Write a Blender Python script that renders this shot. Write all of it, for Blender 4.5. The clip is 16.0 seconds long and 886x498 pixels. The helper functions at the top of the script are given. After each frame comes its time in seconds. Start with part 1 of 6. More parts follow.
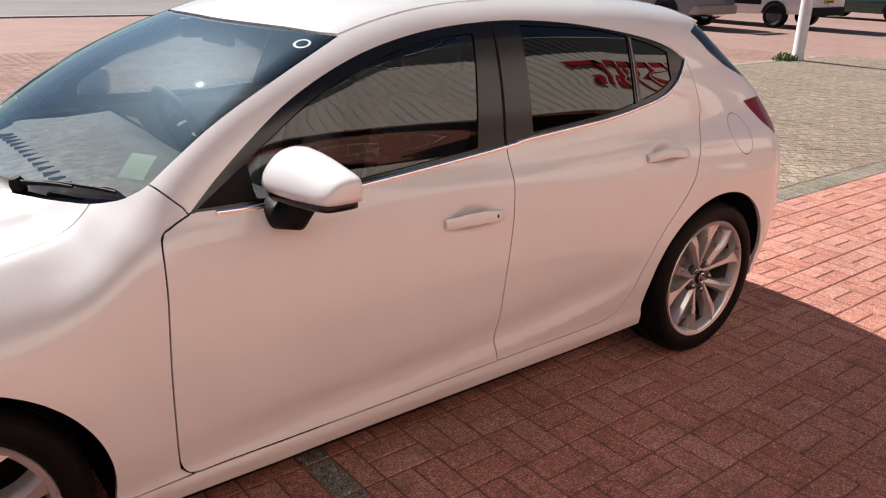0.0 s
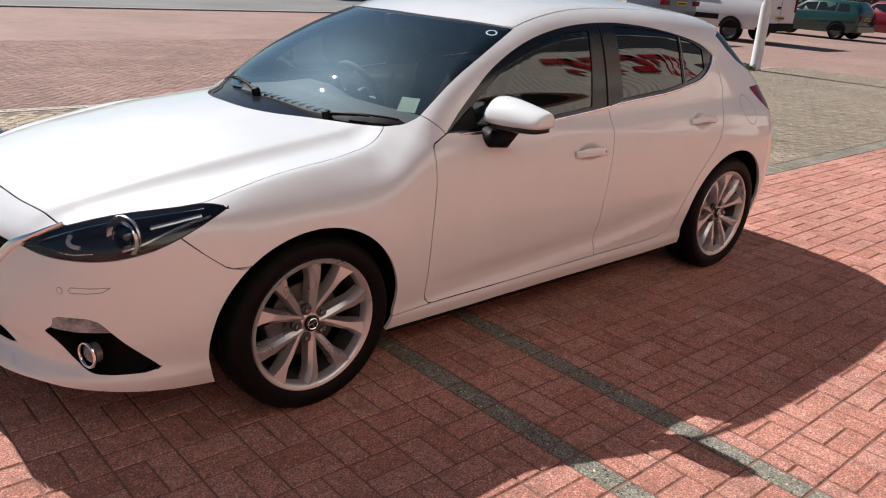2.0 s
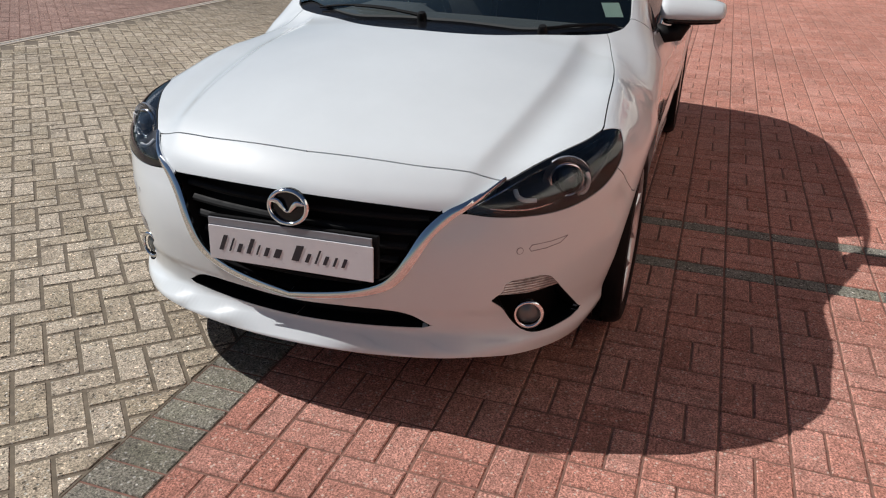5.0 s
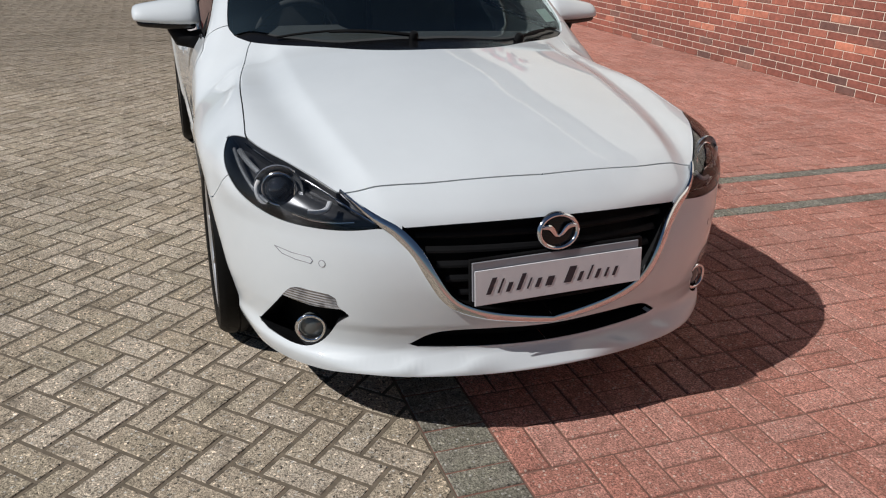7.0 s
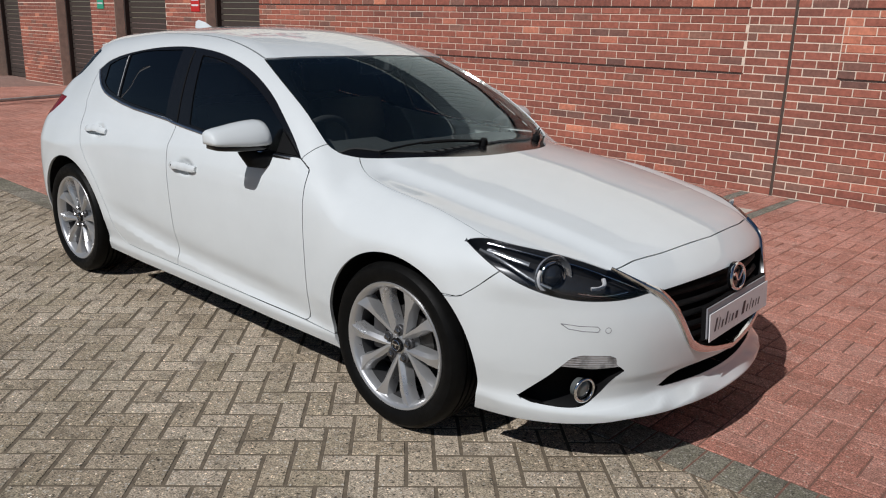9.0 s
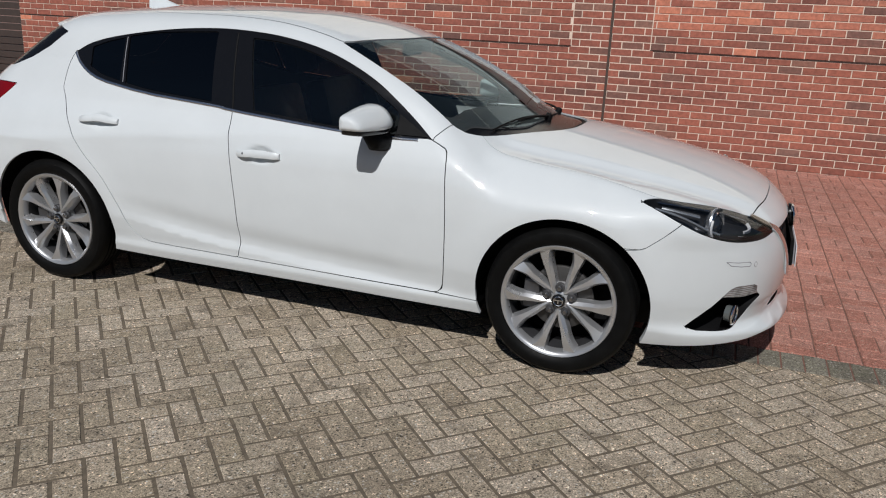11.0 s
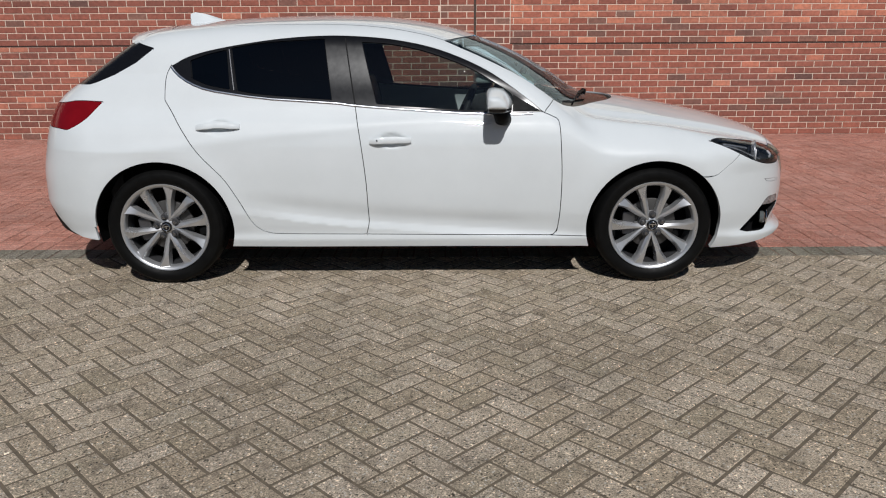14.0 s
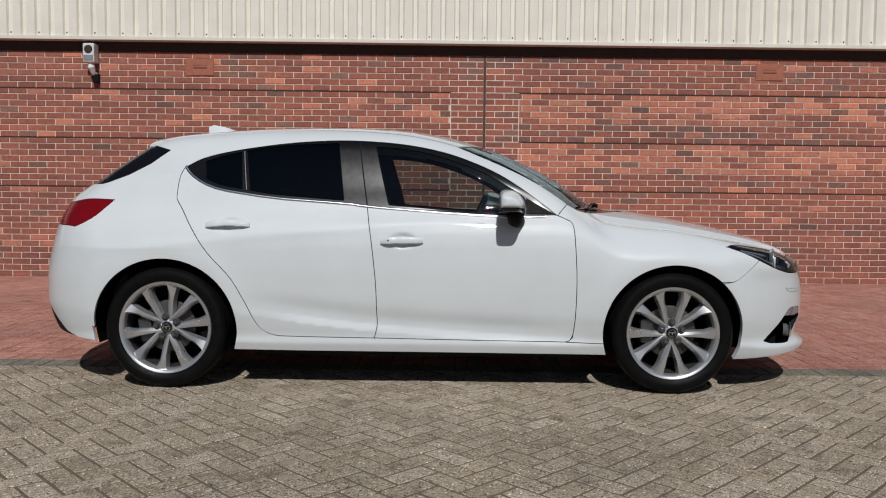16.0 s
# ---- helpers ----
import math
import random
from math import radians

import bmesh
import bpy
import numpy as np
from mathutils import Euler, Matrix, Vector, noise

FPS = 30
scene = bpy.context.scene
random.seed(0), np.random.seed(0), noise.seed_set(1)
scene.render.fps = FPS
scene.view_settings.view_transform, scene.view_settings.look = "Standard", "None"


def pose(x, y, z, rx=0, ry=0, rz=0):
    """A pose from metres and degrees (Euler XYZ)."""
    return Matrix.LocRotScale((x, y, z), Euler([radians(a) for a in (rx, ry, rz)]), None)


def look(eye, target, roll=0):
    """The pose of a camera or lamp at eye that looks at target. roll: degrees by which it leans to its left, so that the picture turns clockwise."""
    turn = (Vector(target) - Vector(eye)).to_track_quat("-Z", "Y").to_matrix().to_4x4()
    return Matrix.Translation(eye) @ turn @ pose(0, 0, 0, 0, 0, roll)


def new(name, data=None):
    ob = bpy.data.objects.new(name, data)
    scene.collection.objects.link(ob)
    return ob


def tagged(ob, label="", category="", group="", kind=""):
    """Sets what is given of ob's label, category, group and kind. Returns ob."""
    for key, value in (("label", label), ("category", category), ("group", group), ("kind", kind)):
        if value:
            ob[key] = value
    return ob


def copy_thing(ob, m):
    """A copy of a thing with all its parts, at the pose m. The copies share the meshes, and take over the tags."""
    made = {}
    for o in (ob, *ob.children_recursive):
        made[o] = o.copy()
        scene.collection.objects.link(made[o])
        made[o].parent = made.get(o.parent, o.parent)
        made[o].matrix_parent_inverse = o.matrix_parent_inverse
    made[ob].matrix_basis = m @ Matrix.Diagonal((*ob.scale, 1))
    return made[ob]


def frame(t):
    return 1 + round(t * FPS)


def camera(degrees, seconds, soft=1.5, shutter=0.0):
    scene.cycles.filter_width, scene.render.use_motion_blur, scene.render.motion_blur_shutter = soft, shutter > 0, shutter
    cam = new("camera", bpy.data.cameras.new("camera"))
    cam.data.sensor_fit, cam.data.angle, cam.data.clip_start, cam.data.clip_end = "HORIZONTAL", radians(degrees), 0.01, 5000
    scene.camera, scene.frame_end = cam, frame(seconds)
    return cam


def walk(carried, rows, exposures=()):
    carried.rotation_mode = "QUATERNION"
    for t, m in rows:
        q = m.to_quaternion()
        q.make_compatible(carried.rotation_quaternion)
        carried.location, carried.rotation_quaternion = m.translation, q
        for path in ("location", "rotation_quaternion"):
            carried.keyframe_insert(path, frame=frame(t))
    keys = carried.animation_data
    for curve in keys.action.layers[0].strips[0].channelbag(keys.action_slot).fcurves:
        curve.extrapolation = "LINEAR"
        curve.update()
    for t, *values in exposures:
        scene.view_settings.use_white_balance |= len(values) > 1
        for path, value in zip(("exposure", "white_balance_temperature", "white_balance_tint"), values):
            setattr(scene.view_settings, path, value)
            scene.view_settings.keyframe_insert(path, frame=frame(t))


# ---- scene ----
cam = camera(58.6, 16.0, soft=1.1)
PATH = [
    (0, (1.366, 2.552, 1.511), (0.194, 1.082, 0.83), 1.7),
    (0.5, (1.731, 2.736, 1.541), (0.485, 1.309, 0.9), 1.9),
    (1, (2.096, 2.868, 1.561), (0.795, 1.474, 0.957), 2.2),
    (1.5, (2.406, 3.01, 1.541), (1.113, 1.618, 0.916), 2.7),
    (2, (2.728, 3.02, 1.53), (1.457, 1.626, 0.864), 3.9),
    (2.5, (3.032, 2.911, 1.514), (1.769, 1.522, 0.824), 4.3),
    (3, (3.225, 2.634, 1.503), (1.945, 1.285, 0.767), 4.0),
    (3.5, (3.502, 2.312, 1.476), (2.134, 1.077, 0.698), 3.4),
    (3.7, (3.601, 2.17, 1.481), (2.184, 1.001, 0.69), 3.0),
    (5.8, (4.161, 0.245, 1.427), (2.346, 0.152, 0.591), 1.8),
    (6, (4.164, 0.042, 1.438), (2.347, 0.069, 0.601), 1.9),
    (6.5, (4.11, -0.468, 1.42), (2.311, -0.148, 0.607), 2.2),
    (7, (4.056, -0.993, 1.423), (2.326, -0.36, 0.645), 1.9),
    (7.5, (3.913, -1.482, 1.413), (2.232, -0.633, 0.739), 1.9),
    (8, (3.783, -1.98, 1.432), (2.208, -0.89, 0.857), 1.3),
    (8.5, (3.57, -2.383, 1.453), (2.125, -1.116, 0.9), 0.7),
    (9, (3.312, -2.792, 1.471), (2.024, -1.359, 0.935), 1.9),
    (9.5, (3.007, -3.144, 1.455), (1.863, -1.588, 0.936), 3.0),
    (10, (2.653, -3.456, 1.469), (1.666, -1.803, 0.927), 3.8),
    (10.2, (2.523, -3.593, 1.504), (1.609, -1.909, 0.93), 3.7),
    (12.3, (0.904, -4.239, 1.442), (0.677, -2.321, 0.924), -1.0),
    (12.5, (0.781, -4.29, 1.446), (0.606, -2.363, 0.942), -1.4),
    (13, (0.583, -4.616, 1.457), (0.478, -2.676, 0.984), -0.8),
    (13.5, (0.39, -4.908, 1.492), (0.333, -2.97, 1.0), -0.3),
    (14, (0.203, -5.101, 1.414), (0.196, -3.179, 0.861), -0.3),
    (14.5, (0.178, -5.004, 1.184), (0.182, -3.062, 0.703), -0.2),
    (15, (0.173, -4.993, 0.943), (0.16, -3.016, 0.64), 0.3),
    (15.5, (0.175, -5.019, 0.966), (0.149, -3.028, 0.775), 0.8),
    (16, (0.166, -5.03, 1.018), (0.147, -3.034, 0.895), 0.6),
]
EXPOSURES = [(0, 0.84, 6900, 17), (1.5, 0.65, 6650, 14), (3.7, 0.30, 6450, 10), (5.8, 0.0, 6400, 10), (8, -0.28, 6350, 10), (12.3, -0.46, 6350, 10), (14.3, -0.43, 6350, 10), (15.2, -0.50, 6350, 10), (16, -0.57, 6350, 10)]
walk(cam, [(t, look(eye, target, roll)) for t, eye, target, roll in PATH], EXPOSURES)

# ---- world and sun ----
SUN_WAY = Vector((0.06, -0.975, 1.0)).normalized()
world = bpy.data.worlds.new("sky")
scene.world = world
world.use_nodes = True
sky = world.node_tree.nodes.new("ShaderNodeTexSky")
sky.sky_type = "NISHITA"
sky.sun_disc = False
sky.sun_elevation = math.asin(SUN_WAY.z)
sky.sun_rotation = math.atan2(SUN_WAY.x, SUN_WAY.y)
sky.air_density, sky.dust_density, sky.ozone_density = 1.0, 0.15, 2.2
world.node_tree.nodes["Background"].inputs["Strength"].default_value = 0.036
world.node_tree.links.new(sky.outputs["Color"], world.node_tree.nodes["Background"].inputs["Color"])
sun = new("sun", bpy.data.lights.new("sun", "SUN"))
sun.data.energy, sun.data.angle, sun.data.color = 4.55, radians(0.5), (1.0, 0.975, 0.945)
sun.matrix_world = look(SUN_WAY * 50, (0, 0, 0))


# ---- materials ----
class Nodes:
    """A short hand for building one material's nodes."""

    def __init__(self, name):
        self.m = bpy.data.materials.new(name)
        self.m.use_nodes = True
        self.t = self.m.node_tree
        self.p = self.t.nodes["Principled BSDF"]
        self.pos = self.add("ShaderNodeTexCoord").outputs["Object"]

    def add(self, kind, **fields):
        n = self.t.nodes.new(kind)
        for k, v in fields.items():
            n.inputs[k.replace("_", " ")].default_value = v
        return n

    def link(self, a, b):
        self.t.links.new(a, b)

    def noise(self, scale, detail=4.0, rough=0.6, at=None):
        n = self.add("ShaderNodeTexNoise", Scale=scale, Detail=detail, Roughness=rough)
        self.link(at or self.pos, n.inputs["Vector"])
        return n.outputs["Fac"]

    def voronoi(self, scale, at=None):
        n = self.add("ShaderNodeTexVoronoi", Scale=scale)
        self.link(at or self.pos, n.inputs["Vector"])
        return n

    def ramp(self, fac, *stops):
        n = self.t.nodes.new("ShaderNodeValToRGB")
        r = n.color_ramp
        while len(r.elements) < len(stops):
            r.elements.new(0.5)
        for e, (at, c) in zip(r.elements, stops):
            e.position = at
            e.color = (*c, 1) if isinstance(c, tuple) else (c, c, c, 1)
        self.link(fac, n.inputs["Fac"])
        return n.outputs["Color"]

    def mix(self, fac, a, b, how="MIX"):
        n = self.t.nodes.new("ShaderNodeMix")
        n.data_type, n.blend_type = "RGBA", how
        for value, socket in ((fac, n.inputs[0]), (a, n.inputs[6]), (b, n.inputs[7])):
            if isinstance(value, (int, float)):
                socket.default_value = value if socket == n.inputs[0] else (value, value, value, 1)
            elif isinstance(value, tuple):
                socket.default_value = (*value, 1)
            else:
                self.link(value, socket)
        return n.outputs[2]

    def island(self):
        return self.add("ShaderNodeNewGeometry").outputs["Random Per Island"]

    def one(self):
        return self.add("ShaderNodeObjectInfo").outputs["Random"]

    def scatter(self):
        """A random number for each piece, whether it is an object or an island of a joined mesh."""
        n = self.t.nodes.new("ShaderNodeMath")
        n.operation = "ADD"
        self.link(self.island(), n.inputs[0])
        self.link(self.one(), n.inputs[1])
        f = self.t.nodes.new("ShaderNodeMath")
        f.operation = "FRACT"
        self.link(n.outputs[0], f.inputs[0])
        return f.outputs[0]

    def bump(self, height, strength, distance=0.002):
        n = self.add("ShaderNodeBump", Strength=strength, Distance=distance)
        self.link(height, n.inputs["Height"])
        self.link(n.outputs["Normal"], self.p.inputs["Normal"])

    def done(self, color=None, rough=None, metal=None, **rest):
        for key, value in (("Base Color", color), ("Roughness", rough), ("Metallic", metal), *((k.replace("_", " "), v) for k, v in rest.items())):
            if value is None:
                continue
            s = self.p.inputs[key]
            if isinstance(value, tuple):
                s.default_value = (*value, 1) if len(value) == 3 else value
            elif isinstance(value, (int, float)):
                s.default_value = value
            else:
                self.link(value, s)
        return self.m


def block_material(name, tones, speck, joint_dirt, moss=0.0, grain=1.0, west_dark=False):
    """Concrete block paving: a tone for each block, exposed grit, pits, pale chips and patches of dirt."""
    n = Nodes(name)
    tone = n.ramp(n.scatter(), *tones)
    patch = n.ramp(n.noise(0.9, 5), (0.38, 0.86), (0.62, 1.12))
    c = n.mix(1.0, tone, patch, "MULTIPLY")
    if moss:
        green = n.ramp(n.noise(2.6, 5, 0.65), (0.50, 0.0), (0.66, moss))
        c = n.mix(green, c, (0.20, 0.21, 0.12))
    if west_dark:
        # mixes in a darker brown towards the west, its edge broken by noise
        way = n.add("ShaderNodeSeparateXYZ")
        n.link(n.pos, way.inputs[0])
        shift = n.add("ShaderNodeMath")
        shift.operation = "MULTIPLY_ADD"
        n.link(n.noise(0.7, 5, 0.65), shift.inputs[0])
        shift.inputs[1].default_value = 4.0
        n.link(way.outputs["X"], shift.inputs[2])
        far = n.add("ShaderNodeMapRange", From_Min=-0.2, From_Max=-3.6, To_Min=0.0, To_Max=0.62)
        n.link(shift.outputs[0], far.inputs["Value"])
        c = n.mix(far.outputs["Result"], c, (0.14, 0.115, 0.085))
    grit = n.noise(150, 3, 0.75)
    c = n.mix(1.0, c, n.ramp(grit, (0.36, 0.42), (0.5, 1.0), (0.62, 1.55)), "MULTIPLY")
    coarse = n.noise(38, 3, 0.7)
    c = n.mix(1.0, c, n.ramp(coarse, (0.36, 0.80), (0.62, 1.16)), "MULTIPLY")
    light = n.voronoi(62)
    spots = n.ramp(light.outputs["Distance"], (0.16, 1.0), (0.30, 0.0))
    some = n.ramp(n.noise(29, 2), (0.44, 0.0), (0.54, 0.95))
    c = n.mix(n.mix(1.0, spots, some, "MULTIPLY"), c, speck)
    pits = n.ramp(n.voronoi(80).outputs["Distance"], (0.12, 1.0), (0.26, 0.0))
    holes = n.ramp(n.noise(23, 2), (0.48, 0.0), (0.58, 0.8))
    c = n.mix(n.mix(1.0, pits, holes, "MULTIPLY"), c, joint_dirt)
    dark = n.ramp(n.noise(7, 5, 0.7), (0.34, 0.5), (0.47, 0.0))
    c = n.mix(dark, c, joint_dirt)
    cells = n.voronoi(140).outputs["Color"]
    c = n.mix(1.0, c, n.ramp(cells, (0.12, 1 - 0.75 * grain), (0.22, 1 - 0.08 * grain), (0.80, 1 + 0.05 * grain), (0.92, 1 + 1.1 * grain)), "MULTIPLY")
    n.bump(grit, 0.9, 0.006)
    return n.done(c, 0.9, Specular_IOR_Level=0.3)


def plain(name, color, rough=0.5, metal=0.0, vary=0.08, scale=14, bump=0.0, **rest):
    n = Nodes(name)
    f = n.noise(scale, 5)
    c = n.mix(1.0, color, n.ramp(f, (0.3, 1 - vary), (0.7, 1 + vary)), "MULTIPLY")
    spread = 0.08 if rough > 0.3 else 0.012
    r = n.ramp(n.noise(scale * 2.3, 4), (0.3, max(rough - spread, 0.0)), (0.7, min(rough + spread, 1.0)))
    if bump:
        n.bump(n.noise(scale * 12, 3), bump)
    return n.done(c, r, metal, **rest)


GREY_BLOCK = block_material("grey_block", [(0.0, (0.365, 0.297, 0.215)), (0.5, (0.42, 0.347, 0.260)), (1.0, (0.475, 0.398, 0.310))], (0.62, 0.59, 0.53), (0.085, 0.066, 0.048), 0.14, west_dark=True)
DARK_BLOCK = block_material("dark_block", [(0.0, (0.190, 0.172, 0.138)), (1.0, (0.250, 0.230, 0.188))], (0.46, 0.44, 0.40), (0.08, 0.07, 0.055), 0.25, 0.7)
RED_BLOCK = block_material("red_block", [(0.0, (0.42, 0.185, 0.138)), (0.5, (0.455, 0.215, 0.165)), (1.0, (0.49, 0.250, 0.198))], (0.60, 0.46, 0.38), (0.20, 0.095, 0.07), 0.0, 0.28)
FAR_BLOCK = block_material("faded_red_block", [(0.0, (0.255, 0.155, 0.126)), (0.5, (0.29, 0.18, 0.148)), (1.0, (0.325, 0.207, 0.172))], (0.5, 0.42, 0.36), (0.18, 0.11, 0.085))
BUFF_SAND = plain("buff_joint_sand", (0.140, 0.111, 0.079), 0.95, vary=0.3, scale=30, bump=0.4)
SAND = plain("joint_sand", (0.19, 0.098, 0.073), 0.95, vary=0.3, scale=30, bump=0.4)
LINE_BLOCK = block_material("line_block", [(0.0, (0.19, 0.180, 0.150)), (1.0, (0.24, 0.230, 0.192))], (0.42, 0.42, 0.38), (0.08, 0.075, 0.055), 0.3)


def wall_brick_material(name, *tones):
    n = Nodes(name)
    tone = n.ramp(n.scatter(), *tones)
    c = n.mix(1.0, tone, n.ramp(n.noise(26, 5, 0.7), (0.3, 0.72), (0.7, 1.2)), "MULTIPLY")
    c = n.mix(1.0, c, n.ramp(n.noise(0.8, 4), (0.3, 0.88), (0.7, 1.10)), "MULTIPLY")
    band = n.add("ShaderNodeMapping", Scale=(0.22, 1.0, 2.3))
    n.link(n.pos, band.inputs["Vector"])
    c = n.mix(1.0, c, n.ramp(n.noise(1.0, 3, 0.6, band.outputs["Vector"]), (0.38, (0.80, 0.84, 0.88)), (0.5, (1.0, 1.0, 1.0)), (0.62, (1.15, 1.12, 1.06))), "MULTIPLY")
    n.bump(n.noise(160, 4, 0.7), 0.5, 0.003)
    return n.done(c, 0.85)


BRICK = wall_brick_material("red_brick", (0.0, (0.25, 0.092, 0.066)), (0.2, (0.29, 0.102, 0.072)), (0.7, (0.33, 0.114, 0.079)), (1.0, (0.375, 0.134, 0.092)))
PALE_BRICK = wall_brick_material("orange_brick", (0.0, (0.44, 0.160, 0.108)), (0.5, (0.53, 0.195, 0.124)), (1.0, (0.61, 0.240, 0.150)))
BROWN_BRICK = wall_brick_material("brown_brick", (0.0, (0.18, 0.092, 0.074)), (0.5, (0.235, 0.112, 0.086)), (1.0, (0.27, 0.142, 0.108)))
MORTAR = plain("mortar", (0.74, 0.61, 0.50), 0.95, vary=0.15, scale=9, bump=0.4)


# ---- mesh helpers ----
def mesh_of(name, verts, faces, material=None, smooth=False):
    me = bpy.data.meshes.new(name)
    me.from_pydata(verts, [], faces)
    if material:
        me.materials.append(material)
    if smooth:
        me.polygons.foreach_set("use_smooth", [True] * len(me.polygons))
    me.update()
    return me


def empty(name, place=(0, 0, 0), label="", category="", group="", kind=""):
    ob = new(name)
    ob.empty_display_size = 0.1
    ob.location = place
    return tagged(ob, label, category, group, kind)


def child(name, me, parent, label="", kind=""):
    ob = new(name, me)
    ob.parent = parent
    return tagged(ob, label, kind=kind)


def part(name, bm, material, parent=None, label="", smooth=False, auto=None):
    """One bmesh becomes one mesh object, under its thing or part."""
    me = bpy.data.meshes.new(name)
    if smooth:
        for f in bm.faces:
            f.smooth = True
        if auto is not None:
            for e in bm.edges:
                if e.is_manifold and e.calc_face_angle(0) > radians(auto):
                    e.smooth = False
    bm.to_mesh(me)
    bm.free()
    if material:
        me.materials.append(material)
    ob = new(name, me)
    if parent:
        ob.parent = parent
    if label:
        ob["label"] = label
    return ob


def add_box(bm, lo, hi, bevel=0.0, m=None):
    got = bmesh.ops.create_cube(bm, size=1.0)["verts"]
    for v in got:
        v.co = Vector([lo[i] + (v.co[i] + 0.5) * (hi[i] - lo[i]) for i in range(3)])
    if bevel:
        es = list({e for v in got for e in v.link_edges})
        new_geo = bmesh.ops.bevel(bm, geom=es, offset=bevel, segments=2, profile=0.6, affect="EDGES")
        got = list({v for f in new_geo["faces"] for v in f.verts} | {v for v in got if v.is_valid})
    if m is not None:
        bmesh.ops.transform(bm, matrix=m, verts=got)
    return got


def box(lo, hi, bevel=0.0):
    bm = bmesh.new()
    add_box(bm, lo, hi, bevel)
    return bm


def add_lathe(bm, profile, steps=32, m=None):
    """Rings of (radius, height) spun round the z axis."""
    rings = []
    for r, h in profile:
        if r < 1e-6:
            rings.append([bm.verts.new((0, 0, h))])
        else:
            rings.append([bm.verts.new((r * math.cos(2 * math.pi * k / steps), r * math.sin(2 * math.pi * k / steps), h)) for k in range(steps)])
    for a, b in zip(rings, rings[1:]):
        for k in range(steps):
            n = (k + 1) % steps
            ring = [a[k % len(a)], a[n % len(a)], b[n % len(b)], b[k % len(b)]]
            ring = list(dict.fromkeys(ring))
            if len(ring) > 2:
                bm.faces.new(ring)
    if m is not None:
        bmesh.ops.transform(bm, matrix=m, verts=[v for r in rings for v in r])
    return [v for r in rings for v in r]


def lathe(profile, steps=32, m=None):
    bm = bmesh.new()
    add_lathe(bm, profile, steps, m)
    return bm


def add_tube(bm, points, radius, steps=8, cap=True):
    """A round bar along a row of points; radius may be one number or one for each point."""
    pts = [Vector(p) for p in points]
    radii = radius if isinstance(radius, (list, tuple)) else [radius] * len(pts)
    side, rings = None, []
    for i, p in enumerate(pts):
        way = (pts[min(i + 1, len(pts) - 1)] - pts[max(i - 1, 0)]).normalized()
        if side is None:
            side = way.orthogonal().normalized()
        side = (side - way * side.dot(way)).normalized()
        up = way.cross(side)
        rings.append([bm.verts.new(p + radii[i] * (math.cos(2 * math.pi * k / steps) * side + math.sin(2 * math.pi * k / steps) * up)) for k in range(steps)])
    for a, b in zip(rings, rings[1:]):
        for k in range(steps):
            bm.faces.new((a[k], a[(k + 1) % steps], b[(k + 1) % steps], b[k]))
    if cap:
        bm.faces.new(rings[0][::-1])
        bm.faces.new(rings[-1])


def tube(points, radius, steps=8):
    bm = bmesh.new()
    add_tube(bm, points, radius, steps)
    return bm


def spline(points, n):
    """n points along a smooth curve through the given ones."""
    p = np.array(points, float)
    k = len(p)
    e = np.vstack([2 * p[0] - p[1], p, 2 * p[-1] - p[-2]])
    out = []
    for s in np.linspace(0, k - 1, n):
        i = min(int(s), k - 2)
        f = s - i
        a, b, c, d = e[i], e[i + 1], e[i + 2], e[i + 3]
        out.append(0.5 * (2 * b + (c - a) * f + (2 * a - 5 * b + 4 * c - d) * f * f + (3 * b - a - 3 * c + d) * f ** 3))
    return np.array(out)


# ---- paving ----
def clip_rect(poly, x0, y0, x1, y1):
    for axis, at, sign in ((0, x0, 1), (0, x1, -1), (1, y0, 1), (1, y1, -1)):
        out = []
        for i, a in enumerate(poly):
            b = poly[(i + 1) % len(poly)]
            da, db = sign * (a[axis] - at), sign * (b[axis] - at)
            if da >= 0:
                out.append(a)
            if (da > 0 > db) or (da < 0 < db):
                f = da / (da - db)
                out.append((a[0] + f * (b[0] - a[0]), a[1] + f * (b[1] - a[1])))
        poly = out
        if len(poly) < 3:
            return []
    return poly


def shrink(poly, by):
    """The polygon with each side moved inwards (counter-clockwise, convex)."""
    n, out = len(poly), []
    for i in range(n):
        (ax, ay), (bx, by_), (cx, cy) = poly[i - 1], poly[i], poly[(i + 1) % n]
        ux, uy, vx, vy = bx - ax, by_ - ay, cx - bx, cy - by_
        lu, lv = math.hypot(ux, uy), math.hypot(vx, vy)
        if lu < 1e-6 or lv < 1e-6:
            continue
        n1, n2 = (-uy / lu, ux / lu), (-vy / lv, vx / lv)
        k = 1 + n1[0] * n2[0] + n1[1] * n2[1]
        if k < 0.2:
            continue
        out.append((bx + by * (n1[0] + n2[0]) / k, by_ + by * (n1[1] + n2[1]) / k))
    return out


def area(poly):
    return 0.5 * sum(a[0] * b[1] - b[0] * a[1] for a, b in zip(poly, poly[1:] + poly[:1]))


rng = random.Random(7)


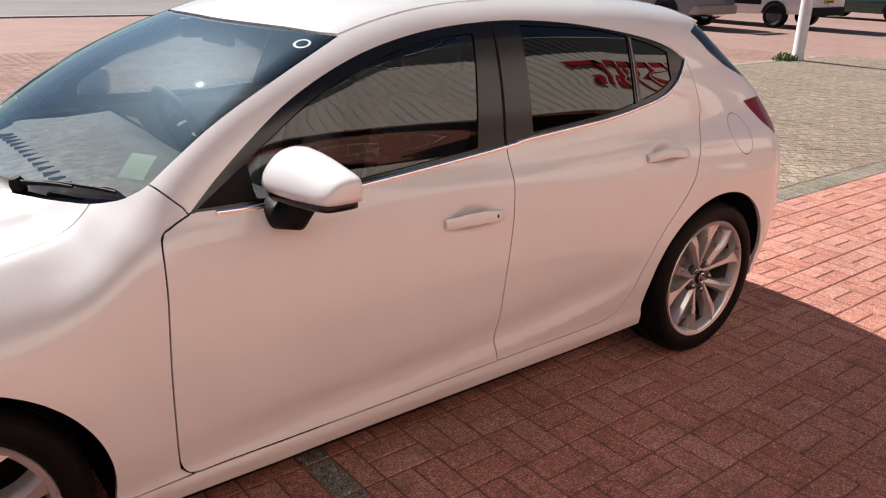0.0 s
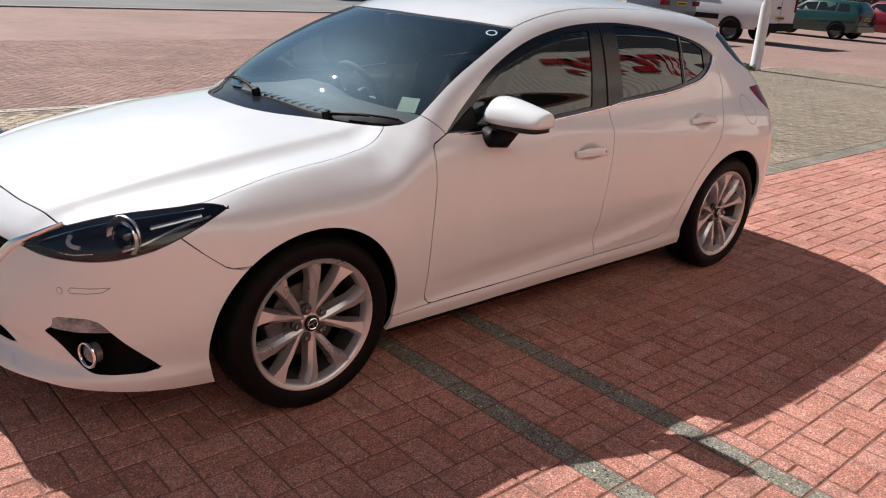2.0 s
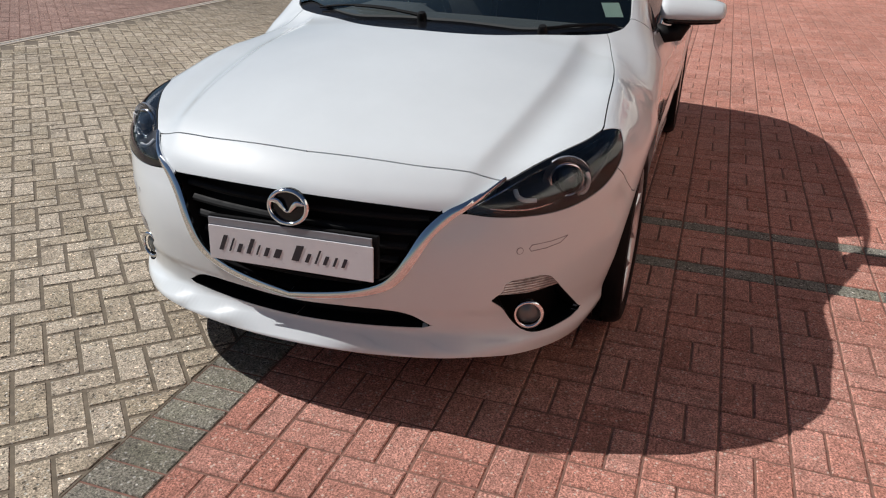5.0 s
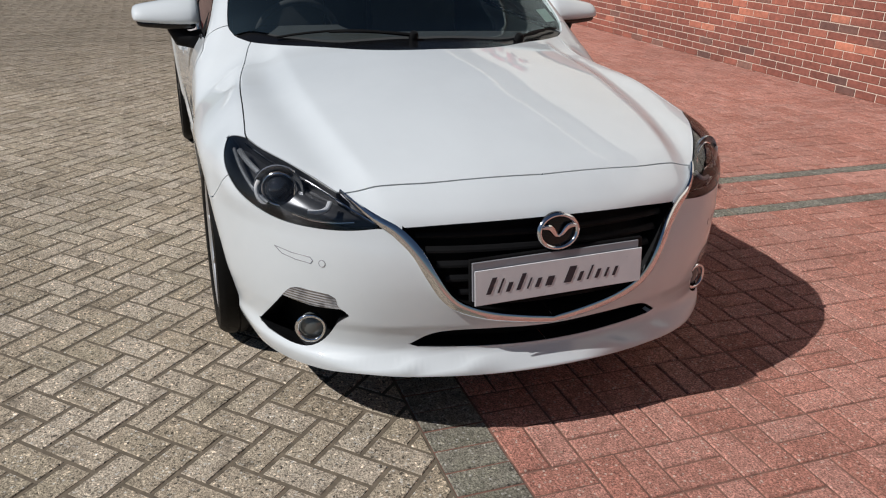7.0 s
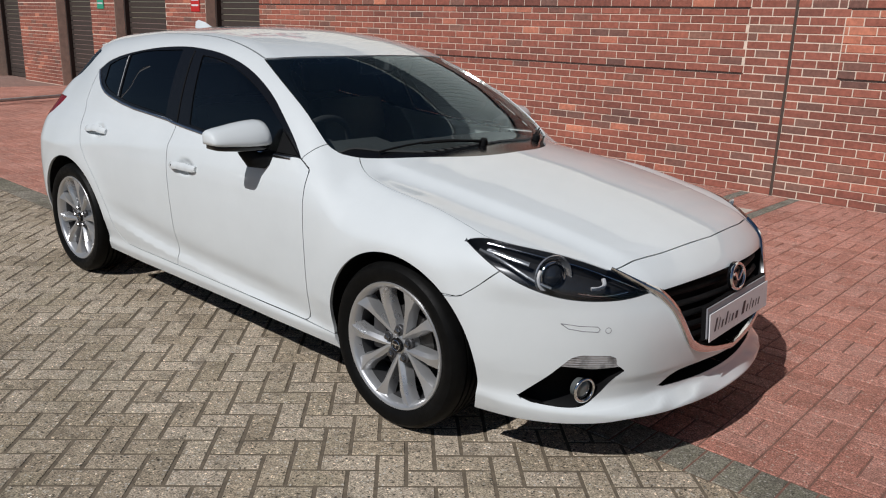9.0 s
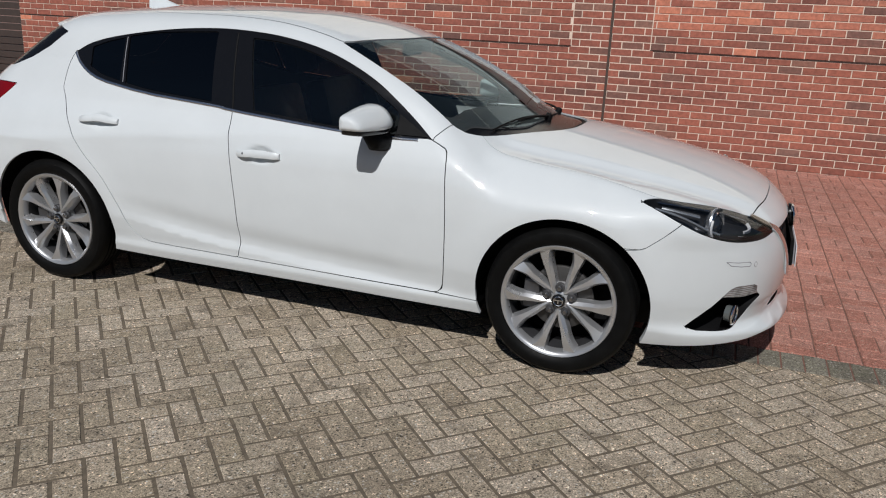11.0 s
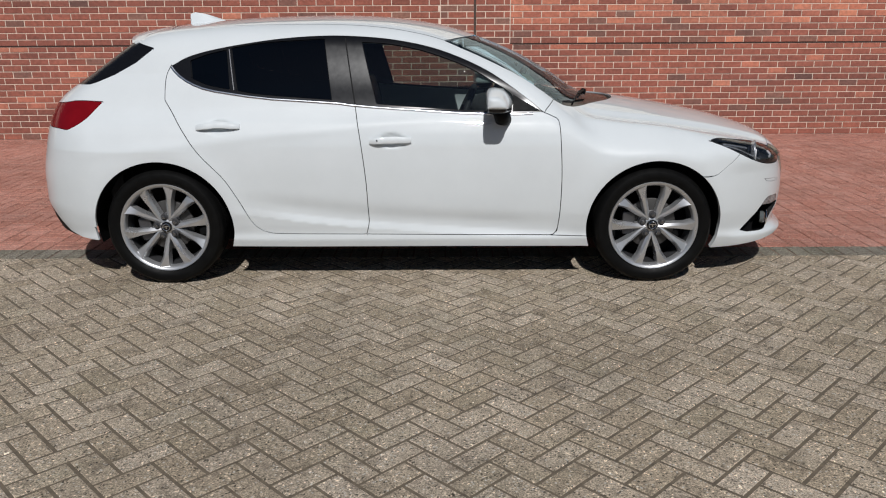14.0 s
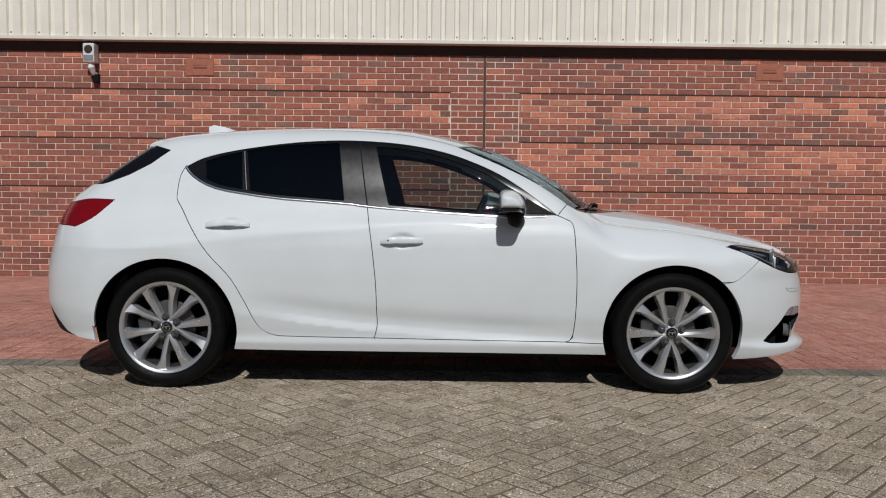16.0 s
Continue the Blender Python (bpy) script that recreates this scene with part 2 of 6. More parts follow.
def block_faces(poly, verts, faces, joint=0.0042, chamfer=0.005, top=0.0):
    """One paving block: a flat top with a chamfered rim that goes down into the joint."""
    outer = shrink(poly, joint)
    if len(outer) < 3 or area(outer) < 4e-4:
        return
    inner = shrink(outer, chamfer)
    if len(inner) != len(outer) or area(inner) < 1e-4:
        return
    n, base = len(outer), len(verts)
    lift, tx, ty = top + rng.uniform(-0.0012, 0.0012), rng.uniform(-0.006, 0.006), rng.uniform(-0.006, 0.006)
    mx, my = sum(p[0] for p in inner) / n, sum(p[1] for p in inner) / n
    tilt = lambda x, y: lift + (x - mx) * tx + (y - my) * ty
    verts += [(x, y, top - 0.011) for x, y in outer] + [(x, y, tilt(x, y) - 0.0035) for x, y in outer] + [(x, y, tilt(x, y)) for x, y in inner]
    for i in range(n):
        j = (i + 1) % n
        faces.append((base + i, base + j, base + n + j, base + n + i))
        faces.append((base + n + i, base + n + j, base + 2 * n + j, base + 2 * n + i))
    faces.append(tuple(base + 2 * n + i for i in range(n)))


def herringbone(x0, y0, x1, y1, angle, length=0.2):
    """The blocks of a herringbone floor, two to one, clipped to a rectangle."""
    w = length / 2
    c, s = math.cos(radians(angle)), math.sin(radians(angle))
    reach = int((abs(x1 - x0) + abs(y1 - y0)) / w) + 4
    ox, oy = x0, y0
    for a in range(-reach, reach):
        for b in range(-reach, reach):
            bx, by = a * w + 2 * b * w, a * w - 2 * b * w
            mx, my = ox + c * bx - s * by, oy + s * bx + c * by
            if mx < x0 - 4 * w or mx > x1 + 4 * w or my < y0 - 4 * w or my > y1 + 4 * w:
                continue
            for px, py, sx, sy in ((bx, by, 2 * w, w), (bx + 2 * w, by - w, w, 2 * w)):
                pts = [(px, py), (px + sx, py), (px + sx, py + sy), (px, py + sy)]
                pts = [(ox + c * x - s * y, oy + s * x + c * y) for x, y in pts]
                poly = clip_rect(pts, x0, y0, x1, y1)
                if len(poly) > 2:
                    yield poly


def basket(x0, y0, x1, y1, length=0.2):
    """Pairs of blocks laid crosswise by turns."""
    for i in range(int((x1 - x0) / length + 0.999)):
        for j in range(int((y1 - y0) / length + 0.999)):
            x, y, h = x0 + i * length, y0 + j * length, length / 2
            for k in range(2):
                r = (x, y + k * h, x + length, y + (k + 1) * h) if (i + j) % 2 else (x + k * h, y, x + (k + 1) * h, y + length)
                poly = clip_rect([(r[0], r[1]), (r[2], r[1]), (r[2], r[3]), (r[0], r[3])], x0, y0, x1, y1)
                if len(poly) > 2:
                    yield poly


# ---- ground ----
EDGE = -0.16          # where the red paving by the wall ends
BORDER = -0.36        # a row of dark blocks, then the grey herringbone
DRAIN = -5.25         # a slotted drain between the grey bay and the faded red yard
LINES = (0.33, 0.81)  # two rows of greenish blocks that mark a bay


def ground_sheet():
    v = [(-400, -400, -0.012), (400, -400, -0.012), (400, 400, -0.012), (-400, 400, -0.012)]
    n = Nodes("yard_ground")
    b = n.t.nodes.new("ShaderNodeTexBrick")
    for k, x in (("Scale", 1.0), ("Mortar Size", 0.004), ("Brick Width", 0.2), ("Row Height", 0.1)):
        b.inputs[k].default_value = x
    b.inputs["Color1"].default_value, b.inputs["Color2"].default_value, b.inputs["Mortar"].default_value = (0.265, 0.165, 0.134, 1), (0.315, 0.197, 0.162, 1), (0.155, 0.105, 0.085, 1)
    n.link(n.pos, b.inputs["Vector"])
    c = n.mix(1.0, b.outputs["Color"], n.ramp(n.noise(0.25, 6, 0.65), (0.3, 0.78), (0.7, 1.15)), "MULTIPLY")
    c = n.mix(1.0, c, n.ramp(n.noise(40, 3), (0.3, 0.85), (0.7, 1.15)), "MULTIPLY")
    n.bump(b.outputs["Fac"], 0.3, -0.003)
    ob = new("ground", mesh_of("ground", v, [(0, 1, 2, 3)], n.done(c, 0.9)))
    return tagged(ob, "faded red block paved yard reaching far off", "ground", kind="structure")


ground = ground_sheet()


def bed(name, x0, y0, x1, y1, label, sand=None, z=-0.0045):
    """The jointing sand under a stretch of blocks, as the thing that holds them."""
    ob = new(name, mesh_of(name, [(x0, y0, z), (x1, y0, z), (x1, y1, z), (x0, y1, z)], [(0, 1, 2, 3)], sand or SAND))
    return tagged(ob, label, "paving", kind="structure")


def lay(name, parent, polys, material, near, joint=0.0036, chamfer=0.004):
    """Blocks near the given stretch become parts; the rest stays one joined mesh."""
    near_polys, verts, faces = [], [], []
    for poly in polys:
        cx, cy = sum(p[0] for p in poly) / len(poly), sum(p[1] for p in poly) / len(poly)
        if near[0] < cx < near[2] and near[1] < cy < near[3] and len(near_polys) < 260:
            near_polys.append(poly)
        else:
            block_faces(poly, verts, faces, joint, chamfer)
    if faces:
        child(name + "_field", mesh_of(name + "_field", verts, faces, material), parent, kind="stuff")
    NEAR.append((name, parent, near_polys, material, joint, chamfer))


NEAR = []
WEST, EAST = -15.0, 6.0
paving_grey = bed("paving_grey", WEST, DRAIN, EAST, BORDER, "weathered grey-buff herringbone block paving", BUFF_SAND, -0.0030)
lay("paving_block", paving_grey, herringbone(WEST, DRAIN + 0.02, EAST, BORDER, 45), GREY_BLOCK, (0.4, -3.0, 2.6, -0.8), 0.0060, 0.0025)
paving_border = bed("paving_border", WEST, BORDER, EAST, EDGE, "row of dark grey border blocks between two pavings")
lay("border_block", paving_border, [[(WEST + 0.1 * i, BORDER), (WEST + 0.1 * i + 0.1, BORDER), (WEST + 0.1 * i + 0.1, EDGE), (WEST + 0.1 * i, EDGE)] for i in range(int((EAST - WEST) * 10))], DARK_BLOCK, (1.5, -1, 4, 0))
paving_red = bed("paving_red", WEST, EDGE, EAST, 5.2, "red basket-weave block paving along the brick wall")


def red_polys():
    """The red field, broken by the two bay lines."""
    for x0, x1 in ((WEST, LINES[0] - 0.05), (LINES[0] + 0.05, LINES[1] - 0.05), (LINES[1] + 0.05, EAST)):
        for p in basket(x0, EDGE, x1, 5.15):
            yield p


lay("paving_block", paving_red, red_polys(), RED_BLOCK, (1.4, -0.2, 3.6, 2.2))
paving_line = bed("bay_line", LINES[0] - 0.05, EDGE, LINES[1] + 0.05, 5.15, "two rows of greenish grey blocks marking a parking bay")
paving_line.location.z = -0.001
lay("line_block", paving_line, [[(x - 0.05, EDGE + 0.2 * i), (x + 0.05, EDGE + 0.2 * i), (x + 0.05, EDGE + 0.2 * i + 0.2), (x - 0.05, EDGE + 0.2 * i + 0.2)] for x in LINES for i in range(26)], LINE_BLOCK, (0, 0.5, 1, 3.4))
yard = bed("paving_yard", -14.0, -11.5, EAST, DRAIN - 0.15, "faded red herringbone blocks of the open yard")
lay("yard_block", yard, herringbone(-14.0, -11.5, EAST, DRAIN - 0.16, 45), FAR_BLOCK, (9, 9, 9, 9))

# ---- the brick wall ----
BW, BH = 0.2305, 0.0767     # one brick and its joint
COURSES = 37
GROOVES = (15, 23, 31)      # courses under which a dark recessed joint runs
PIER = (0.15, 1.01)         # the plain stretch between two panels, with the movement joint in its middle
WALL_TURN = Matrix.Translation((0, 5.03, 0)) @ Matrix.Rotation(math.atan(0.018), 4, "Z")
DOORS = [(-9.2, -7.68), (-12.4, -10.5), (-15.0, -13.4), (-18.6, -17.0)]
WALL_WEST, WALL_EAST = -22.0, 9.0


def solid_box(verts, faces, lo, hi):
    b = len(verts)
    verts += [(x, y, z) for z in (lo[2], hi[2]) for y in (lo[1], hi[1]) for x in (lo[0], hi[0])]
    faces += [tuple(b + i for i in f) for f in ((0, 2, 3, 1), (4, 5, 7, 6), (0, 1, 5, 4), (2, 6, 7, 3), (0, 4, 6, 2), (1, 3, 7, 5))]


def wall_core():
    v, f = [], []
    spans = [(DOORS[0][1], WALL_EAST)] + [(b[1], a[0]) for a, b in zip(DOORS, DOORS[1:])] + [(WALL_WEST, DOORS[-1][0])]
    for a, b in spans:
        solid_box(v, f, (a, -0.003, -0.05), (b, 0.3, 2.84))
    for a, b in DOORS:
        solid_box(v, f, (a, 0.0, 2.3), (b, 0.3, 2.84))
    ob = new("wall_brick", mesh_of("wall_brick", v, f, MORTAR))
    ob.matrix_world = WALL_TURN
    return tagged(ob, "red brick wall with pale mortar and recessed joints", "wall", kind="structure")


wall = wall_core()


def brick_faces(verts, faces, x0, x1, z0, z1, out):
    """One brick, proud of the mortar, its front edge slightly worn."""
    b, j, e = len(verts), 0.0055, 0.002
    x0, x1, z0, z1 = x0 + j, x1 - j, z0 + j, z1 - j
    verts += [(x0, 0.002, z0), (x1, 0.002, z0), (x1, 0.002, z1), (x0, 0.002, z1)]
    verts += [(x0, -out + e, z0), (x1, -out + e, z0), (x1, -out + e, z1), (x0, -out + e, z1)]
    verts += [(x0 + e, -out, z0 + e), (x1 - e, -out, z0 + e), (x1 - e, -out, z1 - e), (x0 + e, -out, z1 - e)]
    for k in range(4):
        n = (k + 1) % 4
        faces.append((b + k, b + n, b + 4 + n, b + 4 + k))
        faces.append((b + 4 + k, b + 4 + n, b + 8 + n, b + 8 + k))
    faces.append((b + 8, b + 9, b + 10, b + 11))


def brick_kind(x, c):
    """Paler orange bricks in the upper courses of the panels, brown ones strewn through the rest."""
    r, pale, brown = rng.random(), 0.05, 0.07
    if PIER[0] < x < PIER[1]:
        pale, brown = 0.02, 0.26
    elif x > PIER[1]:
        pale, brown = {2: (0.66, 0.05), 1: (0.74, 0.08), 0: (0.05, 0.08)}.get((c - 7) // 8 if (c + 1) % 8 > 2 else 3, (0.06, 0.18))
        if c >= 31 or c < 15:
            pale, brown = 0.03, 0.16 if c >= 31 else 0.05
    elif 25 <= c < 31:
        pale, brown = 0.16, 0.06
    return 1 if r < pale else 2 if r < pale + brown else 0


def lay_bricks():
    fields = [([], []) for _ in range(3)]
    for c in range(COURSES):
        z0 = c * BH
        x = WALL_WEST + (BW / 2 if c % 2 else 0)
        edges = [0.575] + ([PIER[0], PIER[1]] if 15 <= c < 31 and (c - 15) % 8 != 7 else [])
        while x < WALL_EAST:
            a, b = x, x + BW
            x += BW
            cut = [(a, b)]
            for lo, hi in DOORS:
                if z0 < 2.25:
                    cut = [q for p in cut for q in ((p[0], min(p[1], lo)), (max(p[0], hi), p[1])) if q[1] - q[0] > 0.03]
            for e in edges:
                gap = 0.007 if e == 0.575 else 0.0
                cut = [q for p in cut for q in (((p[0], e - gap), (e + gap, p[1])) if p[0] < e < p[1] else (p,))]
            for s, t in cut:
                if t - s < 0.03:
                    continue
                pier = PIER[0] < (s + t) / 2 < PIER[1]
                top = z0 + BH - (0.010 if (c + 1 in GROOVES and not pier) else 0)
                out = (0.0065 if pier else 0.0095) + rng.uniform(-0.001, 0.001)
                kind = brick_kind((s + t) / 2, c)
                if -1.9 < s < 2.3 and 6 <= c < 22 and len(WALL_NEAR) < 290:
                    WALL_NEAR.append((s, t, z0, top, out, kind))
                else:
                    brick_faces(*fields[kind], s, t, z0, top, out)
    for (v, f), material in zip(fields, BRICKS):
        child("brick_field", mesh_of("brick_field", v, f, material), wall, kind="stuff")


BRICKS = (BRICK, PALE_BRICK, BROWN_BRICK)
WALL_NEAR = []
lay_bricks()
# near-black strip laid in each recessed joint, over the pale mortar
GROOVE = plain("dark_joint", (0.05, 0.03, 0.025), 0.95)
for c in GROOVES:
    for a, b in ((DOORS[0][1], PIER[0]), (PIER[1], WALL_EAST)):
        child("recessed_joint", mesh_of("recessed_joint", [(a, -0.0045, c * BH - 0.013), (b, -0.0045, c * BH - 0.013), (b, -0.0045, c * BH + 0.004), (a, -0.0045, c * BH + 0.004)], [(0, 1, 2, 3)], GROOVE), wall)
child("movement_joint", mesh_of("movement_joint", [(0.559, -0.0048, 0), (0.591, -0.0048, 0), (0.591, -0.0048, 2.84), (0.559, -0.0048, 2.84)], [(0, 1, 2, 3)], plain("sealant", (0.07, 0.05, 0.04), 0.8)), wall)

# ---- the cladding above ----
CLAD = plain("cream_cladding", (0.80, 0.77, 0.68), 0.45, vary=0.05, scale=3)
FLASH = plain("cream_flashing", (0.74, 0.71, 0.62), 0.45, vary=0.05, scale=3)
# for small dark parts, and for the shade painted under the cladding
DARK_BROWN = plain("dark_brown", (0.035, 0.022, 0.018), 0.8)
CLAD_SPLIT, CLAD_TOP = 5.35, 6.4


def cladding():
    """Trapezoid-ribbed metal sheet."""
    prof, x = [], WALL_WEST
    while x < WALL_EAST:
        prof += [(x, -0.034), (x + 0.098, -0.034), (x + 0.114, 0.0), (x + 0.156, 0.0)]
        x += 0.1725
    v = [(px, -0.10 + py, z) for z in (2.98, CLAD_SPLIT) for px, py in prof]
    n = len(prof)
    f = [(i, i + 1, n + i + 1, n + i) for i in range(n - 1)]
    ob = new("wall_cladding", mesh_of("wall_cladding", v, f, CLAD))
    ob.matrix_world = WALL_TURN
    tagged(ob, "cream ribbed metal cladding over the brick wall", "cladding", kind="structure")
    upper = [(px, -0.096 + py, z) for z in (CLAD_SPLIT, CLAD_TOP) for px, py in prof]
    child("upper_sheet", mesh_of("upper_sheet", upper, f, plain("grey_cladding", (0.075, 0.08, 0.085), 0.45, vary=0.06, scale=3)), ob, "dark grey ribbed sheet above the cream one")
    part("flashing", box((WALL_WEST, -0.15, 2.955), (WALL_EAST, 0.05, 3.0), 0.004), FLASH, ob)
    # dark strip stands in for the shade that the overhang throws on the brick
    part("soffit", box((WALL_WEST, -0.02, 2.835), (WALL_EAST, 0.25, 2.955)), DARK_BROWN, ob)
    part("backing", box((WALL_WEST, -0.06, 2.99), (WALL_EAST, 0.2, CLAD_TOP - 0.02)), FLASH, ob)
    part("coping", box((WALL_WEST, -0.18, CLAD_TOP - 0.05), (WALL_EAST, 0.25, CLAD_TOP + 0.06), 0.01), FLASH, ob)
    return ob


clad = cladding()
part("flat_roof", box((WALL_WEST, 0.2, CLAD_TOP - 0.25), (WALL_EAST, 20, CLAD_TOP - 0.15)), FLASH, clad)


# ---- the white hatchback: one smooth skin, cut into panels ----
def curve(table):
    """A smooth function through (x, value) pairs (monotone cubic, so that it never overshoots)."""
    x, v = np.array(sorted(table), float).T
    h, d = np.diff(x), np.diff(v) / np.diff(x)
    m = np.zeros(len(x))
    m[0], m[-1] = d[0], d[-1]
    for i in range(1, len(x) - 1):
        if d[i - 1] * d[i] > 0:
            w1, w2 = 2 * h[i] + h[i - 1], h[i] + 2 * h[i - 1]
            m[i] = (w1 + w2) / (w1 / d[i - 1] + w2 / d[i])

    def at(q):
        q = np.clip(np.asarray(q, float), x[0], x[-1])
        i = np.clip(np.searchsorted(x, q) - 1, 0, len(x) - 2)
        t = (q - x[i]) / h[i]
        return ((1 + 2 * t) * (1 - t) ** 2 * v[i] + t * (1 - t) ** 2 * h[i] * m[i] + t * t * (3 - 2 * t) * v[i + 1] + t * t * (t - 1) * h[i] * m[i + 1])
    return at


def smax(a, b, k):
    return np.maximum(a, b) + np.maximum(k - np.abs(a - b), 0) ** 2 / (4 * k)


def bell(x, mid, wide):
    return np.exp(-((x - mid) / wide) ** 2)


# the top line along the middle, from the tail's spoiler to the nose
TOP = curve([(-2.3, 1.02), (-2.1, 1.06), (-1.95, 1.12), (-1.8, 1.205), (-1.7, 1.270), (-1.62, 1.324), (-1.55, 1.364), (-1.45, 1.395), (-1.2, 1.425), (-0.85, 1.448), (-0.45, 1.456), (-0.15, 1.445), (0.13, 1.408),
             (0.4, 1.335), (0.64, 1.238), (0.85, 1.122), (1.0, 1.022), (1.08, 0.988), (1.2, 0.972), (1.4, 0.943), (1.6, 0.908), (1.8, 0.868), (2.0, 0.815), (2.1, 0.78), (2.2, 0.735), (2.26, 0.700), (2.4, 0.58)])
# the widest half-width along the car
PLAN = curve([(-2.4, 0.60), (-2.2, 0.73), (-1.95, 0.835), (-1.7, 0.880), (-1.35, 0.894), (-0.9, 0.884), (-0.3, 0.875), (0.3, 0.873), (0.9, 0.883), (1.35, 0.895), (1.6, 0.880), (1.8, 0.848), (2.0, 0.79), (2.2, 0.69), (2.4, 0.5)])
# how the flank falls in below and above its widest height
FLANK = curve([(0.05, -0.16), (0.17, -0.072), (0.22, -0.048), (0.255, -0.038), (0.28, -0.040), (0.34, -0.030), (0.42, -0.016), (0.55, -0.004), (0.66, 0.0), (0.76, -0.003), (0.83, -0.014), (0.885, -0.034), (0.93, -0.062), (0.97, -0.086), (1.0, -0.098), (1.1, -0.134), (1.2, -0.177), (1.3, -0.228), (1.36, -0.263), (1.6, -0.46)])
WING = curve([(0.05, -0.16), (0.17, -0.072), (0.22, -0.048), (0.255, -0.038), (0.28, -0.040), (0.34, -0.030), (0.42, -0.016), (0.55, -0.004), (0.66, 0.0), (0.72, -0.004), (0.76, -0.012), (0.80, -0.027), (0.84, -0.050), (0.88, -0.080), (0.93, -0.120), (1.0, -0.18), (1.3, -0.40), (1.6, -0.6)])
NOSE = curve([(0.05, 2.15), (0.15, 2.245), (0.175, 2.290), (0.20, 2.299), (0.230, 2.303), (0.243, 2.293), (0.262, 2.262), (0.285, 2.250), (0.33, 2.257), (0.37, 2.271), (0.5, 2.281), (0.6, 2.280), (0.66, 2.270), (0.72, 2.24), (0.9, 2.1)])
TAIL = curve([(0.05, -2.08), (0.22, -2.14), (0.36, -2.205), (0.45, -2.225), (0.56, -2.225), (0.74, -2.195), (0.9, -2.145), (1.03, -2.09), (1.1, -2.02), (1.3, -1.75), (1.5, -1.5)])


# the fold along the bonnet, from the foot of the windscreen to the grille
CREST = curve([(0.9, 0.565), (1.0, 0.558), (1.4, 0.560), (1.7, 0.538), (1.95, 0.503), (2.1, 0.468), (2.3, 0.42)])
# where the wings fall away beside the bonnet
SHUT = curve([(0.8, 0.655), (0.95, 0.688), (1.02, 0.705), (1.17, 0.735), (1.34, 0.755), (1.6, 0.772), (1.8, 0.775)])
# the fold low on the doors, rising towards the tail
LOW = curve([(-1.1, 0.475), (-0.755, 0.416), (-0.263, 0.356), (0.337, 0.314), (0.8, 0.290), (1.1, 0.28)])


def body(x, y, z):
    """Less than nothing inside the car's skin, more outside; y is counted from the middle plane."""
    y = np.abs(y)
    bow = np.clip((x + 0.15) / 0.5, 0, 1) * np.clip((1.45 - x) / 0.35, 0, 1)
    bow = bow * bow * (3 - 2 * bow)
    fade = np.clip((1.74 - x) / 0.30, 0, 1)
    fade = fade * fade * (3 - 2 * fade)
    ridge = 0.012 * bell(y, 0.765, 0.085) * np.clip((x - 1.0) / 0.30, 0, 1) * fade
    xs = x + 0.20 * y * y * bow
    fold = y - (0.63 - 0.17 * np.clip((x - 1.0) / 1.1, 0, 1))
    fold = 0.05 * 0.006 * np.logaddexp(0, np.clip(fold, -0.3, 0.15) / 0.006) * np.clip((x - 0.92) / 0.12, 0, 1) * fade
    u = y - CREST(x)
    crest = 0.42 * 0.006 * np.logaddexp(0, np.clip(u, -0.3, 0.5) / 0.006) * np.exp(-(u / 0.095) ** 2) * np.clip((x - 0.92) / 0.12, 0, 1) * np.clip((2.22 - x) / 0.2, 0, 1)
    brim = y - (0.685 + 0.25 * (x - 1.0))
    near = np.clip((x - 0.62) / 0.25, 0, 1) * np.clip((1.7 - x) / 0.55, 0, 1)
    brim = 0.07 * 0.012 * np.logaddexp(0, np.clip(brim, -0.3, 0.2) / 0.012) * near * near * (3 - 2 * near)
    over = np.clip((x - 0.86) / 0.22, 0, 1) * np.clip((1.78 - x) / 0.25, 0, 1)
    fall = 0.42 * 0.008 * np.logaddexp(0, np.clip(y - SHUT(x), -0.3, 0.3) / 0.008) * over * over * (3 - 2 * over)
    top = TOP(xs) - 0.155 * y * y + ridge - fold - crest - brim - fall
    slope = (TOP(xs + 0.01) - TOP(xs - 0.01)) / 0.02
    d_top = (z - top) / np.sqrt(1 + slope * slope)
    taper = curve([(-2.2, -0.075), (-1.7, -0.060), (-1.3, -0.030), (-0.8, -0.004), (-0.3, 0.0), (0.3, 0.006), (0.8, 0.0), (1.1, 0.0), (1.6, 0.0)])(x) * np.clip((z - 0.75) / 0.25, 0, 1.6)
    arch = 0.009 * bell(np.hypot(np.abs(x) - 1.35, z - 0.33), 0.40, 0.075) * np.clip((z - 0.24) / 0.15, 0, 1)
    crease = 0.004 * bell(z - 0.10 * (x + 0.6), 0.845, 0.03) * np.clip((x + 1.9) / 0.4, 0, 1) * np.clip((1.1 - x) / 0.6, 0, 1)
    low = LOW(x)
    scoop = (0.32 * 0.002 * np.logaddexp(0, np.clip(low - z, -0.3, 0.04) / 0.002) - 0.009 * bell(z - low, 0.035, 0.05)) * np.clip((x + 1.0) / 0.4, 0, 1) * np.clip((0.95 - x) / 0.4, 0, 1)
    cups = sum(np.exp(-(((x - hx) / 0.062) ** 2 + ((z - hz) / 0.034) ** 2) ** 2) for hx, hz in ((-0.085, 0.803), (-1.010, 0.875)))
    wide = np.clip((x - 0.78) / 0.32, 0, 1) * np.clip((1.85 - x) / 0.35, 0, 1)
    wide = wide * wide * (3 - 2 * wide)
    d_side = y - (PLAN(x) + FLANK(z) * (1 - wide) + WING(z) * wide + taper + arch + crease + scoop - 0.017 * cups)
    d_front = x - (NOSE(z) - 0.37 * y * y - 0.25 * y ** 6)
    d_rear = (TAIL(z) + 0.28 * y * y + 0.3 * y ** 6) - x
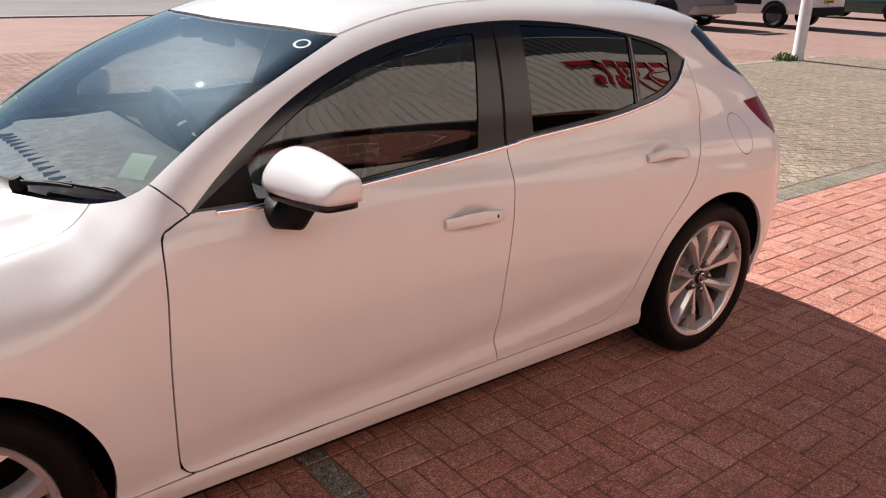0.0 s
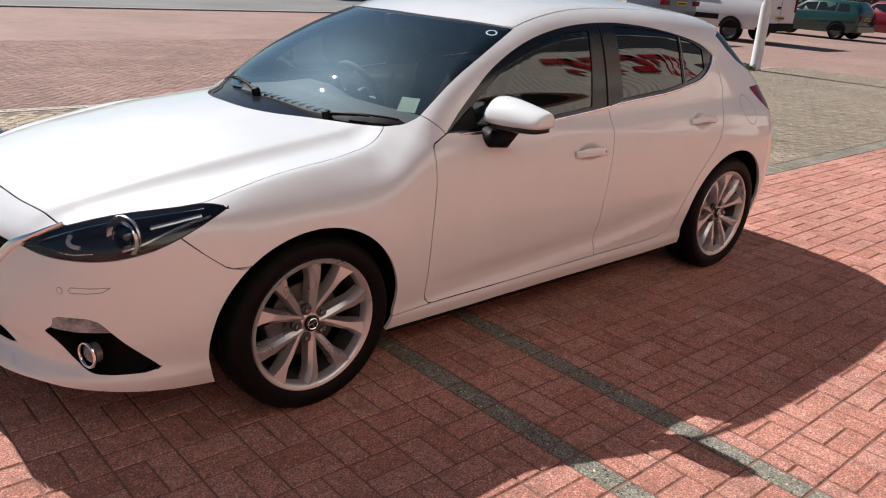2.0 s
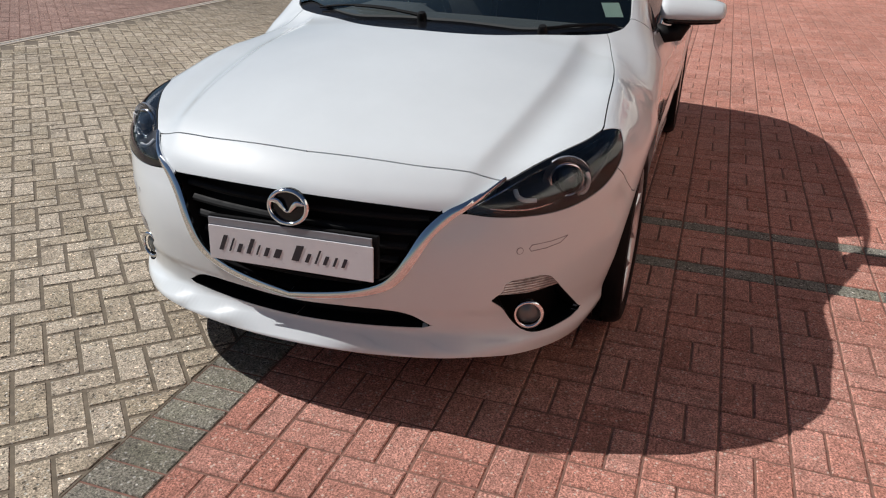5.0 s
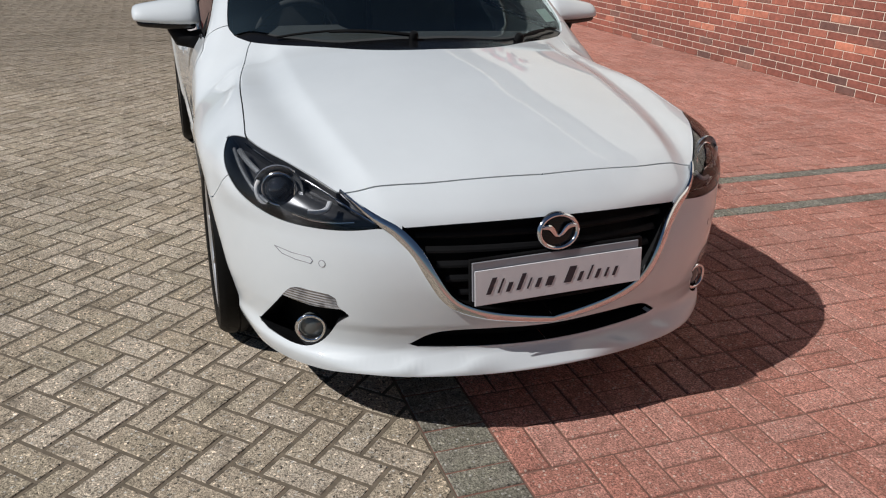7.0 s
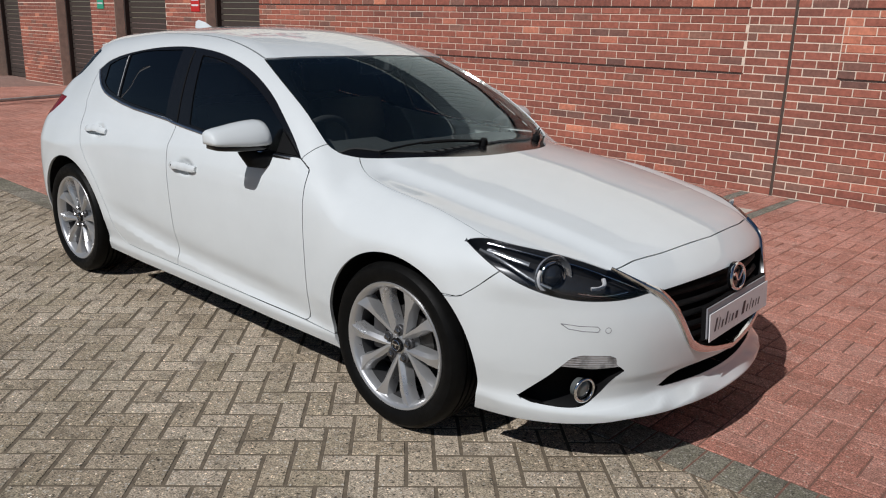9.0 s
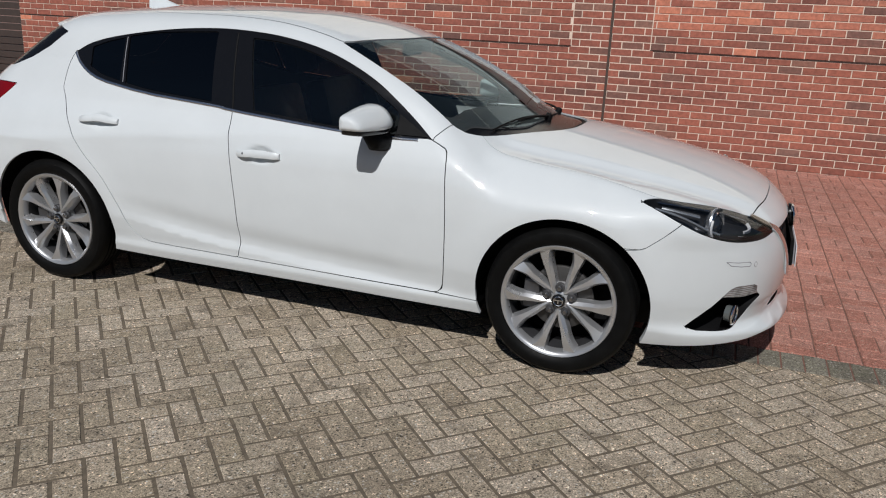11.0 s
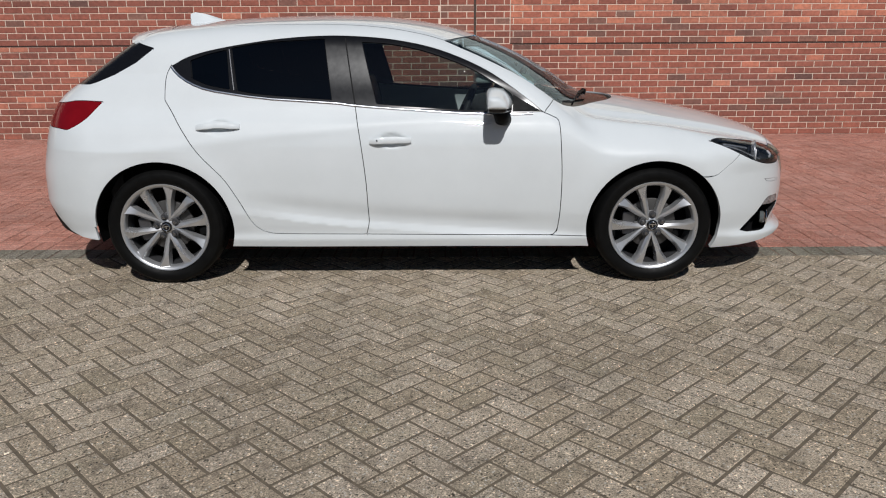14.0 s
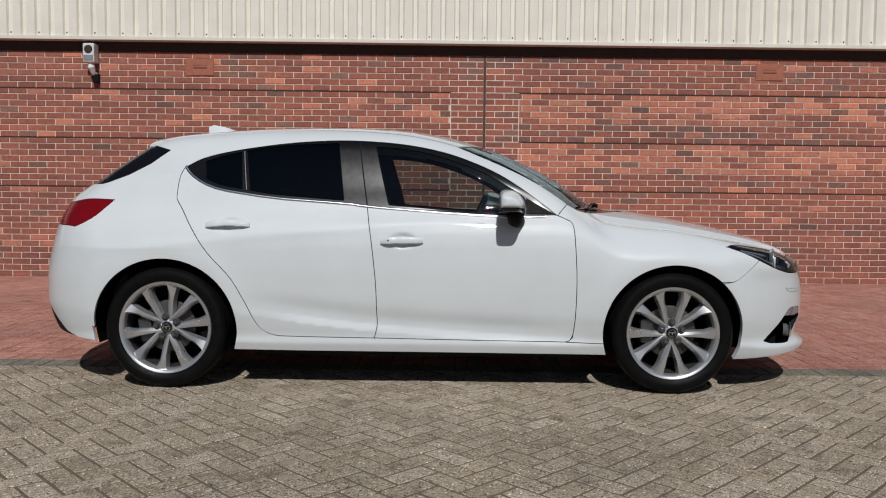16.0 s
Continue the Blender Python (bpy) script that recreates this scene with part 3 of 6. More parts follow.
    d_rear = d_rear * curve([(0.9, 1.0), (1.1, 0.75), (1.5, 0.7)])(z)
    k = curve([(-2.3, 0.10), (-1.5, 0.10), (0.2, 0.10), (0.8, 0.055), (1.1, 0.042), (1.4, 0.048), (1.75, 0.08), (1.9, 0.10), (2.3, 0.10)])(x)
    d = smax(d_top, d_side, k)
    d = smax(d, d_front, curve([(0.1, 0.2), (0.6, 0.2), (0.7, 0.12), (0.9, 0.10)])(z))
    return smax(d, d_rear, 0.14)


def normal_at(p):
    e = 0.002
    g = np.stack([body(p[:, 0] + e, p[:, 1], p[:, 2]) - body(p[:, 0] - e, p[:, 1], p[:, 2]),
                  body(p[:, 0], p[:, 1] + e, p[:, 2]) - body(p[:, 0], p[:, 1] - e, p[:, 2]),
                  body(p[:, 0], p[:, 1], p[:, 2] + e) - body(p[:, 0], p[:, 1], p[:, 2] - e)], 1)
    return g / np.linalg.norm(g, axis=1, keepdims=True)


def meet(origin, way, far=1.9, rounds=26):
    """Where rays that start inside the body leave it."""
    lo, hi = np.zeros(len(way)), np.full(len(way), far)
    for _ in range(rounds):
        mid = (lo + hi) / 2
        p = origin + mid[:, None] * way
        out = body(p[:, 0], p[:, 1], p[:, 2]) > 0
        hi, lo = np.where(out, mid, hi), np.where(out, lo, mid)
    return origin + ((lo + hi) / 2)[:, None] * way


def sdf(px, py, poly):
    """Signed distance to a closed outline in the plane, negative inside."""
    a = np.array(poly, float)
    b = np.roll(a, -1, 0)
    best = np.full(len(px), 1e9)
    inside = np.zeros(len(px), bool)
    for (ax, ay), (bx, by) in zip(a, b):
        ex, ey = bx - ax, by - ay
        t = np.clip(((px - ax) * ex + (py - ay) * ey) / (ex * ex + ey * ey + 1e-12), 0, 1)
        best = np.minimum(best, (px - ax - t * ex) ** 2 + (py - ay - t * ey) ** 2)
        if ay != by:
            inside ^= ((ay > py) != (by > py)) & (px < (bx - ax) * (py - ay) / (by - ay) + ax)
    return np.where(inside, -1, 1) * np.sqrt(best)


class Skin:
    """Half of the car's skin as triangles that carry the name of their panel."""

    def __init__(self):
        fan, line, up = 76, 190, 160
        ang = np.concatenate([np.linspace(0, 90, fan, endpoint=False), np.full(line, 90.0), np.linspace(90, 180, fan + 1)[1:]])
        ox = np.concatenate([np.full(fan, 1.5), np.linspace(1.5, -1.5, line), np.full(fan, -1.5)])
        th = np.radians(np.linspace(-40, 90, up))
        a = np.radians(ang)
        way = np.stack([np.cos(a)[:, None] * np.cos(th), np.sin(a)[:, None] * np.cos(th), np.ones(len(a))[:, None] * np.sin(th)], -1).reshape(-1, 3)
        org = np.stack([np.repeat(ox, up), np.zeros(len(ox) * up), np.full(len(ox) * up, 0.6)], -1)
        self.v = meet(org, way)
        self.v[:, 1] = np.abs(self.v[:, 1])
        i, j = np.meshgrid(np.arange(len(ox) - 1), np.arange(up - 1), indexing="ij")
        q = (i * up + j).ravel()
        self.t = np.concatenate([np.stack([q, q + up, q + up + 1], 1), np.stack([q, q + up + 1, q + 1], 1)])
        self.names = ["body_shell"]
        self.l = np.zeros(len(self.t), int)

    def split(self, field):
        d = field(self.v)
        d = np.where(np.abs(d) < 2e-5, 2e-5, d)
        s = d[self.t] > 0
        mixed = s.any(1) & ~s.all(1)
        keep_t, keep_l = self.t[~mixed], self.l[~mixed]
        t, l, s = self.t[mixed], self.l[mixed], s[mixed]
        if not len(t):
            return
        lone = np.where(s.sum(1) == 1, s.argmax(1), (~s).argmax(1))
        r = np.arange(len(t))
        a, b, c = t[r, lone], t[r, (lone + 1) % 3], t[r, (lone + 2) % 3]
        edges = np.sort(np.concatenate([np.stack([a, b], 1), np.stack([a, c], 1)]), 1)
        uniq, inv = np.unique(edges, axis=0, return_inverse=True)
        inv = inv.ravel()
        f = (d[uniq[:, 0]] / (d[uniq[:, 0]] - d[uniq[:, 1]]))[:, None]
        base = len(self.v)
        self.v = np.concatenate([self.v, self.v[uniq[:, 0]] * (1 - f) + self.v[uniq[:, 1]] * f])
        ab, ac = base + inv[:len(t)], base + inv[len(t):]
        self.t = np.concatenate([keep_t, np.stack([a, ab, ac], 1), np.stack([ab, b, c], 1), np.stack([ab, c, ac], 1)])
        self.l = np.concatenate([keep_l, l, l, l])

    def cut(self, name, field, where=None, of=("body_shell",), gap=0.0):
        """Gives what lies inside the field a name of its own, with a shut line round it."""
        wide = lambda v: np.where(where(v), field(v), 9.0) if where else field(v)
        if gap:
            self.split(lambda v: np.where(np.abs(field(v)) < 0.06, field(v) - gap / 2, np.sign(field(v)) * 9.0))
            self.split(lambda v: np.where(np.abs(field(v)) < 0.06, field(v) + gap / 2, np.sign(field(v)) * 9.0))
        else:
            self.split(lambda v: np.where(np.abs(field(v)) < 0.06, field(v), np.sign(field(v)) * 9.0))
        mid = self.v[self.t].mean(1)
        d = wide(mid)
        ok = np.isin(self.l, [self.names.index(o) for o in of])
        for label, sel in ((name, d < (-gap / 2 if gap else 0)), ("shut_line", (np.abs(d) <= gap / 2) & (gap > 0))):
            if label not in self.names:
                self.names.append(label)
            self.l[ok & sel] = self.names.index(label)

    def take(self, name):
        t = self.t[self.l == self.names.index(name)]
        used, inv = np.unique(t, return_inverse=True)
        return self.v[used], inv.reshape(-1, 3)


def xz(poly):
    return lambda v: sdf(v[:, 0], v[:, 2], poly)


def yz(poly):
    return lambda v: sdf(np.abs(v[:, 1]), v[:, 2], poly)


def xy(poly):
    return lambda v: sdf(v[:, 0], np.abs(v[:, 1]), poly)


def slant(poly):
    return lambda v: sdf(v[:, 0] - np.abs(v[:, 1]), v[:, 2], poly)


def smooth_line(points, n=40):
    return [tuple(p) for p in spline(points, n)]


BOTTOM = curve([(-2.3, 0.33), (-2.05, 0.285), (-1.72, 0.245), (-1.0, 0.208), (1.0, 0.200), (1.7, 0.180), (1.9, 0.188), (2.1, 0.205), (2.2, 0.222), (2.3, 0.225)])
DLO = smooth_line([(-1.293, 1.19), (-1.255, 1.149), (-1.183, 1.105), (-1.09, 1.072), (-0.95, 1.049), (-0.744, 1.023), (-0.391, 1.0), (-0.284, 0.986), (0.021, 0.964), (0.323, 0.946), (0.564, 0.940), (0.735, 0.945)], 60) + \
    smooth_line([(0.735, 0.945), (0.657, 1.007), (0.538, 1.094), (0.417, 1.169), (0.262, 1.238), (0.106, 1.288), (-0.083, 1.324), (-0.273, 1.341), (-0.463, 1.345), (-0.682, 1.332), (-0.899, 1.304), (-1.086, 1.270), (-1.209, 1.235), (-1.293, 1.19)], 60)[1:-1]
GLASS_F = smooth_line([(-0.170, 0.990), (0.172, 0.965), (0.474, 0.952), (0.560, 0.952)], 20) + smooth_line([(0.560, 0.952), (0.565, 1.030), (0.476, 1.095), (0.324, 1.180), (0.107, 1.258), (-0.082, 1.298), (-0.252, 1.311)], 30)
GLASS_R = smooth_line([(-0.925, 1.062), (-0.774, 1.040), (-0.41, 1.012)], 12) + smooth_line([(-0.456, 1.330), (-0.774, 1.311), (-0.965, 1.283)], 12)
GLASS_Q = smooth_line([(-1.175, 1.125), (-1.09, 1.092), (-0.965, 1.068)], 10) + smooth_line([(-0.990, 1.274), (-1.09, 1.252), (-1.190, 1.218)], 10)
SCREEN = smooth_line([(-0.3, 1.3365), (0.0, 1.338), (0.135, 1.336), (0.41, 1.329), (0.585, 1.318)], 24) + smooth_line([(0.600, 1.310), (0.657, 1.214), (0.696, 1.112), (0.720, 1.010), (0.706, 0.976)], 24) + \
    smooth_line([(0.700, 0.970), (0.643, 0.957), (0.524, 0.955), (0.296, 0.962), (0.0, 0.968), (-0.3, 0.966)], 24)
BONNET = smooth_line([(1.115, -0.3), (1.122, 0.0), (1.10, 0.296), (0.993, 0.524), (0.915, 0.640)], 24) + smooth_line([(0.912, 0.650), (0.947, 0.669), (1.022, 0.69), (1.174, 0.722), (1.342, 0.742), (1.488, 0.752), (1.603, 0.761), (1.68, 0.768)], 30) + \
    smooth_line([(1.705, 0.767), (1.801, 0.731), (1.932, 0.655), (2.050, 0.574)], 16) + smooth_line([(2.060, 0.560), (2.095, 0.42), (2.121, 0.279), (2.141, 0.0), (2.140, -0.3)], 24)
LIGHT = smooth_line([(0.80, 0.83), (0.90, 0.84), (1.10, 0.83), (1.279, 0.80), (1.45, 0.75), (1.50, 0.728), (1.60, 0.692), (1.680, 0.652)], 30) + smooth_line([(1.668, 0.649), (1.589, 0.641), (1.476, 0.638), (1.315, 0.642), (1.186, 0.657), (1.059, 0.686), (0.95, 0.726), (0.85, 0.772), (0.812, 0.792)], 30)
LIGHT_TOP = smooth_line([(1.60, 0.875), (1.637, 0.818), (1.68, 0.784), (1.73, 0.756), (1.812, 0.717), (1.932, 0.657), (2.05, 0.575)], 30) + [(2.10, 0.50), (2.16, 0.40), (2.6, 0.40), (2.6, 1.2), (1.60, 1.2)]
GRILLE = smooth_line([(-0.3, 0.662), (0.0, 0.668), (0.255, 0.663), (0.425, 0.652)], 20) + smooth_line([(0.420, 0.645), (0.380, 0.597), (0.343, 0.531), (0.308, 0.476), (0.262, 0.441), (0.177, 0.409), (0.0, 0.376), (-0.3, 0.42)], 40)
INTAKE = smooth_line([(-0.3, 0.349), (0.0, 0.345), (0.18, 0.352), (0.325, 0.346), (0.405, 0.300)], 24) + smooth_line([(0.38, 0.294), (0.23, 0.290), (0.0, 0.286), (-0.3, 0.290)], 20)
FOG = smooth_line([(1.085, 0.275), (1.217, 0.367), (1.311, 0.437), (1.362, 0.451)], 14) + smooth_line([(1.37, 0.452), (1.515, 0.447), (1.536, 0.415), (1.580, 0.394)], 12) + smooth_line([(1.575, 0.388), (1.525, 0.36), (1.464, 0.301), (1.40, 0.265), (1.305, 0.256), (1.148, 0.262)], 20)
REPEATER = [(1.26, 0.409), (1.30, 0.47), (1.40, 0.49), (1.56, 0.48), (1.545, 0.408), (1.42, 0.403)]
DOOR_F = smooth_line([(0.738, 0.942), (0.785, 0.922), (0.815, 0.895), (0.826, 0.772), (0.835, 0.593), (0.833, 0.41), (0.825, 0.31)], 30) + smooth_line([(0.815, 0.285), (0.790, 0.270), (0.70, 0.270), (0.332, 0.273), (-0.235, 0.279)], 30) + \
    smooth_line([(-0.236, 0.280), (-0.222, 0.345), (-0.224, 0.42), (-0.230, 0.58), (-0.253, 0.789), (-0.284, 0.979)], 24) + [(-0.27, 1.1), (0.5, 1.05), (0.70, 0.962)]
DOOR_R = smooth_line([(-0.284, 0.979), (-0.253, 0.789), (-0.230, 0.58), (-0.224, 0.42), (-0.222, 0.345), (-0.236, 0.280)], 24) + smooth_line([(-0.25, 0.279), (-0.55, 0.282), (-0.74, 0.285)], 12) + \
    smooth_line([(-0.762, 0.287), (-0.815, 0.304), (-0.865, 0.351), (-0.931, 0.482), (-1.002, 0.603), (-1.106, 0.716), (-1.166, 0.795), (-1.247, 0.912), (-1.315, 1.005)], 30) + \
    smooth_line([(-1.320, 1.015), (-1.322, 1.08), (-1.318, 1.142), (-1.296, 1.192)], 10) + [(-1.2, 1.2), (-0.35, 1.2)]
BUMPER = smooth_line([(1.3, 0.592), (1.565, 0.594), (1.66, 0.604), (1.70, 0.627), (1.765, 0.68), (1.84, 0.75)], 24) + [(1.84, 0.95), (2.6, 0.95), (2.6, -0.2), (1.3, -0.2)]
FENDER = [(0.815, 0.895), (0.785, 0.922), (0.738, 0.942), (0.745, 0.955), (0.79, 1.0), (0.86, 1.03), (1.1, 1.03), (1.9, 0.95), (1.84, 0.75), (1.70, 0.62), (1.66, 0.604), (1.35, 0.59), (1.35, 0.1), (1.2, 0.1), (1.0, 0.262), (0.790, 0.268)] + \
    smooth_line([(0.822, 0.29), (0.825, 0.31), (0.833, 0.41), (0.835, 0.593), (0.826, 0.772), (0.815, 0.895)], 30)
TAIL_LAMP = smooth_line([(-1.672, 1.004), (-1.824, 1.007), (-1.949, 0.990), (-2.3, 0.96)], 12) + smooth_line([(-2.3, 0.87), (-1.922, 0.862), (-1.859, 0.859), (-1.766, 0.906), (-1.708, 0.967)], 12)
TAIL_TRIM = [(-1.399, 1.283), (-1.543, 1.322), (-1.9, 1.34), (-2.2, 1.075), (-1.765, 1.090), (-1.725, 1.101), (-1.625, 1.14), (-1.501, 1.205)]
VALANCE = [(-2.5, 0.48), (-2.15, 0.46), (-2.06, 0.42), (-1.93, 0.285), (-1.84, 0.255), (-1.84, 0.1), (-2.5, 0.1)]
FLAP = [(-1.535 + 0.072 * math.cos(a * math.pi / 12), 0.902 + 0.088 * math.sin(a * math.pi / 12) * (0.9 if math.sin(a * math.pi / 12) < 0 else 0.8)) for a in range(24)]
ROOF = [(-1.6, -0.3)] + smooth_line([(-1.42, -0.3), (-1.40, 0.0), (-1.35, 0.44)], 12) + smooth_line([(-1.3, 0.475), (-0.9, 0.515), (-0.313, 0.535), (-0.061, 0.562), (0.18, 0.592)], 24) + [(0.9, 0.6), (0.9, -0.3)]
ROOF = ROOF[1:]


def cut_half(left):
    s = Skin()
    g = 0.0042
    s.cut("void", lambda v: v[:, 2] - BOTTOM(v[:, 0]))
    s.cut("void", lambda v: (np.hypot((v[:, 0] - 1.355) / 1.02, v[:, 2] - 0.325) - 0.366), lambda v: v[:, 1] > 0.5)
    s.cut("void", lambda v: (np.hypot((v[:, 0] + 1.355) / np.where((v[:, 0] < -1.355) & (v[:, 2] < 0.325), 1.06, 1.03), v[:, 2] - 0.325) - 0.372), lambda v: v[:, 1] > 0.5)
    s.cut("window_trim", xz(DLO), lambda v: v[:, 1] > 0.4)
    for n, p in (("glass_front", GLASS_F), ("glass_rear", GLASS_R), ("glass_quarter", GLASS_Q)):
        s.cut(n, xz(p), lambda v: v[:, 1] > 0.4, of=("window_trim",), gap=0.003)
    s.cut("screen", yz(SCREEN), lambda v: v[:, 0] > 0.05, gap=0.003)
    s.cut("cowl", lambda v: 0.105 - (v[:, 0] - curve([(0, 1.115), (0.296, 1.09), (0.524, 0.985), (0.66, 0.90), (0.9, 0.86)])(v[:, 1]) + 0.15), lambda v: v[:, 2] < 1.1, of=("screen",))
    s.cut("bonnet", xy(BONNET), lambda v: v[:, 2] > 0.62, gap=g)
    s.cut("headlight", lambda v: np.maximum(slant(LIGHT)(v), xy(LIGHT_TOP)(v)), lambda v: v[:, 0] > 1.5, gap=0.003)
    s.cut("grille", yz(GRILLE), lambda v: v[:, 0] > 1.9, gap=0.002)
    s.cut("intake", yz(INTAKE), lambda v: v[:, 0] > 1.9, gap=0.002)
    s.cut("fog_recess", slant(FOG), lambda v: v[:, 0] > 1.5, gap=0.002)
    s.cut("repeater", slant(REPEATER), lambda v: v[:, 0] > 1.5, of=("fog_recess", "shut_line"))
    s.cut("tail_lamp", xz(TAIL_LAMP), lambda v: (v[:, 1] > 0.40) & (v[:, 0] < -1.5), gap=0.003)
    s.cut("rear_screen", yz([(-0.3, 1.31), (0.50, 1.30), (0.56, 1.12), (0.5, 1.09), (-0.3, 1.085)]), lambda v: v[:, 0] < -1.5, gap=0.004)
    s.cut("tail_trim", xz(TAIL_TRIM), lambda v: v[:, 0] < -1.2)
    s.cut("valance", xz(VALANCE), lambda v: v[:, 0] < -1.6)
    s.cut("door_front", xz(DOOR_F), lambda v: v[:, 1] > 0.5, gap=g)
    s.cut("door_rear", xz(DOOR_R), lambda v: v[:, 1] > 0.5, gap=g)
    s.cut("bumper", xz(BUMPER), gap=0.003)
    s.cut("wing", xz(FENDER), lambda v: v[:, 1] > 0.3, gap=g)
    s.cut("roof", xy(ROOF), lambda v: v[:, 2] > 1.25, gap=0.007)
    s.cut("sill", lambda v: np.maximum(v[:, 2] - 0.29, np.abs(v[:, 0] - 0.02) - 0.96), lambda v: v[:, 1] > 0.5)
    if left:
        s.cut("fuel_flap", xz(FLAP), lambda v: v[:, 1] > 0.5, gap=0.003)
    return s


def skin_mesh(name, pieces, material, fold=0.014, push=0.0):
    """A panel from (vertices, triangles, side) pieces, its rim folded inwards; shading follows the whole skin."""
    vs, ts, ns, base = [], [], [], 0
    for v, t, side in pieces:
        n = normal_at(v)
        v = v - n * push
        e = np.sort(np.concatenate([t[:, [0, 1]], t[:, [1, 2]], t[:, [2, 0]]]), 1)
        full = np.concatenate([t[:, [0, 1]], t[:, [1, 2]], t[:, [2, 0]]])
        u, first, count = np.unique(e, axis=0, return_index=True, return_counts=True)
        rim = full[first[count == 1]]
        mid = v[rim].mean(1)
        rim = rim[mid[:, 1] > 2e-3]
        flip = np.array([1, side, 1])
        tt = t if side > 0 else t[:, ::-1]
        vs.append(v * flip), ns.append(n * flip), ts.extend((tt + base).tolist())
        base += len(v)
        if fold and len(rim):
            idx, inv = np.unique(rim, return_inverse=True)
            inv = inv.reshape(-1, 2)
            outer, inner = v[idx], v[idx] - n[idx] * fold
            m = len(idx)
            tang = np.zeros((m, 3))
            for k in range(2):
                np.add.at(tang, inv[:, k], outer[inv[:, 1]] - outer[inv[:, 0]])
            fn = np.cross(tang, n[idx])
            fn /= np.linalg.norm(fn, axis=1, keepdims=True) + 1e-9
            vs.append(np.concatenate([outer, inner]) * flip)
            ns.append(np.concatenate([fn, fn]) * flip)
            quads = np.stack([inv[:, 1], inv[:, 0], m + inv[:, 0], m + inv[:, 1]], 1)
            quads = quads if side > 0 else quads[:, ::-1]
            ts.extend((quads + base).tolist())
            base += 2 * m
    V, N = np.concatenate(vs), np.concatenate(ns)
    me = mesh_of(name, V.tolist(), ts, material, smooth=True)
    me.normals_split_custom_set_from_vertices([tuple(q) for q in N])
    return me


def on_skin(x=None, y=None, z=None, out=0.0):
    """The point of the skin for two known coordinates, and its normal; y is positive (left)."""
    if x is None:
        o, w = np.array([[1.0 if z < 0.9 else -0.2, y, z]]), np.array([[1.0, 0, 0]])
    elif y is None:
        o, w = np.array([[x, 0.0, z]]), np.array([[0, 1.0, 0]])
    else:
        o, w = np.array([[x, y, 0.5]]), np.array([[0, 0, 1.0]])
    p = meet(o, w, 1.7)
    n = normal_at(p)
    return Vector((p[0] + n[0] * out).tolist()), Vector(n[0].tolist())


# ---- car materials ----
def paint_material(name, color, rough=0.32, flake=0.012):
    n = Nodes(name)
    dust = n.ramp(n.noise(3.0, 6, 0.65), (0.35, 0.97), (0.7, 1.02))
    c = n.mix(1.0, color, dust, "MULTIPLY")
    return n.done(c, n.ramp(n.noise(9, 4), (0.3, rough - 0.03), (0.7, rough + 0.05)), 0.0, Specular_IOR_Level=0.22, Coat_Weight=1.0, Coat_Roughness=0.03, Coat_IOR=1.5)


def clear_material(name, tint, rough=0.0, ior=1.5, film=0.0, gloss_tint=(1.0, 1.0, 1.0)):
    """Window glass: what is behind shows through the tint, and the surface mirrors by its angle."""
    m = bpy.data.materials.new(name)
    m.use_nodes = True
    t = m.node_tree
    for nd in list(t.nodes):
        t.nodes.remove(nd)
    out, mix = t.nodes.new("ShaderNodeOutputMaterial"), t.nodes.new("ShaderNodeMixShader")
    see, shine, fr = t.nodes.new("ShaderNodeBsdfTransparent"), t.nodes.new("ShaderNodeBsdfGlossy"), t.nodes.new("ShaderNodeFresnel")
    see.inputs["Color"].default_value = (*tint, 1)
    shine.inputs["Roughness"].default_value = rough
    shine.inputs["Color"].default_value = (*gloss_tint, 1)
    fr.inputs["IOR"].default_value = ior
    t.links.new(fr.outputs[0], mix.inputs[0])
    t.links.new(see.outputs[0], mix.inputs[1])
    t.links.new(shine.outputs[0], mix.inputs[2])
    last = mix
    if film:
        # a thin film of dust that spreads the mirrored light
        haze, last = t.nodes.new("ShaderNodeBsdfGlossy"), t.nodes.new("ShaderNodeMixShader")
        haze.inputs["Roughness"].default_value = 0.5
        # the mirrored sky's blue is put into the film's colour
        haze.inputs["Color"].default_value = (0.55, 0.82, 1.0, 1)
        last.inputs[0].default_value = film
        t.links.new(mix.outputs[0], last.inputs[1])
        t.links.new(haze.outputs[0], last.inputs[2])
    t.links.new(last.outputs[0], out.inputs[0])
    return m


WHITE = paint_material("pearl_white_paint", (0.665, 0.70, 0.715), 0.42)
BLACK_GLOSS = plain("gloss_black_trim", (0.006, 0.006, 0.007), 0.2, vary=0.05, Specular_IOR_Level=0.45)
BLACK_MATT = plain("black_plastic", (0.006, 0.006, 0.0065), 0.6, vary=0.15, bump=0.1, Specular_IOR_Level=0.14)
RUBBER = plain("tyre_rubber", (0.0045, 0.0045, 0.0045), 0.5, vary=0.25, scale=20, bump=0.15, Specular_IOR_Level=0.10)
CHROME = plain("chrome", (0.75, 0.76, 0.78), 0.10, 1.0, vary=0.03)
ALLOY = plain("silver_alloy", (0.56, 0.565, 0.575), 0.32, 0.75, vary=0.02, scale=3)
# for dark alloy parts, and for shade painted inside the silver wheels
ALLOY_DARK_SHADE = plain("dark_alloy_shade", (0.10, 0.10, 0.105), 0.45, 0.7)
# sky blue is put into the windscreen's gloss colour too
SCREEN_GLASS = clear_material("windscreen_glass", (0.74, 0.82, 0.80), rough=0.01, ior=1.55, film=0.018, gloss_tint=(0.72, 0.90, 1.0))
TINT = clear_material("clear_window_glass", (0.52, 0.60, 0.58), ior=1.65)
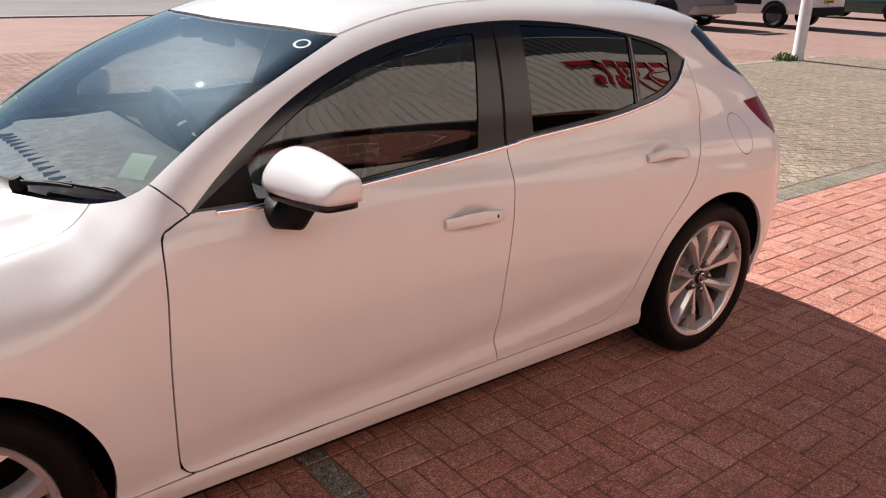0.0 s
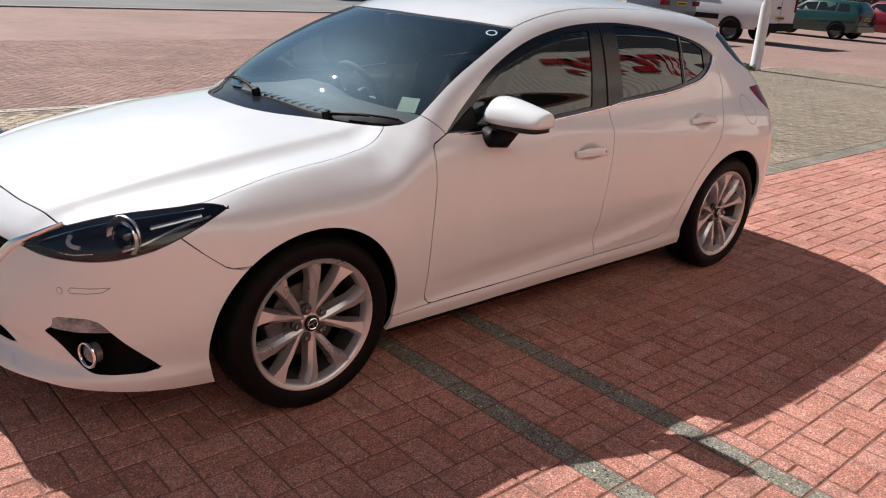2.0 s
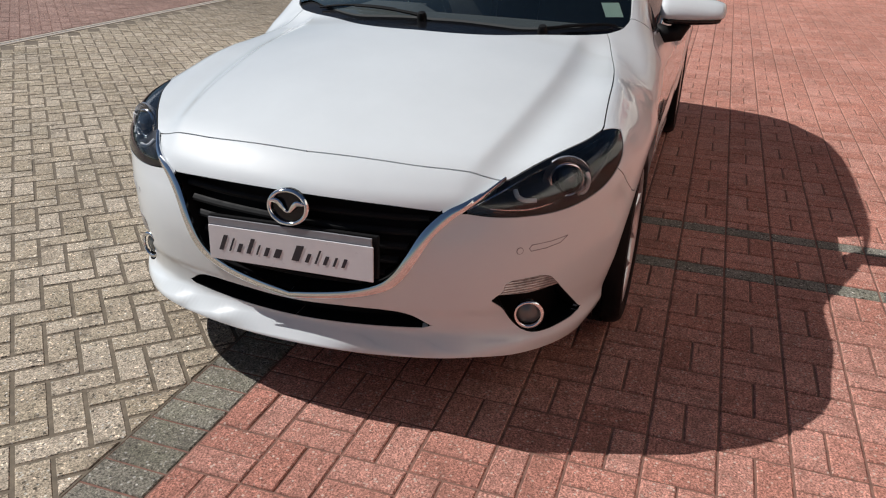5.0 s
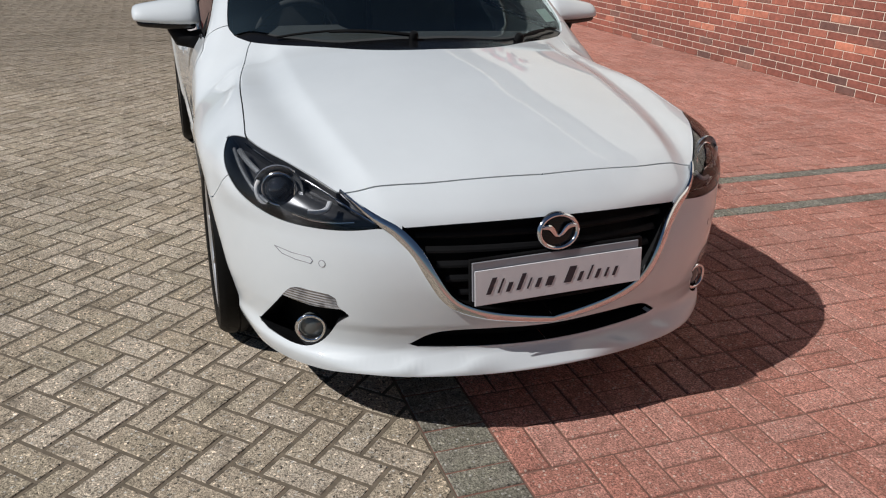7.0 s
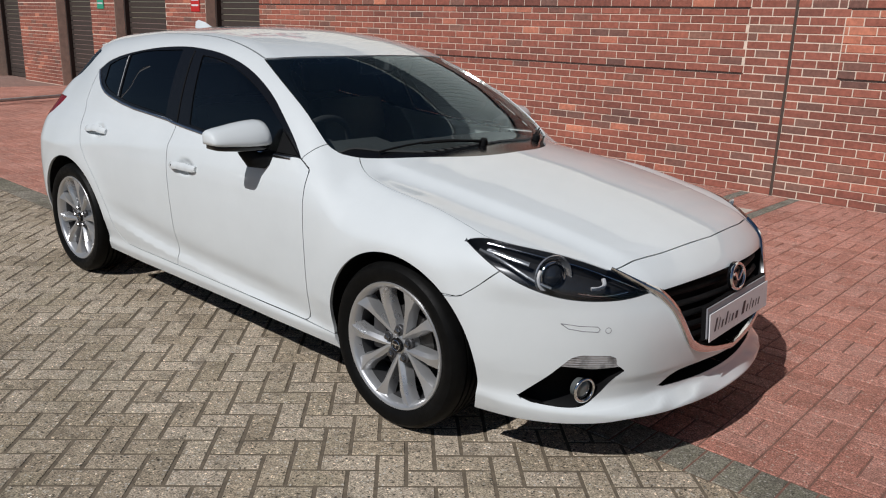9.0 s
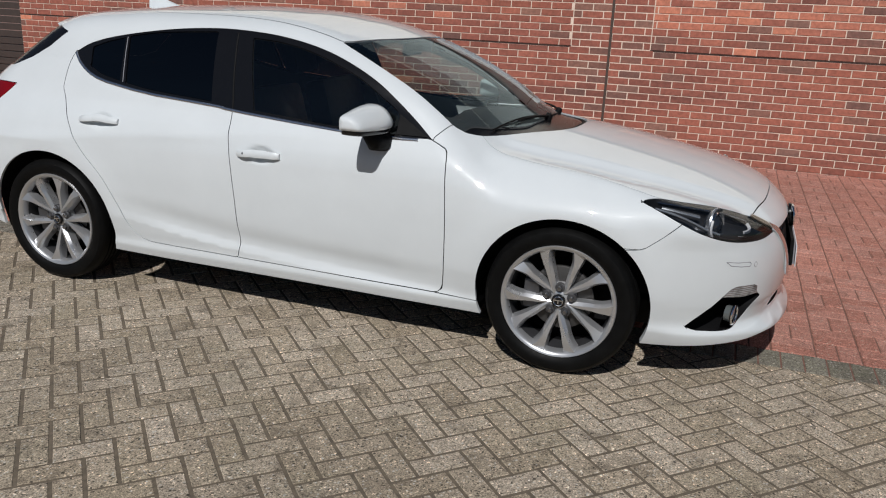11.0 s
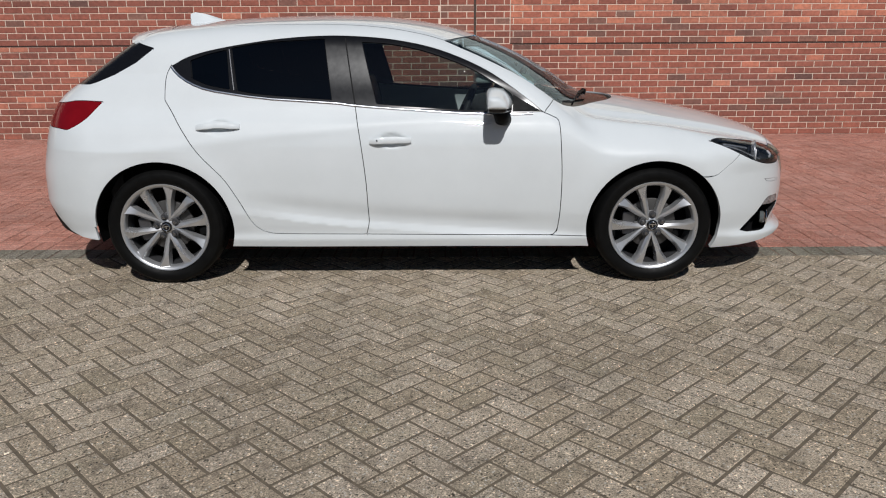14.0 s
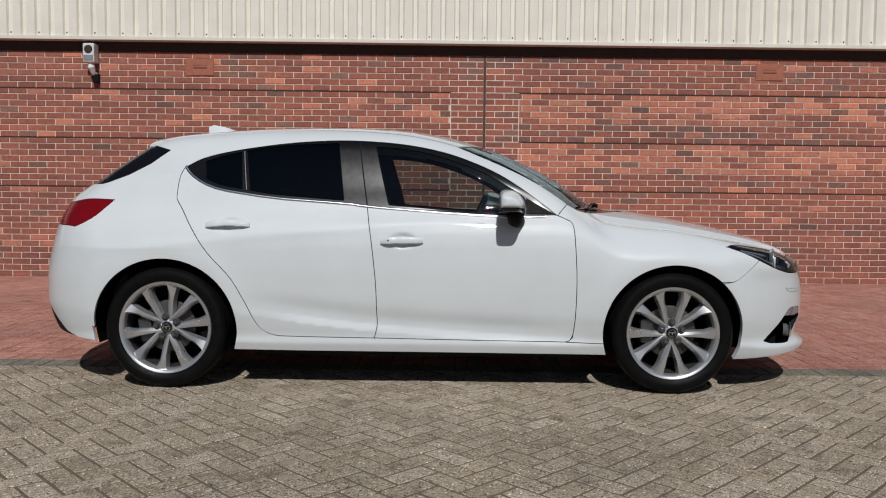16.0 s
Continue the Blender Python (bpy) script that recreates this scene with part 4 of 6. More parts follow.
PRIVACY = clear_material("dark_tinted_glass", (0.02, 0.023, 0.026), ior=1.6)
LENS = clear_material("clear_lamp_lens", (0.93, 0.94, 0.95))
RED_LENS = plain("red_lamp_lens", (0.17, 0.004, 0.008), 0.12, vary=0.1, Specular_IOR_Level=0.15)
DASH = plain("grey_dash_top", (0.038, 0.040, 0.041), 0.75, vary=0.12, bump=0.3)
CABIN = plain("dark_cabin_trim", (0.025, 0.025, 0.027), 0.7, vary=0.2, bump=0.2)
SEAT = plain("black_leather", (0.022, 0.021, 0.021), 0.45, vary=0.2, bump=0.2)
PLATE = plain("white_plate", (0.72, 0.72, 0.74), 0.35, vary=0.04)
PLATE_GREY = plain("grey_plate_edge", (0.25, 0.25, 0.27), 0.4)
INK = plain("dark_lettering", (0.03, 0.025, 0.035), 0.5)

# ---- the car, put together ----
car = empty("hatchback_car", (0, 0, 0), "pearl white five-door hatchback with dark tinted rear windows, parked on paving", "car")
LEFT, RIGHT = cut_half(True), cut_half(False)
BOTH = ((LEFT, 1), (RIGHT, -1))


def panel(name, side=None):
    pieces = [(*s.take(name), d) for s, d in BOTH if (side is None or side == d) and name in s.names]
    return [p for p in pieces if len(p[1])]


def put(shown, name, material, side=None, parent=None, label="", fold=0.014, push=0.0):
    me = skin_mesh(shown, panel(name, side), material, fold, push)
    ob = child(shown, me, parent or car, label)
    ob.visible_shadow = material not in (SCREEN_GLASS, TINT)
    return ob


put("body_shell", "body_shell", WHITE)
put("roof_panel", "roof", WHITE)
put("bonnet", "bonnet", WHITE, fold=0.02)
put("front_bumper", "bumper", WHITE, fold=0.025)
screen = put("windscreen", "screen", SCREEN_GLASS, fold=0.0, push=0.003, label="clear windscreen with wipers along its foot")
put("scuttle_panel", "cowl", BLACK_GLOSS, fold=0.02, push=0.012)
# black strip added behind the panel gaps to darken them like shade
put("seam_filler", "shut_line", BLACK_MATT, fold=0.0, push=0.009)
put("rear_window", "rear_screen", PRIVACY, fold=0.0, push=0.003)
put("rear_valance", "valance", BLACK_MATT, push=0.004)
doors = {}
for d in (1, -1):
    put("front_wing", "wing", WHITE, d)
    put("side_sill", "sill", WHITE, d)
    doors[d, "f"] = put("front_door", "door_front", WHITE, d)
    doors[d, "r"] = put("rear_door", "door_rear", WHITE, d)
    put("window_surround", "window_trim", BLACK_GLOSS, d, fold=0.012, push=0.002, label="gloss black pillars and window surround")
    put("door_window", "glass_front", TINT, d, doors[d, "f"], fold=0.0, push=0.006)
    put("door_window", "glass_rear", PRIVACY, d, doors[d, "r"], fold=0.0, push=0.006)
    put("quarter_window", "glass_quarter", PRIVACY, d, doors[d, "r"], fold=0.0, push=0.006)
    put("spoiler_side", "tail_trim", BLACK_GLOSS, d, push=0.001)
    lamp = put("tail_lamp", "tail_lamp", RED_LENS, d, fold=0.02, push=0.001, label="red wraparound tail lamp")
put("fuel_flap", "fuel_flap", WHITE, 1)


def shell_behind(name, source, side, depth, material, parent):
    """A recessed dark housing: the same outline, set back, with walls from rim to back."""
    pieces = panel(source, side)
    back = skin_mesh(name, pieces, material, 0.0, depth)
    child(name, back, parent)
    rims = skin_mesh(name + "_rim", pieces, material, depth, 0.0)
    # keep the walls only
    bm = bmesh.new()
    bm.from_mesh(rims)
    bmesh.ops.delete(bm, geom=[f for f in bm.faces if len(f.verts) == 3], context="FACES")
    return part(name + "_rim", bm, material, parent)


def ring(radius, thick, place, way, material, name, parent, steps=28, squash=1.0):
    bm = bmesh.new()
    turn = Vector(way).to_track_quat("Z", "Y").to_matrix().to_4x4()
    prof = [(radius + thick * math.cos(a * math.pi / 4), thick * math.sin(a * math.pi / 4)) for a in range(9)]
    add_lathe(bm, prof, steps, Matrix.Translation(place) @ turn @ Matrix.Diagonal((1, squash, 1, 1)))
    return part(name, bm, material, parent, smooth=True)


def disc(profile, place, way, material, name, parent, steps=28):
    turn = Vector(way).to_track_quat("Z", "Y").to_matrix().to_4x4()
    return part(name, lathe(profile, steps, Matrix.Translation(place) @ turn), material, parent, smooth=True, auto=35)


def flat_sweep(points, width, height, lift=0.0):
    """A strip along points of the skin: (point, normal) pairs, with a raised rounded section."""
    bm, rows = bmesh.new(), []
    n = len(points)
    for i, (p, nrm) in enumerate(points):
        way = (points[min(i + 1, n - 1)][0] - points[max(i - 1, 0)][0]).normalized()
        side = nrm.cross(way).normalized()
        w = width[i] if isinstance(width, list) else width
        rows.append([bm.verts.new(p + side * (w * a) + nrm * (lift + height * b)) for a, b in ((-0.5, -0.6), (-0.5, 0.55), (-0.22, 1.0), (0.22, 1.0), (0.5, 0.55), (0.5, -0.6))])
    for a, b in zip(rows, rows[1:]):
        for k in range(5):
            bm.faces.new((a[k], a[k + 1], b[k + 1], b[k]))
    bm.faces.new(rows[0][::-1])
    bm.faces.new(rows[-1])
    bmesh.ops.recalc_face_normals(bm, faces=bm.faces)
    return bm


def mirror_of(pairs, d):
    return [(Vector((p.x, p.y * d, p.z)), Vector((n.x, n.y * d, n.z))) for p, n in pairs]


# lamps in the nose
SATIN = plain("satin_silver", (0.55, 0.56, 0.58), 0.25, 0.8, vary=0.1, scale=40)
HOUSING = plain("smoked_lamp_housing", (0.05, 0.05, 0.053), 0.3, 0.5, vary=0.15, scale=30)
GUIDE = plain("pale_light_guide", (0.75, 0.75, 0.76), 0.15)
rib = Nodes("clear_ribbed_lens")
wave = rib.add("ShaderNodeTexWave", Scale=38.0, Distortion=0.6)
wave.bands_direction = "Z"
rib.link(rib.pos, wave.inputs["Vector"])
rib.bump(wave.outputs["Fac"], 0.7, 0.004)
RIBBED = rib.done(rib.ramp(rib.noise(22, 3), (0.35, (0.16, 0.15, 0.15)), (0.6, (0.50, 0.48, 0.47))), 0.12, 0.45)
for d in (1, -1):
    head = empty("headlight", (0, 0, 0))
    head.parent = car
    head["label"] = "clear wraparound headlight with a round projector"
    shell_behind("housing", "headlight", d, 0.055, HOUSING, head)
    child("lens_cover", skin_mesh("lens_cover", panel("headlight", d), LENS, 0.0, 0.001), head)
    at = Vector((1.925, 0.708 * d, 0.702))
    aim = Vector((0.93, 0.36 * d, 0.06)).normalized()
    disc([(0.0, 0.030), (0.018, 0.027), (0.032, 0.018), (0.040, 0.0), (0.040, -0.03)], at, aim, plain("projector_glass", (0.02, 0.022, 0.026), 0.02, Coat_Weight=1.0), "projector", head)
    ring(0.046, 0.006, at + aim * 0.004, aim, CHROME, "projector_ring", head)
    bar = []
    for x, y, z in spline([(1.70, 0.775, 0.795), (1.84, 0.705, 0.772), (1.96, 0.63, 0.745), (2.06, 0.555, 0.702), (2.135, 0.492, 0.660)], 14):
        p, n = on_skin(y=y, z=z)
        bar.append((p - n * 0.018, n))
    part("brow", flat_sweep(mirror_of(bar, d), 0.006, 0.003), CHROME, head, "chrome strip along the lamp")
    disc([(0.047, 0.002), (0.056, 0.006), (0.066, 0.014), (0.070, 0.020), (0.072, 0.014), (0.060, -0.004)], at - aim * 0.010, aim, SATIN, "reflector", head)
    for pts, wide, mat_, nm in (([(0.815, 0.778), (0.812, 0.752), (0.802, 0.725), (0.785, 0.698), (0.760, 0.676)], 0.010, SATIN, "inner_trim"), ([(0.800, 0.782), (0.785, 0.768), (0.765, 0.752)], 0.016, SATIN, "inner_edge"), ([(0.660, 0.680), (0.635, 0.682), (0.610, 0.694), (0.595, 0.712)], 0.013, GUIDE, "running_light"), ([(0.700, 0.662), (0.650, 0.652), (0.600, 0.654), (0.545, 0.660)], 0.005, CHROME, "lower_edge")):
        strip = []
        for y, z in spline(pts, 9):
            q, n = on_skin(y=float(y), z=float(z))
            strip.append((q - n * 0.022, n))
        part(nm, flat_sweep(mirror_of(strip, d), wide, 0.006), mat_, head)
    wing_bar = []
    for a in np.linspace(-2.6, 0.5, 14):
        wing_bar.append((at + aim * 0.012 + Vector((-0.36 * d, 0.93, 0)).normalized() * (0.062 * math.cos(a) * d) + Vector((0, 0, 1)) * (0.056 * math.sin(a)), aim))
    part("light_guide", flat_sweep(wing_bar, 0.011, 0.004), GUIDE, head)
    fogs = empty("fog_lamp", (0, 0, 0))
    fogs.parent = car
    fogs["label"] = "round fog lamp in a black recess"
    shell_behind("recess", "fog_recess", d, 0.085, BLACK_MATT, fogs)
    at, n = Vector((2.040, 0.652 * d, 0.319)), Vector((0.95, 0.28 * d, 0.0)).normalized()
    ring(0.040, 0.006, at + n * 0.012, n, CHROME, "chrome_ring", fogs)
    disc([(0.0, 0.014), (0.020, 0.011), (0.036, 0.0), (0.036, -0.02)], at, n, plain("fog_glass", (0.10, 0.11, 0.11), 0.05, Coat_Weight=1.0), "lens", fogs)
    child("indicator", skin_mesh("indicator", panel("repeater", d), RIBBED, 0.02, -0.001), fogs)
    at, n = on_skin(y=0.628, z=0.541)
    at, n = Vector((at.x, at.y * d, at.z)), Vector((n.x, n.y * d, n.z))
    ring(0.0095, 0.0012, at, n, PLATE_GREY, "sensor_ring", car, 20)
    disc([(0.0, 0.0015), (0.0085, 0.001), (0.0085, -0.01)], at, n, WHITE, "parking_sensor", car, 20)
    part("washer_seam", flat_sweep(mirror_of([on_skin(y=yy, z=zz) for yy, zz in ((0.738, 0.562), (0.700, 0.556), (0.656, 0.554), (0.650, 0.545), (0.655, 0.536), (0.690, 0.538), (0.722, 0.545), (0.738, 0.562))], d), 0.0028, 0.0012), PLATE_GREY, car)

# grille, badge, plate
grille = empty("grille", (0, 0, 0))
grille.parent = car
grille["label"] = "black five-sided grille with a chrome wing round its foot"
shell_behind("backing", "grille", None, 0.07, BLACK_MATT, grille)
for z, half in ((0.625, 0.385), (0.585, 0.36), (0.545, 0.335), (0.505, 0.31), (0.465, 0.275), (0.43, 0.21)):
    row = []
    for y in np.linspace(-half, half, 15):
        p, n = on_skin(y=abs(float(y)), z=z)
        row.append((Vector((p.x - 0.030, y, p.z)), Vector((0.8, 0, 0.6)).normalized()))
    part("bar", flat_sweep(row, 0.020, 0.006), BLACK_MATT, grille)
wing_line = [(0.562, 0.724), (0.520, 0.694), (0.478, 0.668), (0.440, 0.644), (0.392, 0.592), (0.355, 0.526), (0.320, 0.470), (0.276, 0.432), (0.20, 0.403), (0.10, 0.383), (0.0, 0.367)]
pairs = [on_skin(y=max(float(y), 0.0), z=float(z)) for y, z in spline(wing_line, 40)]
row = mirror_of(pairs, 1) + mirror_of(pairs[::-1][1:], -1)
part("chrome_wing", flat_sweep(row, [0.007 + 0.024 * min(1, i / 13, (len(row) - 1 - i) / 13) * (1 - 0.35 * math.exp(-((i - 39) / 12) ** 2)) for i in range(len(row))], 0.010, 0.002), CHROME, grille, "satin chrome strip under the grille", smooth=True, auto=40)
badge = empty("badge", (0, 0, 0))
badge.parent = car
B = Vector((2.262, 0, 0.632))
face = Vector((0.985, 0, 0.17)).normalized()
ring(0.058, 0.0075, B, face, CHROME, "badge_ring", badge, 36, 0.80)
disc([(0.0, 0.002), (0.054, 0.0), (0.054, -0.01)], B - face * 0.006, face, BLACK_GLOSS, "badge_ground", badge)
up = Vector((0, 0, 1))
part("badge_wings", flat_sweep([(B + face * 0.003 + Vector((0, y, 0)) + up * z, face) for y, z in spline([(-0.054, 0.014), (-0.028, 0.014), (0.0, -0.014), (0.028, 0.014), (0.054, 0.014)], 17)], [0.006 + 0.008 * math.sin(math.pi * (i % 8.01) / 8) for i in range(17)], 0.004), CHROME, badge)
plate = empty("show_plate", (0, 0, 0))
plate.parent = car
plate["label"] = "white dealer plate with dark script, in front of a grey plate"
tip = pose(0, 0, 0, 0, -4, 0)
at_plate = Matrix.Translation((2.286, 0.008, 0.505)) @ pose(0, 0, 0, 1.6) @ tip
bm = bmesh.new()
add_box(bm, (-0.004, -0.258, -0.051), (0.0, 0.258, 0.051), 0.0015, at_plate)
part("plate_board", bm, PLATE, plate)
bm = bmesh.new()
add_box(bm, (-0.014, -0.262, -0.04), (-0.008, 0.250, 0.072), 0.0015, at_plate)
part("plate_behind", bm, PLATE_GREY, plate)
bm = bmesh.new()
add_box(bm, (-0.03, -0.266, -0.045), (-0.015, 0.266, 0.078), 0.003, at_plate)
part("plate_holder", bm, BLACK_MATT, plate)
# plain slanted bars stand for the script
at_y = -0.226
for high, wide in ((0.026, 0.022), (0.020, 0.010), (0.006, 0.020), (0.026, 0.020), (0.010, 0.009), (0.006, 0.020), (0.006, 0.032), (0, 0), (0.026, 0.036), (0.006, 0.018), (0.020, 0.010), (0.006, 0.018), (0.006, 0.012), (0.006, 0.016)):
    if wide:
        bm = bmesh.new()
        bm.faces.new([bm.verts.new(at_plate @ Vector((0.0008, at_y + 0.4 * (z + 0.021) + w, z))) for z, w in ((-0.021, 0), (-0.021, 0.65 * wide), (high, 0.65 * wide), (high, 0))])
        part("script_bar", bm, INK, plate)
    at_y += 0.65 * wide + 0.0185
shell_behind("lower_intake", "intake", None, 0.06, BLACK_MATT, car)

SATIN_TRIM = plain("satin_chrome", (0.80, 0.80, 0.82), 0.22, 1.0, vary=0.03)
# chrome line under the side windows, door handles, mirrors
for d in (1, -1):
    line = [on_skin(x=float(x), z=float(z) - 0.006) for x, z in DLO[:58:3]]
    part("chrome_strip", flat_sweep(mirror_of(line, d), 0.013, 0.005), SATIN_TRIM, car, "thin chrome strip under the windows", smooth=True, auto=50)
    for key, (x0, x1), z in (("f", (-0.205, 0.02), 0.798), ("r", (-1.135, -0.90), 0.872)):
        row = []
        for i, x in enumerate(np.linspace(x0, x1, 17)):
            p, n = on_skin(x=float(x), z=z + 0.006 * (x - x0) / (x1 - x0))
            f = i / 16
            lift = 0.008 + 0.034 * math.sin(math.pi * min(max(f, 0.02), 0.98)) ** 0.8
            row.append((p + n * (lift - 0.008), n))
        widths = [0.026 + 0.010 * math.sin(math.pi * i / 16) ** 0.5 for i in range(17)]
        part("door_handle", flat_sweep(mirror_of(row, d), widths, 0.010), WHITE, doors[d, key], smooth=True, auto=50)
        if key == "f":
            spot, n2 = on_skin(x=x0 + 0.040, z=z + 0.002)
            disc([(0, 0.001), (0.006, 0.0), (0.006, -0.006)], Vector((spot.x, spot.y * d, spot.z)) + Vector((n2.x, n2.y * d, n2.z)) * 0.030, (n2.x, n2.y * d, n2.z), BLACK_GLOSS, "key_button", doors[d, key], 14)

    mirror = empty("wing_mirror", (0, 0, 0))
    mirror.parent = car
    mirror["label"] = "white door mirror on a black foot"
    # the cap: sections from the inner to the outer end, tall and deep inside, lower outside
    outline = spline([(-0.062, -0.054), (-0.064, 0.02), (-0.056, 0.062), (-0.020, 0.073), (0.028, 0.058), (0.064, 0.018), (0.080, -0.022), (0.076, -0.048), (0.050, -0.057), (-0.02, -0.058), (-0.062, -0.054)], 41)[:-1]
    at = Matrix.Translation((0.488, 0, 1.022))
    for shown, material, drop, shrunk in (("mirror_cap", WHITE, 0.0, 1.0), ("mirror_base", BLACK_GLOSS, -0.020, 0.90)):
        bm, rows = bmesh.new(), []
        for y, k in ((0.812, 0.30), (0.814, 0.72), (0.824, 0.90), (0.85, 0.99), (0.90, 1.02), (0.95, 1.0), (0.99, 0.95), (1.03, 0.90), (1.055, 0.83), (1.068, 0.70), (1.074, 0.35)):
            out = (y - 0.81) / 0.25
            rows.append([bm.verts.new(at @ Vector((x * k * shrunk * (1 - 0.16 * out) - 0.026 * out, (0.935 + (y - 0.935) * shrunk) * d, z * k * 0.86 * (1 - 0.34 * max(out, 0)) - 0.010 * out + drop))) for x, z in outline])
        for a, b in zip(rows, rows[1:]):
            for k in range(len(outline)):
                n_ = (k + 1) % len(outline)
                bm.faces.new((a[k], a[n_], b[n_], b[k]))
        bm.faces.new(rows[0])
        bm.faces.new(rows[-1])
        bmesh.ops.recalc_face_normals(bm, faces=bm.faces)
        part(shown, bm, material, mirror, smooth=True, auto=60)
    m = at @ Matrix.Translation((-0.012, 0.93 * d, 0)) @ Matrix.Diagonal((1, d, 1, 1))
    glass = bmesh.new()
    add_box(glass, (-0.052, -0.095, -0.040), (-0.047, 0.050, 0.036), 0.002, m)
    part("mirror_glass", glass, plain("mirror_silver", (0.85, 0.86, 0.87), 0.02, 1.0), mirror)
    foot = bmesh.new()
    add_tube(foot, [(0.520, 0.800 * d, 0.930), (0.520, 0.845 * d, 0.912), (0.505, 0.885 * d, 0.918), (0.490, 0.910 * d, 0.965)], [0.030, 0.036, 0.038, 0.036], 24)
    for v in foot.verts:
        v.co.x = 0.515 + (v.co.x - 0.515) * 1.05
    part("mirror_foot", foot, BLACK_MATT, mirror, smooth=True, auto=50)
    corner = bmesh.new()
    tri = [on_skin(x=x, z=z, out=0.003) for x, z in ((0.568, 0.950), (0.715, 0.951), (0.570, 1.035))]
    vs = [corner.verts.new(p) for p, n in mirror_of(tri, d)]
    corner.faces.new(vs if d > 0 else vs[::-1])
    part("corner_trim", corner, BLACK_MATT, doors[d, "f"])

# the joint between the doors in the middle pillars, and the bar before the quarter window
for d in (1, -1):
    bar = [on_skin(x=-0.942 - 0.034 * f, z=1.064 + 0.212 * f) for f in np.linspace(0, 1, 7)]
    part("window_bar", flat_sweep(mirror_of(bar, d), 0.004, 0.002), PLATE_GREY, doors[d, "r"])
    seam = [on_skin(x=-0.284 - 0.058 * f, z=0.985 + 0.345 * f) for f in np.linspace(0, 1, 9)]
    part("pillar_joint", flat_sweep(mirror_of(seam, d), 0.007, 0.0012), BLACK_MATT, car)

# the roof's spoiler over the rear window
wing_over, rows = bmesh.new(), []
for y in np.linspace(-0.54, 0.54, 19):
    fall = 0.155 * y * y
    tip = -1.665 + 0.42 * y * y
    side = abs(y) ** 6 * 0.9
    rows.append([wing_over.verts.new((x, y, z - fall - side)) for x, z in ((-1.38, 1.402), (-1.45, 1.399), (-1.54, 1.384), (tip + 0.02, 1.366), (tip, 1.356), (tip + 0.005, 1.344), (tip + 0.05, 1.330), (-1.44, 1.34))])
for a, b in zip(rows, rows[1:]):
    for k in range(7):
        wing_over.faces.new((a[k], a[k + 1], b[k + 1], b[k]))
wing_over.faces.new(rows[0][::-1])
wing_over.faces.new(rows[-1])
bmesh.ops.recalc_face_normals(wing_over, faces=wing_over.faces)
part("roof_spoiler", wing_over, WHITE, car, smooth=True, auto=40)

# aerial, wipers, stickers
fin = bmesh.new()
rows = []
for x, h, w in ((-1.365, 0.002, 0.030), (-1.372, 0.066, 0.011), (-1.340, 0.072, 0.013), (-1.27, 0.052, 0.022), (-1.19, 0.020, 0.026), (-1.145, 0.002, 0.012)):
    base = float(TOP(x)) - 0.004
    rows.append([fin.verts.new((x, s * w * k, base + hh)) for s, k, hh in ((-1, 1.0, 0), (-1, 0.45, h * 0.7), (0, 0, h), (1, 0.45, h * 0.7), (1, 1.0, 0))])
for a, b in zip(rows, rows[1:]):
    for k in range(4):
        fin.faces.new((a[k], a[k + 1], b[k + 1], b[k]))
fin.faces.new(rows[0])
bmesh.ops.recalc_face_normals(fin, faces=fin.faces)
part("roof_aerial", fin, WHITE, car, "white shark-fin aerial", smooth=True, auto=50)
for pivot, end in (((-0.05, 1.070), (-0.56, 0.945)), ((0.42, 1.020), (0.67, 0.868))):
    arm = []
    for f in np.linspace(0, 1, 9):
        y, x = pivot[0] + f * (end[0] - pivot[0]), pivot[1] + f * (end[1] - pivot[1])
        p, n = on_skin(x=float(x), y=abs(float(y)))
        arm.append(Vector((p.x, y, p.z)) + n * (0.004 + 0.007 * math.sin(math.pi * f)))
    wiper = empty("wiper", (0, 0, 0))
    wiper.parent = car
    part("wiper_arm", tube(arm[:6], [0.008, 0.007, 0.006, 0.006, 0.005, 0.004]), BLACK_MATT, wiper)
    part("wiper_blade", tube([p + Vector((-0.012, 0, 0.002)) for p in arm[2:]], 0.0045), BLACK_MATT, wiper)
    disc([(0, 0.016), (0.014, 0.013), (0.019, 0.0), (0.019, -0.02)], arm[0], (0.3, 0, 0.95), BLACK_MATT, "pivot", wiper, 16)


def sticker(name, centre, size, material, label, turn=0):
    p, n = on_skin(y=centre[0], z=centre[1], out=-0.006)
    side = Vector((0, 0, 1)).cross(n).normalized()
    up_ = n.cross(side)
    bm = bmesh.new()
    bm.faces.new([bm.verts.new(p + side * a * size[0] + up_ * b * size[1]) for a, b in ((-0.5, -0.5), (0.5, -0.5), (0.5, 0.5), (-0.5, 0.5))])
    bmesh.ops.solidify(bm, geom=bm.faces[:], thickness=0.0006)
    part(name, bm, material, screen, label)


sticker("paper_note", (0.648, 1.035), (0.075, 0.075), plain("pale_green_paper", (0.52, 0.62, 0.55), 0.7), "pale green paper note inside the windscreen")
disc([(0.018, 0.0005), (0.025, 0.0), (0.018, -0.0005), (0.018, 0.0005)], on_skin(y=0.566, z=1.298, out=-0.006)[0], on_skin(y=0.566, z=1.298)[1], plain("pale_print", (0.6, 0.64, 0.66), 0.5), "round_sticker", screen, 24)

# wheels
def wheel_at(x, d):
    w = empty("wheel", (x, 0.7775 * d, 0.325))
    w.rotation_euler = (0, 0, 0 if d < 0 else math.pi)
    w.parent = car
    w["label"] = "ten-spoke silver alloy wheel with a black tyre"
    return w


